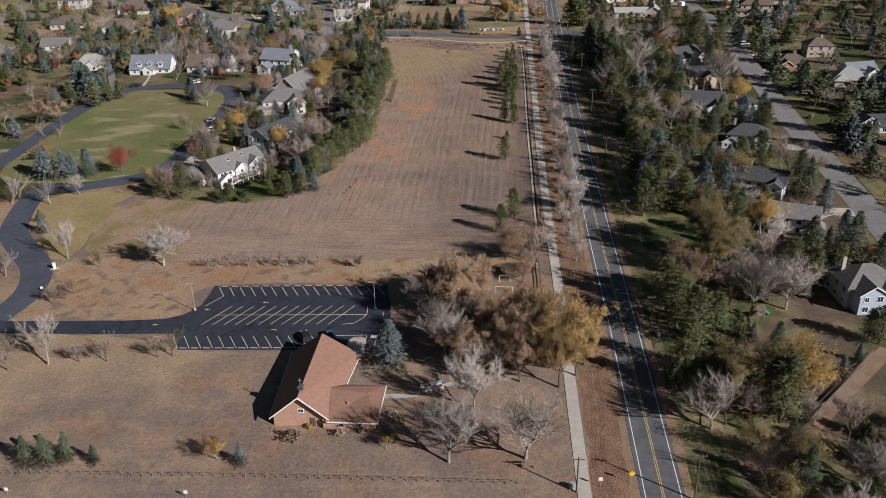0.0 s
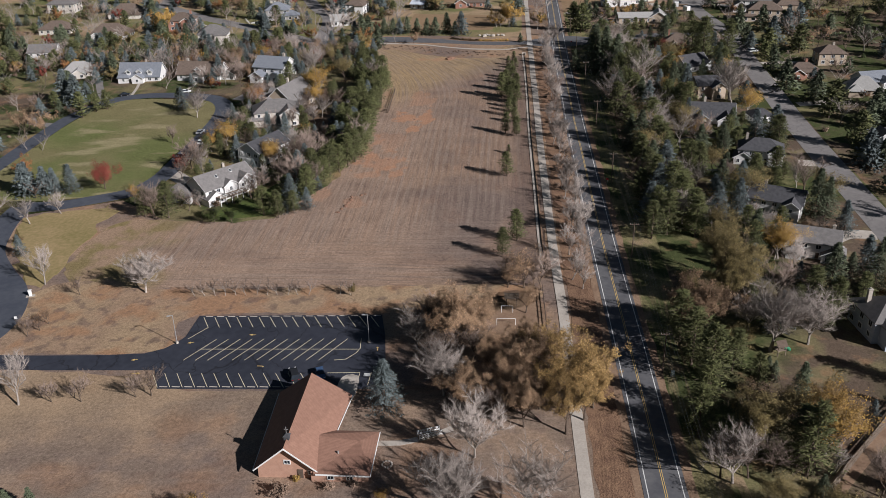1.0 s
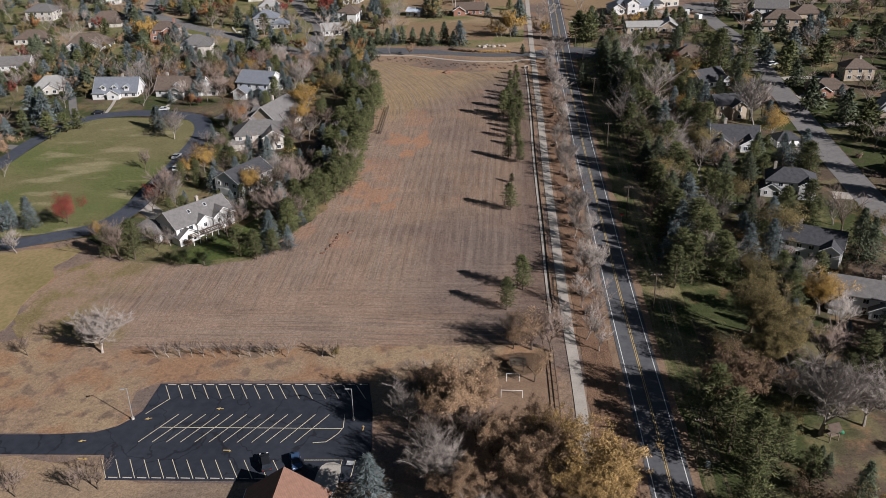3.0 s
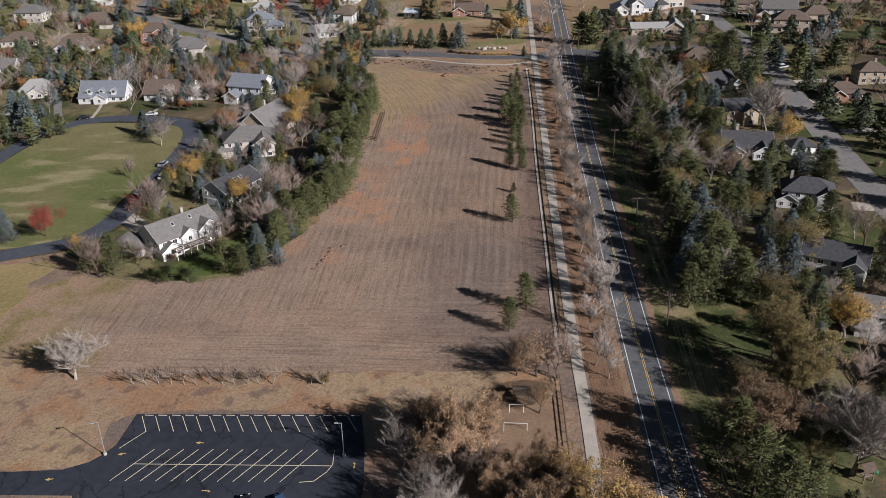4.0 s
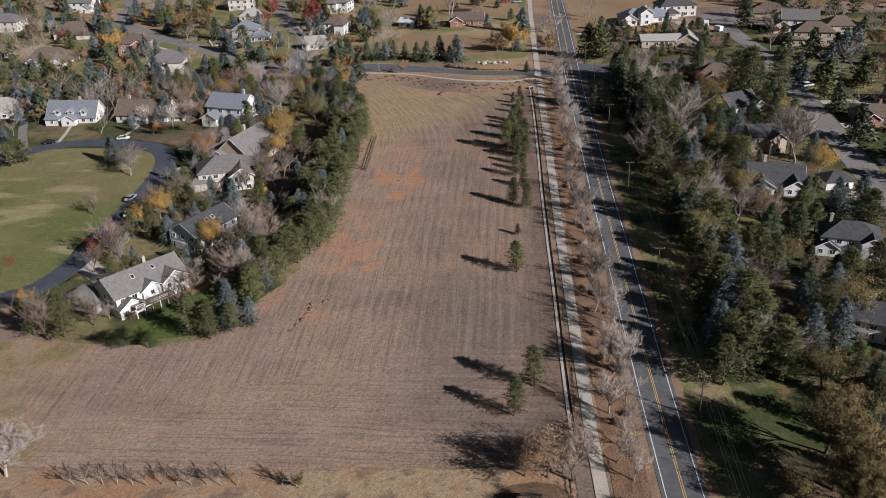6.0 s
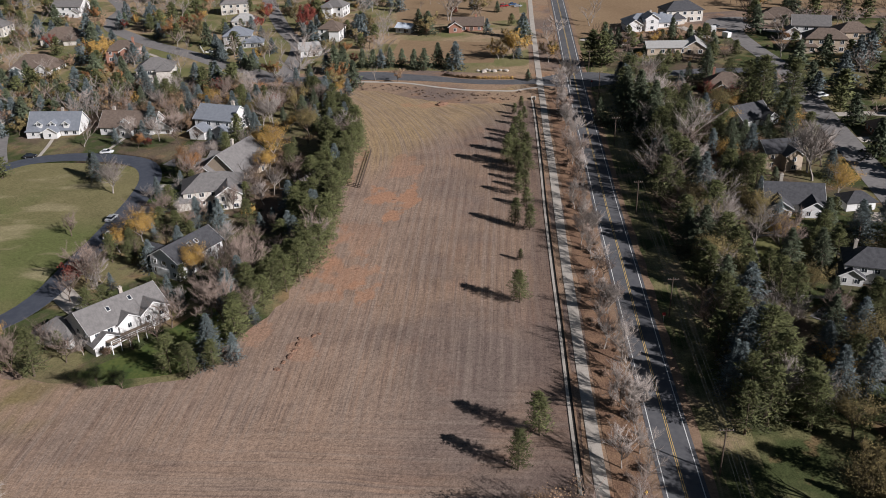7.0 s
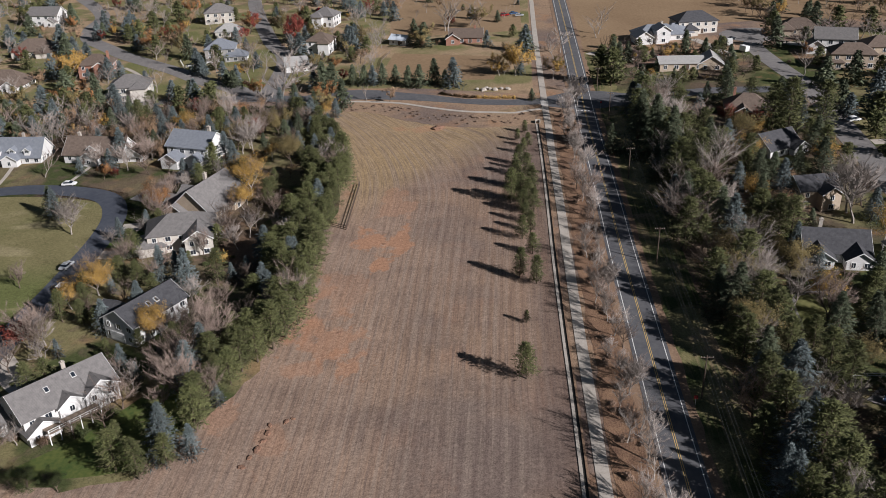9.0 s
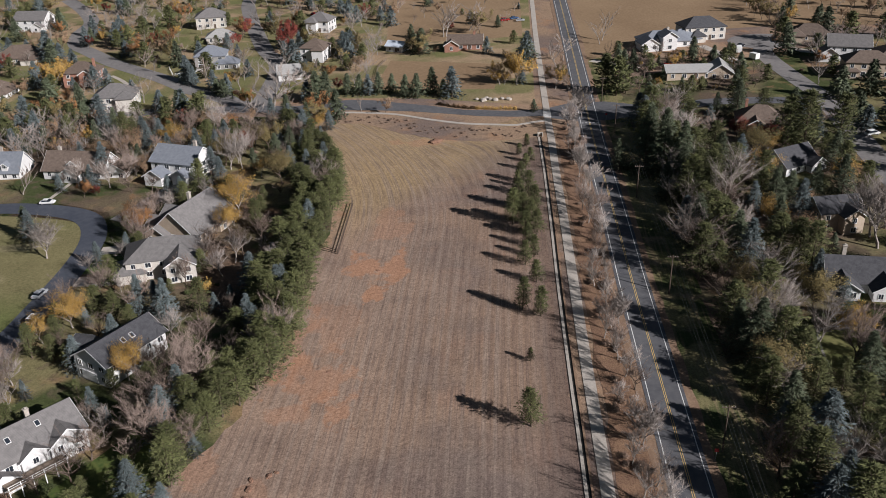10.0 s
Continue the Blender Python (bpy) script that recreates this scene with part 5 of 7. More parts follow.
# ---- scattered trees ----
for ob in scene.objects:
    if ob.parent and ob.name.split(".")[0] in ("wall", "wing_wall", "deck"):
        flat = ob.parent.matrix_basis @ ob.matrix_basis
        corners = [Vector(c) for c in ob.bound_box]
        lo, hi = corners[0], corners[6]
        k = flat.to_scale().x
        there = Matrix.LocRotScale((flat @ ((lo + hi) / 2)).xy.to_3d(), Euler((0, 0, flat.to_euler().z)), None)
        FOOTPRINTS.append((there.inverted(), there, k * (hi.x - lo.x) / 2, k * (hi.y - lo.y) / 2))
HOUSE_AT = [(ob.matrix_basis.translation.x, ob.matrix_basis.translation.y) for ob in scene.objects if ob.parent is None and ob.get("category") in ("house", "church")]
ROAD_AT = [(p.x, p.y, 6.0) for p in spline(LOOP, 4)]
for o in scene.objects:
    if o.name in ("hill_street", "hill_lane", "right_street", "right_street_north", "hill_road", "hill_road_bend", "side_street"):
        ROAD_AT += [(v.co.x, v.co.y, 7.0) for v in list(o.data.vertices)[::4]]
TAKEN = []


def scatter(seed, count, xs, ys, kinds, heights, group, gap=4.5, keep=9.0, wide=1.0):
    """Trees of mixed kinds strewn over a stretch of land, clear of houses, roads and one another."""
    rng = random.Random(seed)
    bag = [k for k, c in kinds for _ in range(c)]
    made = 0
    for _ in range(count * 12):
        if made >= count:
            break
        x, y = rng.uniform(*xs), rng.uniform(*ys)
        if any((x - a) ** 2 + (y - b) ** 2 < keep ** 2 for a, b in HOUSE_AT) or any((x - a) ** 2 + (y - b) ** 2 < r * r or (abs(x - a) < 5 and -13 < y - b < 0) for a, b, r in ROAD_AT):
            continue
        if any((x - a) ** 2 + (y - b) ** 2 < gap ** 2 for a, b in TAKEN):
            continue
        kind = rng.choice(bag)
        low = 0.55 if any(abs(x - a) < 8 and -19 < y - b < 0 for a, b in HOUSE_AT) else 1.0
        h = rng.uniform(*heights) * low * (0.12 if "shrub" in kind else 0.8 if kind in ("gold", "red", "orange", "rust") else 1.0)
        plant(kind, x, y, h, wide, group=group)
        TAKEN.append((x, y))
        made += 1


# ---- single trees: x, y, height ----
for tx, ty, th in ((-1, 267.1, 8.6), (-0.7, 286.9, 3.3), (2, 303.4, 7.6), (-1.9, 306.3, 8.2), (-0.9, 326.1, 6.8), (1.3, 330.2, 6.1), (-3.7, 348.1, 10.9), (-1.1, 349, 8.8), (1, 347.2, 8), (0, 336.2, 6.2), (-1.9, 212.9, 8.8), (2, 221.9, 9.8), (-2.4, 372.9, 5.2), (0.3, 385.3, 5.4), (-1.6, 396.8, 4.3),):
    plant("pine", tx, ty, th, group="pines along the field")
for tx, ty, th in ((-9.7, 120.4, 15.3), (4, 121.7, 17.4), (-6, 136.2, 13.9), (-12.8, 154.3, 12.9),):
    plant("big_bare", tx, ty, th, group="trees round the church")
for tx, ty, th in ((-10.7, 169.2, 17.9), (-15, 175.4, 12), (-6.4, 171.9, 13.7), (-8, 148.7, 12.6), (1.2, 151.6, 15), (5.6, 151.6, 16.1),):
    plant("big_rust", tx, ty, th, group="trees round the church")
for tx, ty, th in ((-14.2, 158.7, 10.7),):
    plant("bare", tx, ty, th, group="trees round the church")
for tx, ty, th in ((11.7, 149.7, 18.7), (7.8, 158.9, 10.6), (16.6, 150.4, 12.5),):
    plant("big_gold", tx, ty, th, group="trees round the church")
for tx, ty, th in ((-3, 165.1, 9), (3.8, 185.4, 7.7), (3.7, 196.7, 12), (-0.4, 197.1, 9.1),):
    plant("rust", tx, ty, th, group="trees round the church")
for tx, ty, th in ((7.8, 196, 11.3), (6.3, 197.6, 9.6),):
    plant("bare_brown", tx, ty, th, group="trees round the church")
plant("spruce", -24.4, 150.8, 11.1, 1.2, group="trees round the church")
for tx, ty, th in ((-88.2, 118.9, 7), (-84.4, 119, 7), (-81.3, 120.1, 6.5), (-75.5, 119.4, 4.3),):
    plant("fir", tx, ty, th, group="trees round the church")
for tx, ty, th in ((-52.6, 121, 5.4), (-21.6, 124, 3.9),):
    plant("gold", tx, ty, th, group="trees round the church")
for tx, ty, th in ((-47.9, 119.5, 4.5),):
    plant("spruce", tx, ty, th, group="trees round the church")
for tx, ty, th in ((-37.3, 130.3, 0.9),):
    plant("shrub_gold", tx, ty, th, group="trees round the church")
for tx, ty, th in ((-39.5, 126.5, 2.1), (-31.1, 127.9, 1.3), (-26.9, 128.7, 1.1),):
    plant("shrub_rust", tx, ty, th, group="trees round the church")
for tx, ty, th in ((-100.7, 150.9, 12.5), (-120.5, 200.9, 11.2), (-133, 191, 8.3), (-158, 239.2, 10), (-157.6, 243.6, 8.7), (-144.1, 237.8, 9.5), (-137.8, 245, 8.3),):
    plant("bare", tx, ty, th, group="bare trees by the drive")
for tx, ty, th in ((-108.7, 148.8, 9.1), (-94, 152, 5.8), (-87.5, 152, 7), (-76.6, 153.7, 6.1), (-73.5, 154.1, 6.8), (-108.3, 195.4, 5.7), (-112.2, 176.3, 5.6), (-110.5, 179, 5.6), (-109.7, 181.8, 4.5),):
    plant("bare_brown", tx, ty, th, group="bare trees by the drive")
for tx, ty, th in ((-91.4, 196.3, 12.5),):
    plant("big_bare", tx, ty, th, 1.35, group="bare trees by the drive")
for tx, ty, th in ((-139.8, 224.1, 3.7),):
    plant("rust", tx, ty, th, group="bare trees by the drive")
for tx, ty, th in ((-131.9, 263.7, 10.7),):
    plant("red", tx, ty, th, group="trees of the park")
for tx, ty, th in ((-166.5, 277.9, 7.9), (-104.7, 348, 10.3),):
    plant("orange", tx, ty, th, group="trees of the park")
for tx, ty, th in ((-157.2, 261.6, 10.5), (-150.8, 260.3, 9.3), (-147.8, 261.1, 8.9), (-142.1, 261.8, 9.7), (-60.7, 245.2, 7), (-87.8, 305.5, 11), (-81, 303, 11.5), (-83.3, 304.5, 10), (-100.1, 275.6, 4.8), (-84.1, 270.9, 6.5), (-104.3, 337.2, 6), (-56.4, 312.2, 9.1), (-68.1, 323.1, 3.1), (-60.7, 260.5, 4.4),):
    plant("spruce", tx, ty, th, group="trees of the park")
for tx, ty, th in ((-152.4, 257.4, 7), (-108.4, 279.4, 11.6), (-105.6, 240, 13.2), (-52.8, 288.7, 14.1), (-68, 267.7, 16), (-65.1, 274.1, 14.7), (-75, 281.5, 10.2), (-62.6, 258.2, 11), (-70.3, 257, 7.1), (-80, 252.9, 9.4), (-97.2, 245.1, 7.7), (-67.5, 260.5, 13.5), (-67.8, 276.7, 13), (-72.7, 284.1, 10.7), (-70, 292.1, 9.7), (-88.3, 305.8, 11.6), (-104, 250.8, 8.6),):
    plant("bare_brown", tx, ty, th, group="trees of the park")
for tx, ty, th in ((-125.1, 334.6, 13.5),):
    plant("big_bare", tx, ty, th, 0.95, group="trees of the park")
for tx, ty, th in ((-136.5, 346.6, 9.7),):
    plant("fir", tx, ty, th, group="trees of the park")
for tx, ty, th in ((-124.6, 305.4, 6.9), (-87.9, 349.5, 7.2), (-78.4, 327.8, 9.7), (-83.8, 323.3, 8.6),):
    plant("bare_brown", tx, ty, th, group="trees of the park")
for tx, ty, th in ((-112, 281.3, 4.4),):
    plant("shrub_red", tx, ty, th, group="trees of the park")
for tx, ty, th in ((-106.2, 295, 8.1), (-102.4, 301.3, 10.2), (-117, 251.7, 6.8), (-82.1, 356.8, 13.5), (-79.9, 347.9, 8.3), (-82.3, 284.3, 8.8), (-81.5, 281.8, 9.4),):
    plant("gold", tx, ty, th, group="trees of the park")
for tx, ty, th in ((-101.8, 240.4, 12.1), (-109.5, 241.4, 9.9), (-67.9, 239.2, 9.2), (-64, 242.2, 7.5), (-100.2, 288.2, 7), (-94.7, 286.8, 6.6), (-98.7, 306.1, 8.3), (-93.1, 303.7, 8.2), (-68.2, 274.3, 6.7),):
    plant("pine", tx, ty, th, group="trees of the park")
for tx, ty, th in ((-86.5, 236.6, 5), (-81.1, 236, 4.6), (-90.5, 237.5, 4.2),):
    plant("green", tx, ty, th, 1.4, group="trees of the park")
for tx, ty, th in ((-90, 250.4, 3),):
    plant("rust", tx, ty, th, group="trees of the park")
for tx, ty, th in ((-77.6, 317.3, 2.3),):
    plant("shrub_gold", tx, ty, th, group="trees of the park")
for tx, ty, th in ((-67.4, 465.3, 8.5), (-62.6, 464.8, 8), (-54.9, 465.3, 8.5), (-50.3, 466.2, 7.6), (-44.3, 459.9, 8.8), (-39.9, 459.4, 9.2), (-33.7, 463.5, 10.3), (-29.2, 458.1, 7), (-77.6, 456.8, 12.5), (-74.3, 457.8, 11.4), (-125.9, 446.7, 8.7), (-128.7, 447, 9.8), (4.3, 437.7, 4.7), (-187.3, 538.3, 8.6), (-47.9, 527.2, 10.6),):
    plant("fir", tx, ty, th, group="conifers on the rise")
for tx, ty, th in ((-59, 464.3, 8), (-26, 457.8, 11.7), (-81.7, 458.6, 8.8), (-137.5, 451.2, 8.8), (-137.3, 487.2, 9.1), (0.3, 471.7, 6.7), (2.7, 505.9, 11.9), (-201.1, 566.8, 11.3), (-76.1, 517.3, 11.7),):
    plant("spruce", tx, ty, th, group="conifers on the rise")
for tx, ty, th in ((-90.4, 441.2, 20.5),):
    plant("big_bare", tx, ty, th, 1.2, group="conifers on the rise")
for tx, ty, th in ((-104.3, 455.6, 6.7), (-1.3, 470.4, 13.6), (-6.1, 471, 5.6), (13.2, 462.9, 9.3), (-195.8, 482.5, 15.5), (-197.9, 494.6, 11.1),):
    plant("gold", tx, ty, th, group="conifers on the rise")
for tx, ty, th in ((15.1, 491.5, 11.5), (17.4, 424.6, 10.4), (-79.6, 563.6, 12.3), (-67.8, 530.3, 7.7), (-33.9, 550.4, 17), (-23.5, 559.6, 14.7), (37.3, 531.5, 14.2),):
    plant("bare", tx, ty, th, group="conifers on the rise")
for tx, ty, th in ((-106.9, 536.2, 14.3), (-136.1, 551, 5.5),):
    plant("red", tx, ty, th, group="conifers on the rise")
for tx, ty, th in ((-136.3, 561.9, 11.6), (-175, 526.8, 13),):
    plant("orange", tx, ty, th, group="conifers on the rise")
for tx, ty, th in ((34.7, 452.2, 14.6), (31, 456, 14.7),):
    plant("pine", tx, ty, th, group="conifers on the rise")
for tx, ty, th in ((42.7, 451.2, 10.4),):
    plant("bare_brown", tx, ty, th, group="conifers on the rise")
for tx, ty, th in ((49, 194.1, 18.6), (51.6, 190.4, 17.2), (50.3, 202.9, 16.1), (50, 186.8, 13.3), (43.9, 136.8, 14.5),):
    plant("big_olive", tx, ty, th, group="big trees on the right")
for tx, ty, th in ((41.1, 172, 18.2),):
    plant("big_rust", tx, ty, th, group="big trees on the right")
for tx, ty, th in ((54.4, 169.5, 18.4), (62.9, 172, 15), (51.9, 177.3, 11.6), (38.3, 130.2, 12.4), (60.4, 115.8, 9.4),):
    plant("big_bare", tx, ty, th, group="big trees on the right")
for tx, ty, th in ((66.9, 209.9, 11.5), (66, 209.7, 10), (64, 368.5, 11.6), (84.8, 318.9, 11.5), (187.7, 463.6, 4.3),):
    plant("gold", tx, ty, th, group="big trees on the right")
for tx, ty, th in ((54.2, 227.5, 6.8), (49.6, 351.3, 20.1), (39.8, 345.2, 15.4), (39.3, 358.9, 9.8), (48.3, 332.5, 12.6), (82.7, 336.9, 16.8), (52.4, 300, 9.3), (51.3, 260.4, 9.2), (82.3, 331, 19.9), (85.2, 351.9, 7.8),):
    plant("bare", tx, ty, th, group="big trees on the right")
for tx, ty, th in ((45.3, 149.5, 7.1),):
    plant("rust", tx, ty, th, group="big trees on the right")
for tx, ty, th in ((55.8, 140.4, 14),):
    plant("big_gold", tx, ty, th, group="big trees on the right")
for tx, ty, th in ((61.4, 127.3, 9.8),):
    plant("bare_brown", tx, ty, th, group="big trees on the right")
for tx, ty, th in ((58.5, 201.7, 8.7), (67.8, 197.1, 6.3), (67.7, 343.8, 12.9), (50.8, 316.3, 7.1), (64.1, 315.8, 8.4), (40.7, 261.8, 9.3), (40.1, 248.8, 5.6), (40.1, 249.2, 5.8), (39.2, 237, 9.8),):
    plant("spruce", tx, ty, th, group="big trees on the right")
for tx, ty, th in ((51.2, 125.6, 6.2), (52.4, 159.3, 4.9), (83.1, 234.1, 13.8), (85.8, 234, 11.5), (27.8, 383.3, 9.7), (76.6, 360.2, 9.6), (39.3, 378.2, 20), (35.1, 382.7, 20), (44.2, 373.8, 17.6), (41.5, 302.4, 8.1), (39.8, 290, 11.6), (61.6, 215.3, 11.5),):
    plant("fir", tx, ty, th, group="big trees on the right")
for tx, ty, th in ((41.2, 167.8, 4.5), (83.2, 392.3, 20), (93.6, 393.7, 18.2), (78.4, 392.7, 18.3), (42.4, 317.8, 10), (41.1, 272.3, 10.9), (50.5, 275.5, 8.6), (56, 277.1, 7.4), (51.6, 286, 6.4), (39.9, 229.2, 12.4),):
    plant("pine", tx, ty, th, group="big trees on the right")
for tx, ty, th in ((75.4, 400, 8.1), (67.2, 406.7, 7.8),):
    plant("red", tx, ty, th, group="big trees on the right")
for tx, ty, th in ((44.8, 386.4, 7.1), (47.1, 264.7, 5.4),):
    plant("orange", tx, ty, th, group="big trees on the right")
for tx, ty, th in ((130.5, 466.9, 5.8),):
    plant("olive", tx, ty, th, group="big trees on the right")

# marked trees of the hillside gardens
for tx, ty, th in ((-185.6, 536.0, 8.0), (-201.4, 572.5, 10.0), (-137.3, 487.2, 7.7), (-138.8, 454.6, 7.8), (-127.1, 446.9, 10.2), (-179.1, 486.7, 9.9), (-176.4, 492.0, 6.9), (-222.9, 533.6, 14.7), (-218.3, 535.8, 8.4), (-186.1, 435.8, 5.9), (-126.4, 410.4, 10.8), (-140.9, 421.3, 7.9), (-99.4, 512.5, 11.0), (-78.5, 524.2, 10.7), (-76.2, 525.8, 10.7), (-91.1, 491.7, 7.4), (-128.0, 586.1, 8.1), (-115.5, 496.5, 7.3), (-106.1, 373.5, 6.3), (-101.5, 371.2, 6.8), (-132.5, 379.4, 8.0),):
    plant("spruce", tx, ty, th, 1.12, group="garden trees on the rise")
for tx, ty, th in ((-189.4, 466.9, 10.9), (-170.5, 430.8, 6.8), (-121.5, 471.6, 6.9), (-117.5, 468.2, 7.3), (-43.5, 521.8, 11.2),):
    plant("fir", tx, ty, th, 1.12, group="garden trees on the rise")
for tx, ty, th in ((-205.2, 510.8, 8.2), (-7.9, 471.2, 9.3), (-0.6, 473.3, 12.0), (-87.8, 370.4, 8.0), (-80.2, 351.4, 7.1),):
    plant("gold", tx, ty, th, 1.0, group="garden trees on the rise")
for tx, ty, th in ((-205.3, 493.9, 9.9), (-209.4, 496.0, 8.0), (-104.0, 454.2, 7.7), (-181.9, 608.6, 10.0), (-242.0, 586.3, 8.3), (-132.4, 373.1, 6.4),):
    plant("orange", tx, ty, th, 1.0, group="garden trees on the rise")
for tx, ty, th in ((-137.0, 566.5, 10.1), (-110.0, 544.8, 12.2), (-138.4, 549.3, 6.8), (-128.8, 373.7, 4.2),):
    plant("red", tx, ty, th, 1.0, group="garden trees on the rise")
for tx, ty, th in ((-227.8, 556.8, 9.3), (-49.5, 442.0, 6.3), (-36.9, 518.0, 4.5), (-43.3, 519.0, 4.5), (-156.7, 406.7, 7.0), (-129.0, 402.0, 11.7), (-138.0, 400.3, 9.8), (-105.4, 349.2, 10.1),):
    plant("rust", tx, ty, th, 1.0, group="garden trees on the rise")
for tx, ty, th in ((-149.5, 464.7, 12.3), (-78.9, 577.4, 9.6), (-67.4, 522.6, 10.1), (-63.2, 521.9, 9.1), (-110.3, 493.4, 9.1), (-35.2, 549.6, 15), (-163.4, 402.2, 10.7), (-160.6, 404.5, 9.8), (-88.7, 391.8, 14.0), (-92.5, 392.1, 13.5), (-138.2, 381.9, 9.0),):
    plant("pale_garden", tx, ty, th, 1.0, group="garden trees on the rise")
for tx, ty, th in ((-119.7, 454.6, 6.7), (-87.7, 446.0, 7.5), (-58.6, 444.2, 7.0), (-153.8, 376.5, 10.2),):
    plant("bare_hill", tx, ty, th, 1.0, group="garden trees on the rise")
for tx, ty, th in ((-17.9, 553.1, 11.9), (-44.6, 519.7, 11.5), (-3.4, 485.9, 9.6),):
    plant("olive", tx, ty, th, 1.0, group="garden trees on the rise")
for tx, ty, th in ((-133.0, 402.3, 12.3),):
    plant("bare_garden", tx, ty, th, 1.0, group="garden trees on the rise")
for tx, ty, th in ((-96.4, 372.9, 11.6),):
    plant("pine", tx, ty, th, 1.0, group="garden trees on the rise")
for tx, ty, th in ((-103.4, 352.6, 9.3),):
    plant("bare_brown", tx, ty, th, 1.0, group="garden trees on the rise")

# the pines that stand foremost along the gardens
for tx, ty, th in ((-62.2, 251.8, 11), (-61.1, 261.7, 10), (-59.6, 265.8, 9), (-58.5, 270.1, 11), (-56.1, 273.4, 10), (-54.0, 278.0, 12), (-52.3, 282.3, 12), (-50.8, 287.3, 11), (-50.6, 295.4, 11.5), (-51.4, 304.4, 12), (-52.0, 314.1, 12), (-52.8, 322.5, 11), (-54.8, 287.7, 12), (-56.3, 280.1, 11), (-59.2, 278.4, 10), (-57.9, 305.0, 12), (-57.7, 314.8, 12),):
    plant("pine", tx, ty, th, 1.12, group="pine belt beside the field")
for tx, ty, th in ((-60.4, 259.6, 5.5), (-58.8, 287.8, 6), (-64.8, 315.0, 11),):
    plant("spruce", tx, ty, th, 1.12, group="pine belt beside the field")
for tx, ty, th in ((-52.6, 288.9, 13.5),):
    plant("bare", tx, ty, th, 0.6, group="pine belt beside the field")

# spruces round the park drive, and the gardens across the road
for tx, ty, th in ((-191.8, 358.6, 14.8), (-184.7, 355.1, 13.7), (-134.6, 345.2, 9.6), (-148.4, 262.2, 8.3), (-153.9, 266.7, 7.1), (-156.9, 260.1, 10.9),):
    plant("spruce", tx, ty, th, 1.0, group="trees of the park")
for tx, ty, th in ((-190.0, 359.9, 13.9), (-142.7, 262.0, 9.4),):
    plant("fir", tx, ty, th, 1.0, group="trees of the park")
for tx, ty, th in ((-174.4, 337.8, 10.9), (-172.0, 345.6, 7.9), (-168.7, 348.8, 8.2),):
    plant("pine", tx, ty, th, 1.0, group="trees of the park")
for tx, ty, th in ((-179.5, 302.6, 7.4), (-173.0, 301.2, 6.7),):
    plant("bare", tx, ty, th, 1.0, group="trees of the park")
for tx, ty, th in ((-186.5, 315.4, 12.2), (-180.4, 318.5, 10.3),):
    plant("rust", tx, ty, th, 1.0, group="trees of the park")
for tx, ty, th in ((46.1, 139.5, 13.4),):
    plant("olive", tx, ty, th, 1.0, group="trees across the road")
for tx, ty, th in ((36.5, 131.4, 10.6), (41.1, 131.5, 10.0), (45.3, 133.1, 9.7),):
    plant("bare_brown", tx, ty, th, 1.0, group="trees across the road")
for tx, ty, th in ((50.8, 132.2, 15.5), (49.7, 134.3, 13.1), (40.1, 158.0, 14.3), (37.5, 164.7, 14.0), (36.3, 171.3, 13.9), (37.0, 148.8, 12.6), (34.7, 142.1, 11.7), (76.4, 159.9, 7.5), (77.9, 157.8, 9.5),):
    plant("pine", tx, ty, th, 1.0, group="trees across the road")
for tx, ty, th in ((55.8, 137.6, 14.8),):
    plant("gold", tx, ty, th, 1.0, group="trees across the road")
for tx, ty, th in ((60.0, 114.8, 10.5),):
    plant("big_bare", tx, ty, th, 1.0, group="trees across the road")
for tx, ty, th in ((51.8, 160.5, 5.0),):
    plant("fir", tx, ty, th, 1.0, group="trees across the road")
for tx, ty, th in ((59.5, 142.2, 2.4),):
    plant("shrub_rust", tx, ty, th, 1.0, group="trees across the road")
for tx, ty, th in ((67.2, 147.8, 4.3), (71.6, 151.7, 4.3),):
    plant("spruce", tx, ty, th, 1.0, group="trees across the road")

plant("spruce", -135.9, 217.4, 6.5, 1.1, group="trees of the park")
# the brown grove between church and footpath
for kind, tx, ty, th in (("big_rust", -14, 172, 12), ("big_rust", -4, 159, 13), ("big_bare", -13, 158, 11), ("big_rust", 1, 162, 12), ("big_gold", 8, 157, 14), ("bare_brown", -16, 165, 10),
                         ("big_rust", 4, 167, 11), ("bare_brown", -7, 166, 11), ("bare_brown", -17, 178, 9), ("big_rust", -7, 177, 12), ("bare_brown", 0, 154, 10), ("bare_brown", 6, 150, 9), ("big_bare", -20, 171, 11), ("bare_brown", -21, 176, 9), ("bare_brown", -11, 165, 11), ("bare_brown", -19, 183, 8), ("bare_brown", -12, 180, 9), ("bare", -10, 150, 9), ("bare", -6, 144, 9), ("bare_brown", -3, 148, 9)):
    plant(kind, tx, ty, th, group="trees round the church")
for tx, ty, th in ((10.9, 142.7, 15.5), (14.3, 146.6, 12),):
    plant("big_gold", tx, ty, th, 0.95, group="trees round the church")
for tx, ty, th in ((3.0, 144.8, 14), (-0.5, 150.2, 13), (6.2, 152.1, 14),):
    plant("big_rust", tx, ty, th, 0.95, group="trees round the church")
for tx, ty, th in ((-1.4, 145.4, 10),):
    plant("bare_brown", tx, ty, th, 0.95, group="trees round the church")
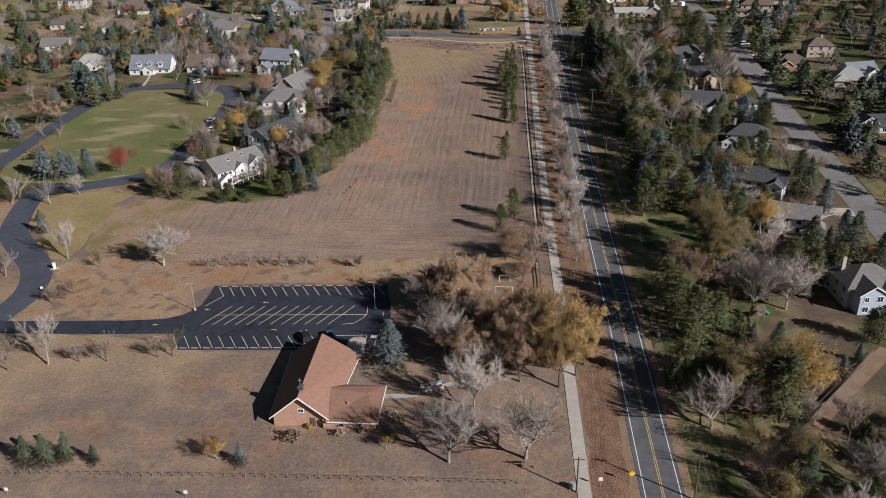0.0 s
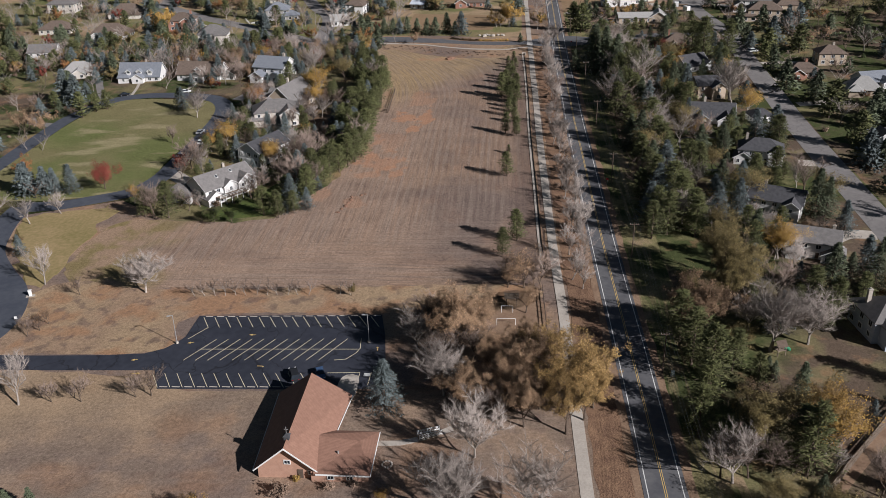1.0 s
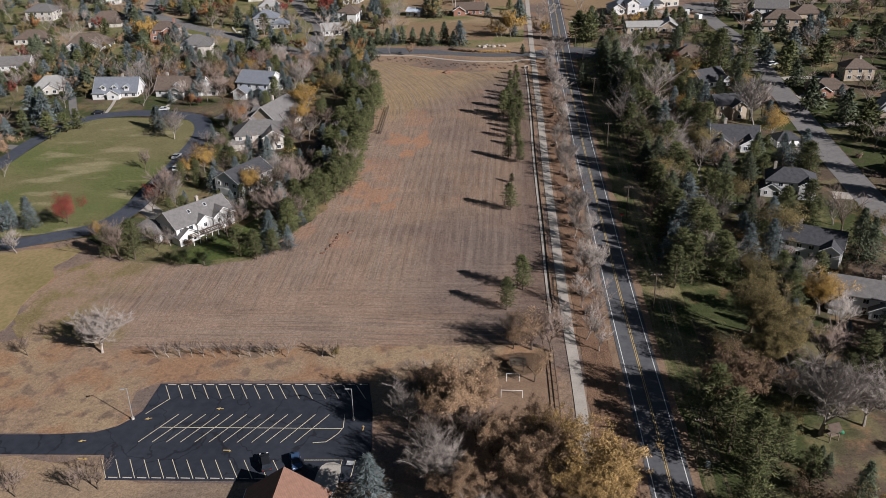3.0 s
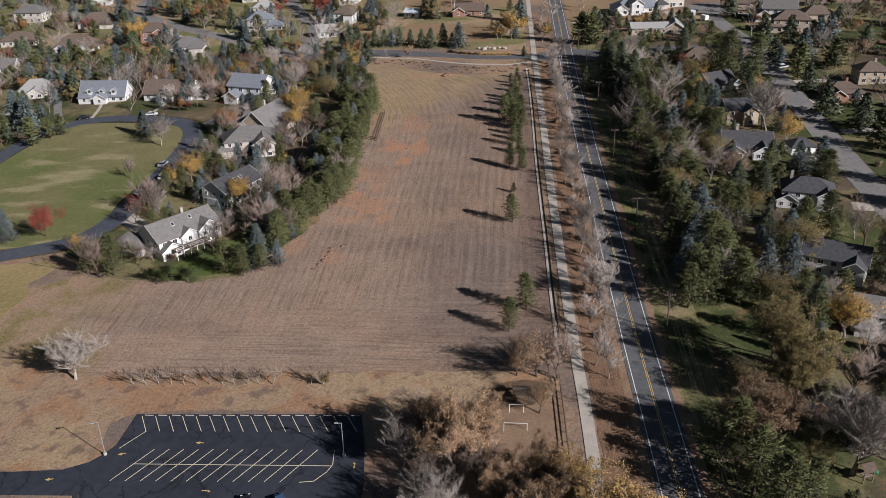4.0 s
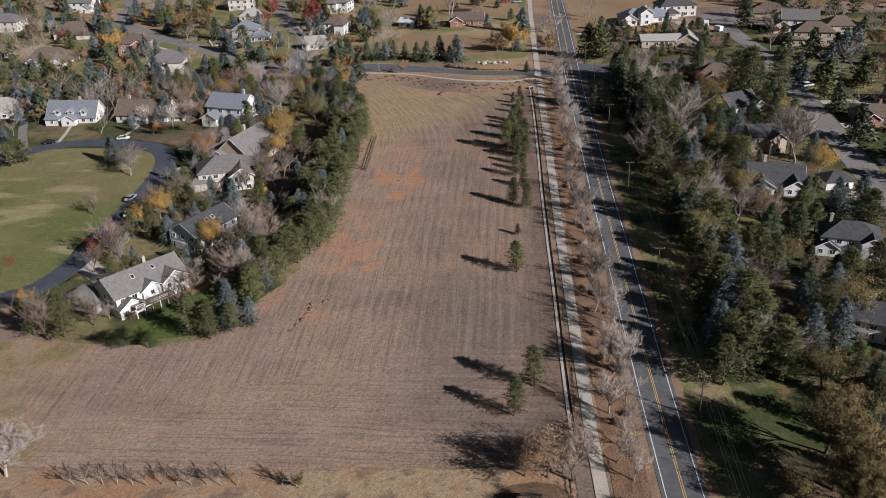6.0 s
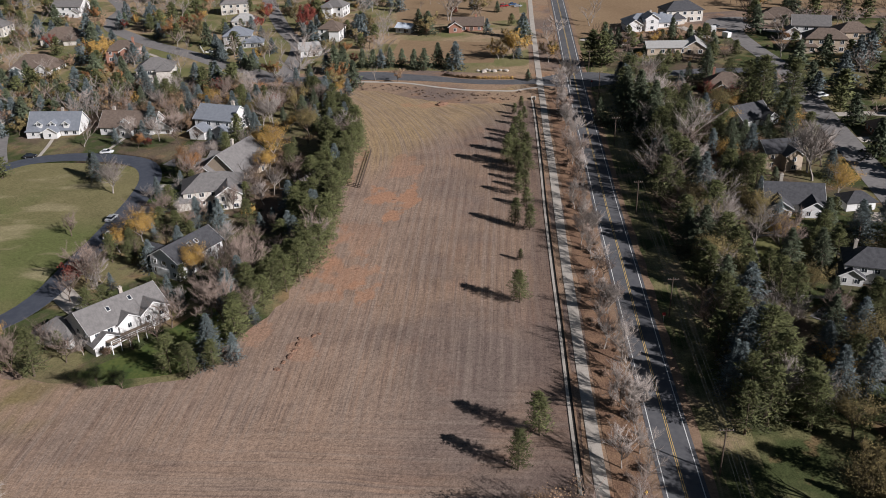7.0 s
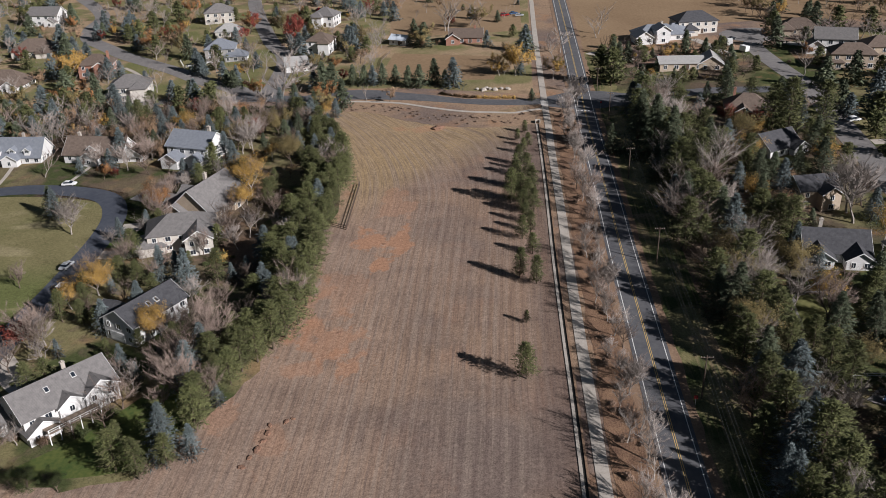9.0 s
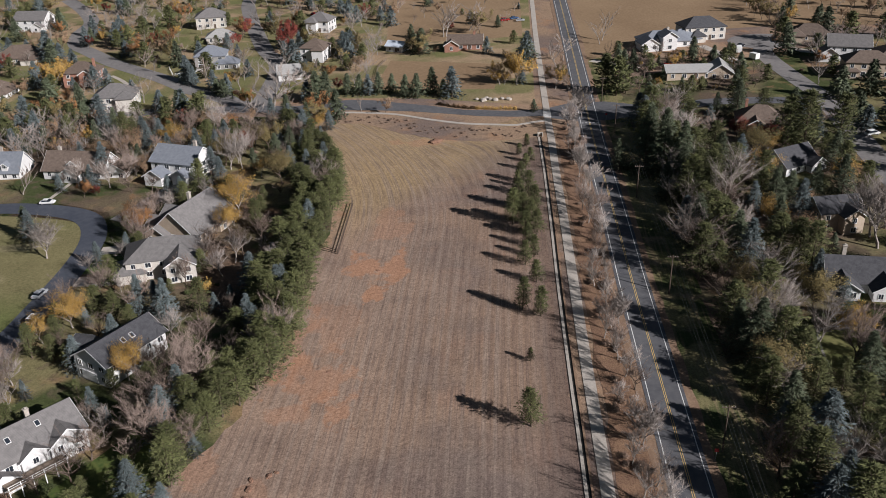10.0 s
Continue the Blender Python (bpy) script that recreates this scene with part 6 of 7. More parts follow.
# belts and gardens
TAKEN += [(o.matrix_basis.translation.x, o.matrix_basis.translation.y) for o in scene.objects if o.parent is None and o.get("category") == "tree"]
GARDEN = (("pale_garden", 9), ("bare_garden", 12), ("rust", 4), ("orange", 2), ("spruce", 6), ("fir", 5), ("pine_garden", 7), ("gold", 2), ("red", 1), ("olive", 2), ("shrub_green", 4), ("shrub_rust", 4))
HILL = tuple(("bare_hill" if k == "bare_garden" else k, c) for k, c in GARDEN)
belt_rng = random.Random(11)
for p in spline([(-73, 241), (-67, 245), (-63, 256), (-60.5, 268), (-56.5, 279), (-53.5, 292), (-54, 306), (-54.5, 322), (-54, 336), (-54, 352), (-55, 366), (-60, 386), (-68, 404), (-77, 421)], 3.2):
    for k in range(1 if p.y < 262 else 3 if p.y < 372 else 2):
        x, y = p.x + belt_rng.uniform(-1.6, 2.2) - 3.6 * k, p.y + belt_rng.uniform(-1.5, 1.5)
        if any((x - a) ** 2 + (y - b) ** 2 < 6 for a, b in TAKEN):
            continue
        plant(belt_rng.choice(("pine",) * 18 + ("spruce",) * 2 + ("bare_brown",) + ("bare",)), x, y, belt_rng.uniform(7.5, 12.5), 1.1, "pine belt beside the field")
        TAKEN.append((x, y))
scatter(21, 130, (-150, -66), (376, 443), GARDEN, (7, 12.5), "garden trees", 3.4, 8.0)
scatter(22, 190, (-260, -150), (402, 446), GARDEN, (7, 12), "garden trees", 3.6, 8.0)
scatter(23, 90, (-110, -62), (250, 372), (("bare_brown", 5), ("bare", 3), ("pine", 3), ("spruce", 2), ("shrub_green", 2)), (5, 10), "garden trees", 3.0, 6.0)
scatter(24, 75, (-262, -184), (300, 400), GARDEN, (5, 9), "garden trees")
scatter(25, 400, (-350, -112), (458, 680), HILL, (6.5, 12), "garden trees on the rise", 3.6, 8.5)
scatter(26, 100, (-118, -62), (462, 660), HILL, (6, 11), "garden trees on the rise", 4.0, 8.0)
scatter(27, 34, (-58, 4), (514, 660), HILL, (3, 8), "garden trees on the rise", 5.0, 8.0)
scatter(31, 78, (37.5, 50), (222, 432), (("pine", 13), ("fir", 4), ("spruce", 3), ("bare", 4), ("olive", 1), ("bare_brown", 2)), (10, 14.5), "trees across the road", 3.8, 8.0, 1.15)
scatter(37, 12, (42, 56), (112, 190), (("pine", 5), ("fir", 2), ("olive", 3), ("bare_brown", 3)), (8, 12), "trees across the road", 5.0, 8.0)
scatter(32, 128, (53, 95), (176, 440), (("pine", 11), ("fir", 5), ("spruce", 4), ("bare", 3), ("bare_brown", 4), ("olive", 1), ("gold", 1), ("rust", 1), ("shrub_green", 3)), (8, 13), "garden trees across the road", 4.4, 8.0, 1.12)
scatter(33, 290, (106, 210), (200, 530), (("pine_garden", 8), ("fir", 4), ("spruce", 2), ("pale_garden", 4), ("bare_garden", 7), ("rust", 3), ("orange", 2), ("shrub_rust", 2), ("shrub_green", 2)), (7.5, 13), "garden trees across the street", 4.0, 9.0, 1.1)
scatter(34, 80, (34, 95), (440, 505), (("pine_garden", 3), ("bare_garden", 3), ("fir", 2), ("shrub_green", 2), ("gold", 1)), (4, 9), "trees beyond the junction", 4.0, 10.0)
scatter(36, 150, (112, 250), (532, 650), (("olive", 4), ("gold", 2), ("bare_garden", 4), ("pale_garden", 3), ("fir", 2), ("rust", 2)), (6, 12), "trees beyond the houses", 4.0, 9.0)
for kind, tx, ty, th in (("big_bare", 20.5, 430, 11), ("big_bare", 18.5, 501, 11), ("olive", 16.0, 476, 6.5), ("fir", 3.2, 506, 11), ("bare", 17.6, 447, 8), ("bare", 18.0, 462, 7), ("bare_brown", 17.4, 486, 6), ("bare", 36, 525, 10)):
    plant(kind, tx, ty, th, 1.1, group="trees by the junction")
scatter(35, 28, (44, 84), (70, 135), (("olive", 2), ("bare_brown", 3), ("pine", 3), ("bare", 2)), (6, 11), "trees across the road", 4.0, 8.0)
for kind, tx, ty, th in (("bare", -93, 250, 6), ("bare_brown", -86, 251, 6), ("bare", -100, 253, 7), ("shrub_rust", -90, 250, 1.4), ("shrub_rust", -96, 249.5, 1.2), ("shrub_green", -83, 250, 1.5), ("bare_brown", -80, 256, 6), ("shrub_rust", -78, 252, 1.2), ("pine", -76, 249, 5), ("bare", -79, 264, 7)):
    plant(kind, tx, ty, th, group="garden trees")
# the row of bare trees between footpath and road
row_rng = random.Random(3)
y = 196.0
while y < 424:
    plant("bare" if row_rng.random() < 0.8 else "bare_brown", 17.5 + row_rng.uniform(-2.2, 2.2) - 0.008 * (y - 200), y, row_rng.uniform(5.5, 9.5), row_rng.uniform(0.75, 1.05), "bare trees along the footpath")
    y += row_rng.uniform(2.8, 5.6)
for x, y, h in ((1.5, 318, 6), (-0.5, 342, 7), (2.2, 356, 8), (-2.2, 358, 9), (0.8, 366, 8), (-1.2, 376, 6.5), (1.8, 391, 5), (2.4, 342, 7.5), (1.0, 404, 4.5)):
    plant("pine", x, y, h, 1.15, "pines along the field")
plant("big_bare", 18.4, 226, 10.5, 1.0, "bare trees along the footpath")
plant("big_bare", 18.0, 262, 9.0, 0.9, "bare trees along the footpath")
plant("big_bare", 18.2, 300, 9.0, 0.9, "bare trees along the footpath")
# dry brush along the verge and on the bank above the field
brush_rng = random.Random(8)
for k in range(60):
    y = brush_rng.uniform(206, 424)
    plant("shrub_rust", 17.2 - 0.006 * (y - 200) + brush_rng.uniform(-2.4, 2.2), y, brush_rng.uniform(0.5, 1.3), 1.2, "dry brush on the verge")
for p in spline([(1, 419), (-14, 417), (-31, 422), (-43, 429), (-58, 436), (-74, 438)], 0.9):
    plant("shrub_rust", p.x, p.y + brush_rng.uniform(-5.0, 5.0), brush_rng.uniform(0.25, 0.55), 1.6, "dry brush on the bank")
# the row of young trees below the field
for k in range(16):
    x = -78.0 + 2.62 * k
    if k < 12 or k > 13:
        plant("sapling", x, 194.4, 4.6 + 0.5 * math.sin(3.1 * k), 0.9, "row of young trees")
plant("olive", -38.4, 193.9, 3.6, 1.0, "row of young trees")


# ---- concrete ditch between field and footpath: two rims on the land ----
def rail_run(name, line, w, z0, z1, material, parent):
    a, b = offset_line(line, -w / 2), offset_line(line, w / 2)
    vs, fs = [], []
    for p, q in zip(a, b):
        vs += [(p.x, p.y, gz(p.x, p.y) + z0), (p.x, p.y, gz(p.x, p.y) + z1), (q.x, q.y, gz(q.x, q.y) + z1), (q.x, q.y, gz(q.x, q.y) + z0)]
    for i in range(len(a) - 1):
        k = 4 * i
        for j in range(4):
            jj = (j + 1) % 4
            fs.append((k + j, k + 4 + j, k + 4 + jj, k + jj))
    fs += [(0, 1, 2, 3), tuple(len(vs) - j for j in (1, 2, 3, 4))]
    return part(name, mesh_of(name, vs, fs, material), parent)


ditch = new("irrigation_ditch")
rail_run("rim", WALL_LINE, 0.58, -0.2, 0.16, CONCRETE, ditch)
rail_run("bank", offset_line(WALL_LINE, 1.0), 0.4, -0.2, 0.22, DIRT, ditch)
# near-black bed: the shadow inside the ditch is coloured in with the wet mud
rail_run("bed", offset_line(WALL_LINE, 0.55), 0.5, -0.2, 0.06, mat("shade_dark_wet_mud", (0.018, 0.018, 0.016), (0.04, 0.036, 0.03), 0.6, 0.5), ditch)
bm = bmesh.new()
for sx0, sx1, sy0, sy1 in ((-0.9, -0.6, -1, 1), (0.6, 0.9, -1, 1), (-0.6, 0.6, 0.7, 1)):
    add_box(bm, sx0, sx1, sy0, sy1, -0.3, 0.9)
part("headbox", from_bm("headbox", bm, CONCRETE), ditch, "pale concrete headbox", pose(5.7, 413.5, gz(5.7, 413.5)))
tagged(ditch, "pale concrete irrigation ditch beside the footpath", "ditch")


# ---- fences ----
def rail_fence(points, spacing, height, material, label, rails=2, group="", post=0.14, board=(0.05, 0.13)):
    """Posts and rails along a line of points."""
    ob = new("rail_fence")
    x0, y0 = points[0]
    ob.matrix_basis = pose(x0, y0, gz(x0, y0))
    base = gz(x0, y0)
    pm = box_mesh("post", (post, post, height + 0.5), material, 0.02, -0.4)
    line = []
    for (ax, ay), (bx, by) in zip(points, points[1:]):
        k = max(1, round(math.hypot(bx - ax, by - ay) / spacing))
        line += [(ax + (bx - ax) * i / k, ay + (by - ay) * i / k) for i in range(k)]
    line.append(points[-1])
    for x, y in line:
        part("post", pm, ob, at=pose(x - x0, y - y0, gz(x, y) - base, 0, 0, 7))
    for (ax, ay), (bx, by) in zip(line, line[1:]):
        for r in range(rails):
            z = height * (0.9 - 0.42 * r)
            a, b = Vector((ax - x0, ay - y0, gz(ax, ay) - base + z)), Vector((bx - x0, by - y0, gz(bx, by) - base + z))
            n = Vector((-(b - a).y, (b - a).x, 0)).normalized() * board[0]
            h = Vector((0, 0, board[1] / 2))
            vs = [a - n - h, a + n - h, a + n + h, a - n + h, b - n - h, b + n - h, b + n + h, b - n + h]
            part("rail", mesh_of("rail", vs, ((0, 1, 2, 3), (7, 6, 5, 4), (0, 4, 5, 1), (1, 5, 6, 2), (2, 6, 7, 3), (3, 7, 4, 0)), material), ob)
    tagged(ob, label, "fence", group)
    return ob


rail_fence([(-125, 116.4), (-92, 116.3), (-44, 116.2), (2.6, 115.3)], 1.95, 1.1, WOOD, "weathered split-rail fence across the dry meadow")
rail_fence([(8.0, 196), (8.3, 185), (8.6, 172)], 2.4, 1.2, WOOD_DARK, "dark split-rail fence beside the footpath")
rail_fence([(-48.8, 363.5), (-47.9, 333.6), (-54.2, 337.2), (-60, 338)], 2.6, 1.3, WOOD_DARK, "dark rail fence at the field's corner", 3)
rail_fence([(60.0, 266.8), (67.5, 266.4)], 2.5, 1.1, TRIM, "white rail fence in a garden")
rail_fence([(48.4, 235.4), (59.8, 235.2)], 2.5, 1.1, WOOD, "grey rail fence in a garden")
rail_fence([(51.2, 125.6), (58, 134), (66, 143), (75.4, 154.1)], 2.5, 1.2, WOOD, "weathered rail fence along a garden path", 3)
rail_fence([(54, 128.5), (62, 138), (72, 149)], 2.5, 1.2, WOOD, "weathered rail fence along a garden path", 3)
rail_fence([(-136, 508), (-150, 500), (-156, 512)], 2.5, 1.2, TRIM, "white rail fence round a garden on the rise")
rail_fence([(-58, 470), (-60, 500), (-58, 512)], 2.5, 1.2, WOOD, "rail fence along a dry paddock")
ribbon("garden_path", spline([(48, 122), (53, 127), (61, 136), (70, 146), (79, 156)], 3), 3.0, DIRT, 0.06, label="gravel path between rail fences")


# ---- poles and wires ----
def utility_pole(x, y, h, lean=0.0):
    ob = new("utility_pole")
    part("pole", mesh_of("pole", *tube_arrays([(0, 0, -0.5), (0, 0, h)], [0.17, 0.11], 8), WOOD_DARK), ob)
    part("crossarm", box_mesh("crossarm", (2.3, 0.12, 0.14), WOOD_DARK, 0.01, h - 0.55), ob)
    ins = mesh_of("insulator", *tube_arrays([(0, 0, 0), (0, 0, 0.22)], [0.06, 0.04], 6), CONCRETE)
    for u in (-1.05, -0.5, 0.5, 1.05):
        part("insulator", ins, ob, at=pose(u, 0, h - 0.41))
    ob.matrix_basis = pose(x, y, gz(x, y), lean, 0, 2)
    return tagged(ob, "tall dark wooden utility pole with a crossarm", "utility pole", "poles along the road")


POLE_Y = (62, 112, 162, 212, 260.5, 312, 363, 414)
POLES = [(31.8 - 0.006 * (y - 112) if y != 162 else 31.3, y) for y in POLE_Y]
for px, py in POLES:
    utility_pole(px, py, 9.6)
utility_pole(28.9, 446, 9.0)
utility_pole(12.5, 113.4, 7.5)
WIRE = mat("dull_wire", (0.05, 0.05, 0.052), (0.08, 0.08, 0.08), 1.0, 0.6)
for u in (-1.05, -0.5, 0.5, 1.05):
    pts = []
    for (ax, ay), (bx, by) in zip(POLES, POLES[1:]):
        for k in range(8):
            f = k / 8
            x, y = ax + (bx - ax) * f + u, ay + (by - ay) * f
            pts.append((x, y, gz(x, y) + 9.42 - 0.9 * 4 * f * (1 - f)))
    tagged(part("power_line", mesh_of("power_line", *tube_arrays(pts, [0.014] * len(pts), 4), WIRE)), "thin sagging power line beside the road", "power line", "power lines along the road")


def lamp_post(x, y, h, turn):
    ob = new("lamp_post")
    part("pole", mesh_of("pole", *tube_arrays([(0, 0, 0.4), (0, 0, h)], [0.085, 0.06], 8), METAL), ob)
    part("footing", mesh_of("footing", *tube_arrays([(0, 0, -0.3), (0, 0, 0.55)], [0.32, 0.30], 12), CONCRETE), ob, "round concrete footing")
    bm = bmesh.new()
    add_box(bm, -0.05, 0.75, -0.04, 0.04, h - 0.12, h - 0.02)
    part("arm", from_bm("arm", bm, METAL), ob)
    part("lamp_head", box_mesh("lamp_head", (0.7, 0.34, 0.16), METAL, 0.03, 0), ob, "", pose(0.9, 0, h - 0.14))
    ob.matrix_basis = pose(x, y, gz(x, y), 0, 0, turn)
    return tagged(ob, "slim grey lamp post on a concrete footing", "lamp post", "lamp posts of the parking lot")


lamp_post(-74.9, 173.3, 7.4, 200)
lamp_post(-30.9, 173.4, 7.2, 180)


# ---- cars ----
TYRE = mat("tyre_rubber", (0.018, 0.018, 0.018), (0.03, 0.03, 0.03), 4, 0.9)
LAMP = mat("lamp_glass", (0.5, 0.5, 0.5), (0.65, 0.65, 0.65), 4, 0.2)
TAIL = mat("red_lamp_glass", (0.25, 0.01, 0.01), (0.35, 0.02, 0.02), 4, 0.2)
CAR_PAINT = {}


def car(x, y, turn, colour, word, suv=False):
    """A parked car, nose along +x."""
    if word not in CAR_PAINT:
        CAR_PAINT[word] = mat(word + "_car_paint", colour, tuple(c * 1.1 for c in colour), 1.0, 0.25)
    paint = CAR_PAINT[word]
    ob = new("car")
    H = 1.68 if suv else 1.45
    L, W = (4.7, 1.85) if suv else (4.5, 1.78)
    back = -L / 2 + (0.12 if suv else 0.75)
    side = [(-L / 2, 0.35), (L / 2 - 0.05, 0.35), (L / 2, 0.62), (L / 2 - 0.25, 0.82), (L / 2 - 1.2, 0.96), (back - 0.05, 0.98), (-L / 2 + 0.02, 0.9)]
    bm = bmesh.new()
    rings = [[bm.verts.new((px, s * W / 2, pz)) for px, pz in side] for s in (-1, 1)]
    bm.faces.new(rings[0]), bm.faces.new(list(reversed(rings[1])))
    for i in range(len(side)):
        j = (i + 1) % len(side)
        bm.faces.new((rings[0][i], rings[1][i], rings[1][j], rings[0][j]))
    bmesh.ops.recalc_face_normals(bm, faces=bm.faces[:])
    bmesh.ops.bevel(bm, geom=bm.edges[:], offset=0.06, segments=2, affect="EDGES")
    part("body", from_bm("body", bm, paint), ob)
    lo = [(back, 0.95), (L / 2 - 1.15, 0.95)]
    hi = [(back + 0.35, H - 0.06), (L / 2 - 1.95, H - 0.06)]
    bm = bmesh.new()
    q = [bm.verts.new(c) for c in ((lo[0][0], -W / 2 + 0.05, lo[0][1]), (lo[1][0], -W / 2 + 0.05, lo[1][1]), (lo[1][0], W / 2 - 0.05, lo[1][1]), (lo[0][0], W / 2 - 0.05, lo[0][1]),
                                   (hi[0][0], -W / 2 + 0.22, hi[0][1]), (hi[1][0], -W / 2 + 0.22, hi[1][1]), (hi[1][0], W / 2 - 0.22, hi[1][1]), (hi[0][0], W / 2 - 0.22, hi[0][1]))]
    for f in ((3, 2, 1, 0), (4, 5, 6, 7), (0, 1, 5, 4), (1, 2, 6, 5), (2, 3, 7, 6), (3, 0, 4, 7)):
        bm.faces.new([q[i] for i in f])
    part("window_band", from_bm("window_band", bm, GLASS), ob, "dark glass cabin windows")
    bm = bmesh.new()
    add_box(bm, hi[0][0] - 0.03, hi[1][0] + 0.03, -W / 2 + 0.2, W / 2 - 0.2, H - 0.08, H)
    bmesh.ops.bevel(bm, geom=bm.edges[:], offset=0.03, segments=1, affect="EDGES")
    part("roof", from_bm("roof", bm, paint), ob)
    for sx in (-1, 1):
        for sy in (-1, 1):
            wheel = part("wheel", mesh_of("wheel", *tube_arrays([(0, -0.1, 0), (0, 0.1, 0)], [0.33, 0.33], 14), TYRE), ob, at=pose(sx * L * 0.31, sy * (W / 2 - 0.08), 0.33))
            part("rim", mesh_of("rim", *tube_arrays([(0, 0.0, 0), (0, 0.13 * sy, 0)], [0.2, 0.19], 10), METAL), wheel)
            part("headlight" if sx > 0 else "tail_light", box_mesh("light", (0.08, 0.36, 0.14), LAMP if sx > 0 else TAIL, 0.02), ob, at=pose(sx * (L / 2 - 0.05), sy * (W / 2 - 0.28), 0.66))
    ob.matrix_basis = pose(x, y, gz(x, y) + 0.09, 2.0, -2.0, turn)
    return tagged(ob, f"{word} {'sport utility vehicle' if suv else 'saloon car'} parked on the asphalt", "car", "parked cars")


WHITE, SILVER, BLACK, BLUE, RED = (0.65, 0.65, 0.64), (0.38, 0.39, 0.40), (0.02, 0.021, 0.024), (0.05, 0.09, 0.17), (0.32, 0.02, 0.02)
car(-117.3, 315.5, 82, SILVER, "silver")
car(-113.0, 304.5, 84, WHITE, "white", True)
car(-142.0, 369.2, 3, WHITE, "white")
car(-168.8, 367.2, 10, BLACK, "black")
car(-44.9, 160.6, 112, BLACK, "black", True)
car(-39.3, 160.9, 290, BLUE, "blue")
car(108.0, 405.0, 20, WHITE, "white", True)
car(64.6, 258.5, 150, BLUE, "blue")
car(93.4, 512, 40, BLACK, "black")
car(60.2, 489, 10, RED, "red")
car(-110, 610, 60, RED, "red")
car(1.5, 575, 0, SILVER, "silver")
car(-1.5, 580, 20, BLUE, "blue")
car(-6, 577, 10, RED, "red", True)


def trailer(x, y, turn, length):
    ob = new("cargo_trailer")
    part("body", box_mesh("body", (length, 2.2, 2.2), TRIM, 0.06, 0.5), ob)
    for s in (-1, 1):
        part("wheel", mesh_of("wheel", *tube_arrays([(0, -0.1, 0), (0, 0.1, 0)], [0.34, 0.34], 12), TYRE), ob, at=pose(0, s * 1.15, 0.34))
    bm = bmesh.new()
    add_box(bm, length / 2, length / 2 + 1.1, -0.06, 0.06, 0.5, 0.6)
    part("tow_bar", from_bm("tow_bar", bm, METAL), ob)
    ob.matrix_basis = pose(x, y, gz(x, y) + 0.07, 0, 0, turn)
    tagged(ob, "white box trailer parked on the turning circle", "trailer", "parked trailers")


trailer(90.5, 503, 80, 4.6)
trailer(94, 492, 120, 3.6)


# ---- signs, boxes and furniture by the road ----
def sign(x, y, h, shape, material, label, turn=0, back=None):
    ob = new("road_sign")
    part("post", mesh_of("post", *tube_arrays([(0, 0, -0.3), (0, 0, h)], [0.035, 0.035], 6), METAL), ob)
    bm = bmesh.new()
    if shape == "diamond":
        add_box(bm, -0.42, 0.42, -0.06, -0.035, -0.42, 0.42, pose(0, 0, h, 0, 45, 0))
    elif shape == "stop":
        ring = [[bm.verts.new((0.4 * math.cos(math.pi * (k + 0.5) / 4), yy, h + 0.4 * math.sin(math.pi * (k + 0.5) / 4))) for k in range(8)] for yy in (-0.06, -0.035)]
        bm.faces.new(ring[0]), bm.faces.new(list(reversed(ring[1])))
        for k in range(8):
            bm.faces.new((ring[0][k], ring[1][k], ring[1][(k + 1) % 8], ring[0][(k + 1) % 8]))
    else:
        add_box(bm, -0.35, 0.35, -0.06, -0.035, h - 0.6, h + 0.1)
    part("plate", from_bm("plate", bm, material), ob)
    ob.matrix_basis = pose(x, y, gz(x, y), 0, 0, turn)
    return tagged(ob, label, "sign", "signs along the road")


YELLOW_SIGN = mat("yellow_sign_face", (0.72, 0.45, 0.02), (0.80, 0.52, 0.04), 2, 0.5)
RED_SIGN = mat("red_sign_face", (0.28, 0.03, 0.03), (0.36, 0.05, 0.05), 2, 0.5)
sign(21.9, 115.7, 2.2, "diamond", YELLOW_SIGN, "yellow diamond warning sign on a thin post")
sign(16.6, 114.8, 2.0, "plate", TRIM, "white sign plate on a thin post")
sign(-87.8, 111.0, 1.6, "plate", TRIM, "white sign plate on a thin post in the meadow")
sign(-55.0, 111.0, 1.5, "plate", TRIM, "white sign plate on a thin post in the meadow")
sign(29.4, 258.6, 2.2, "plate", RED_SIGN, "red sign plate beside the utility pole")
sign(28.4, 426.0, 2.3, "stop", RED_SIGN, "red octagonal stop sign at the junction")
sign(18.2, 428.0, 2.3, "plate", TRIM, "white sign plate at the junction")
GREEN_BOX = mat("green_grey_enamel", (0.22, 0.27, 0.27), (0.30, 0.36, 0.36), 2, 0.5)


def cabinet_box(x, y, size, turn):
    ob = new("utility_box")
    part("plinth", box_mesh("plinth", (size[0] + 0.2, size[1] + 0.2, 0.25), CONCRETE, 0.02, -0.1), ob)
    part("cabinet", box_mesh("cabinet", size, GREEN_BOX, 0.04, 0.15), ob)
    ob.matrix_basis = pose(x, y, gz(x, y), 0, 0, turn)
    tagged(ob, "grey-green utility box on a concrete plinth", "utility box")


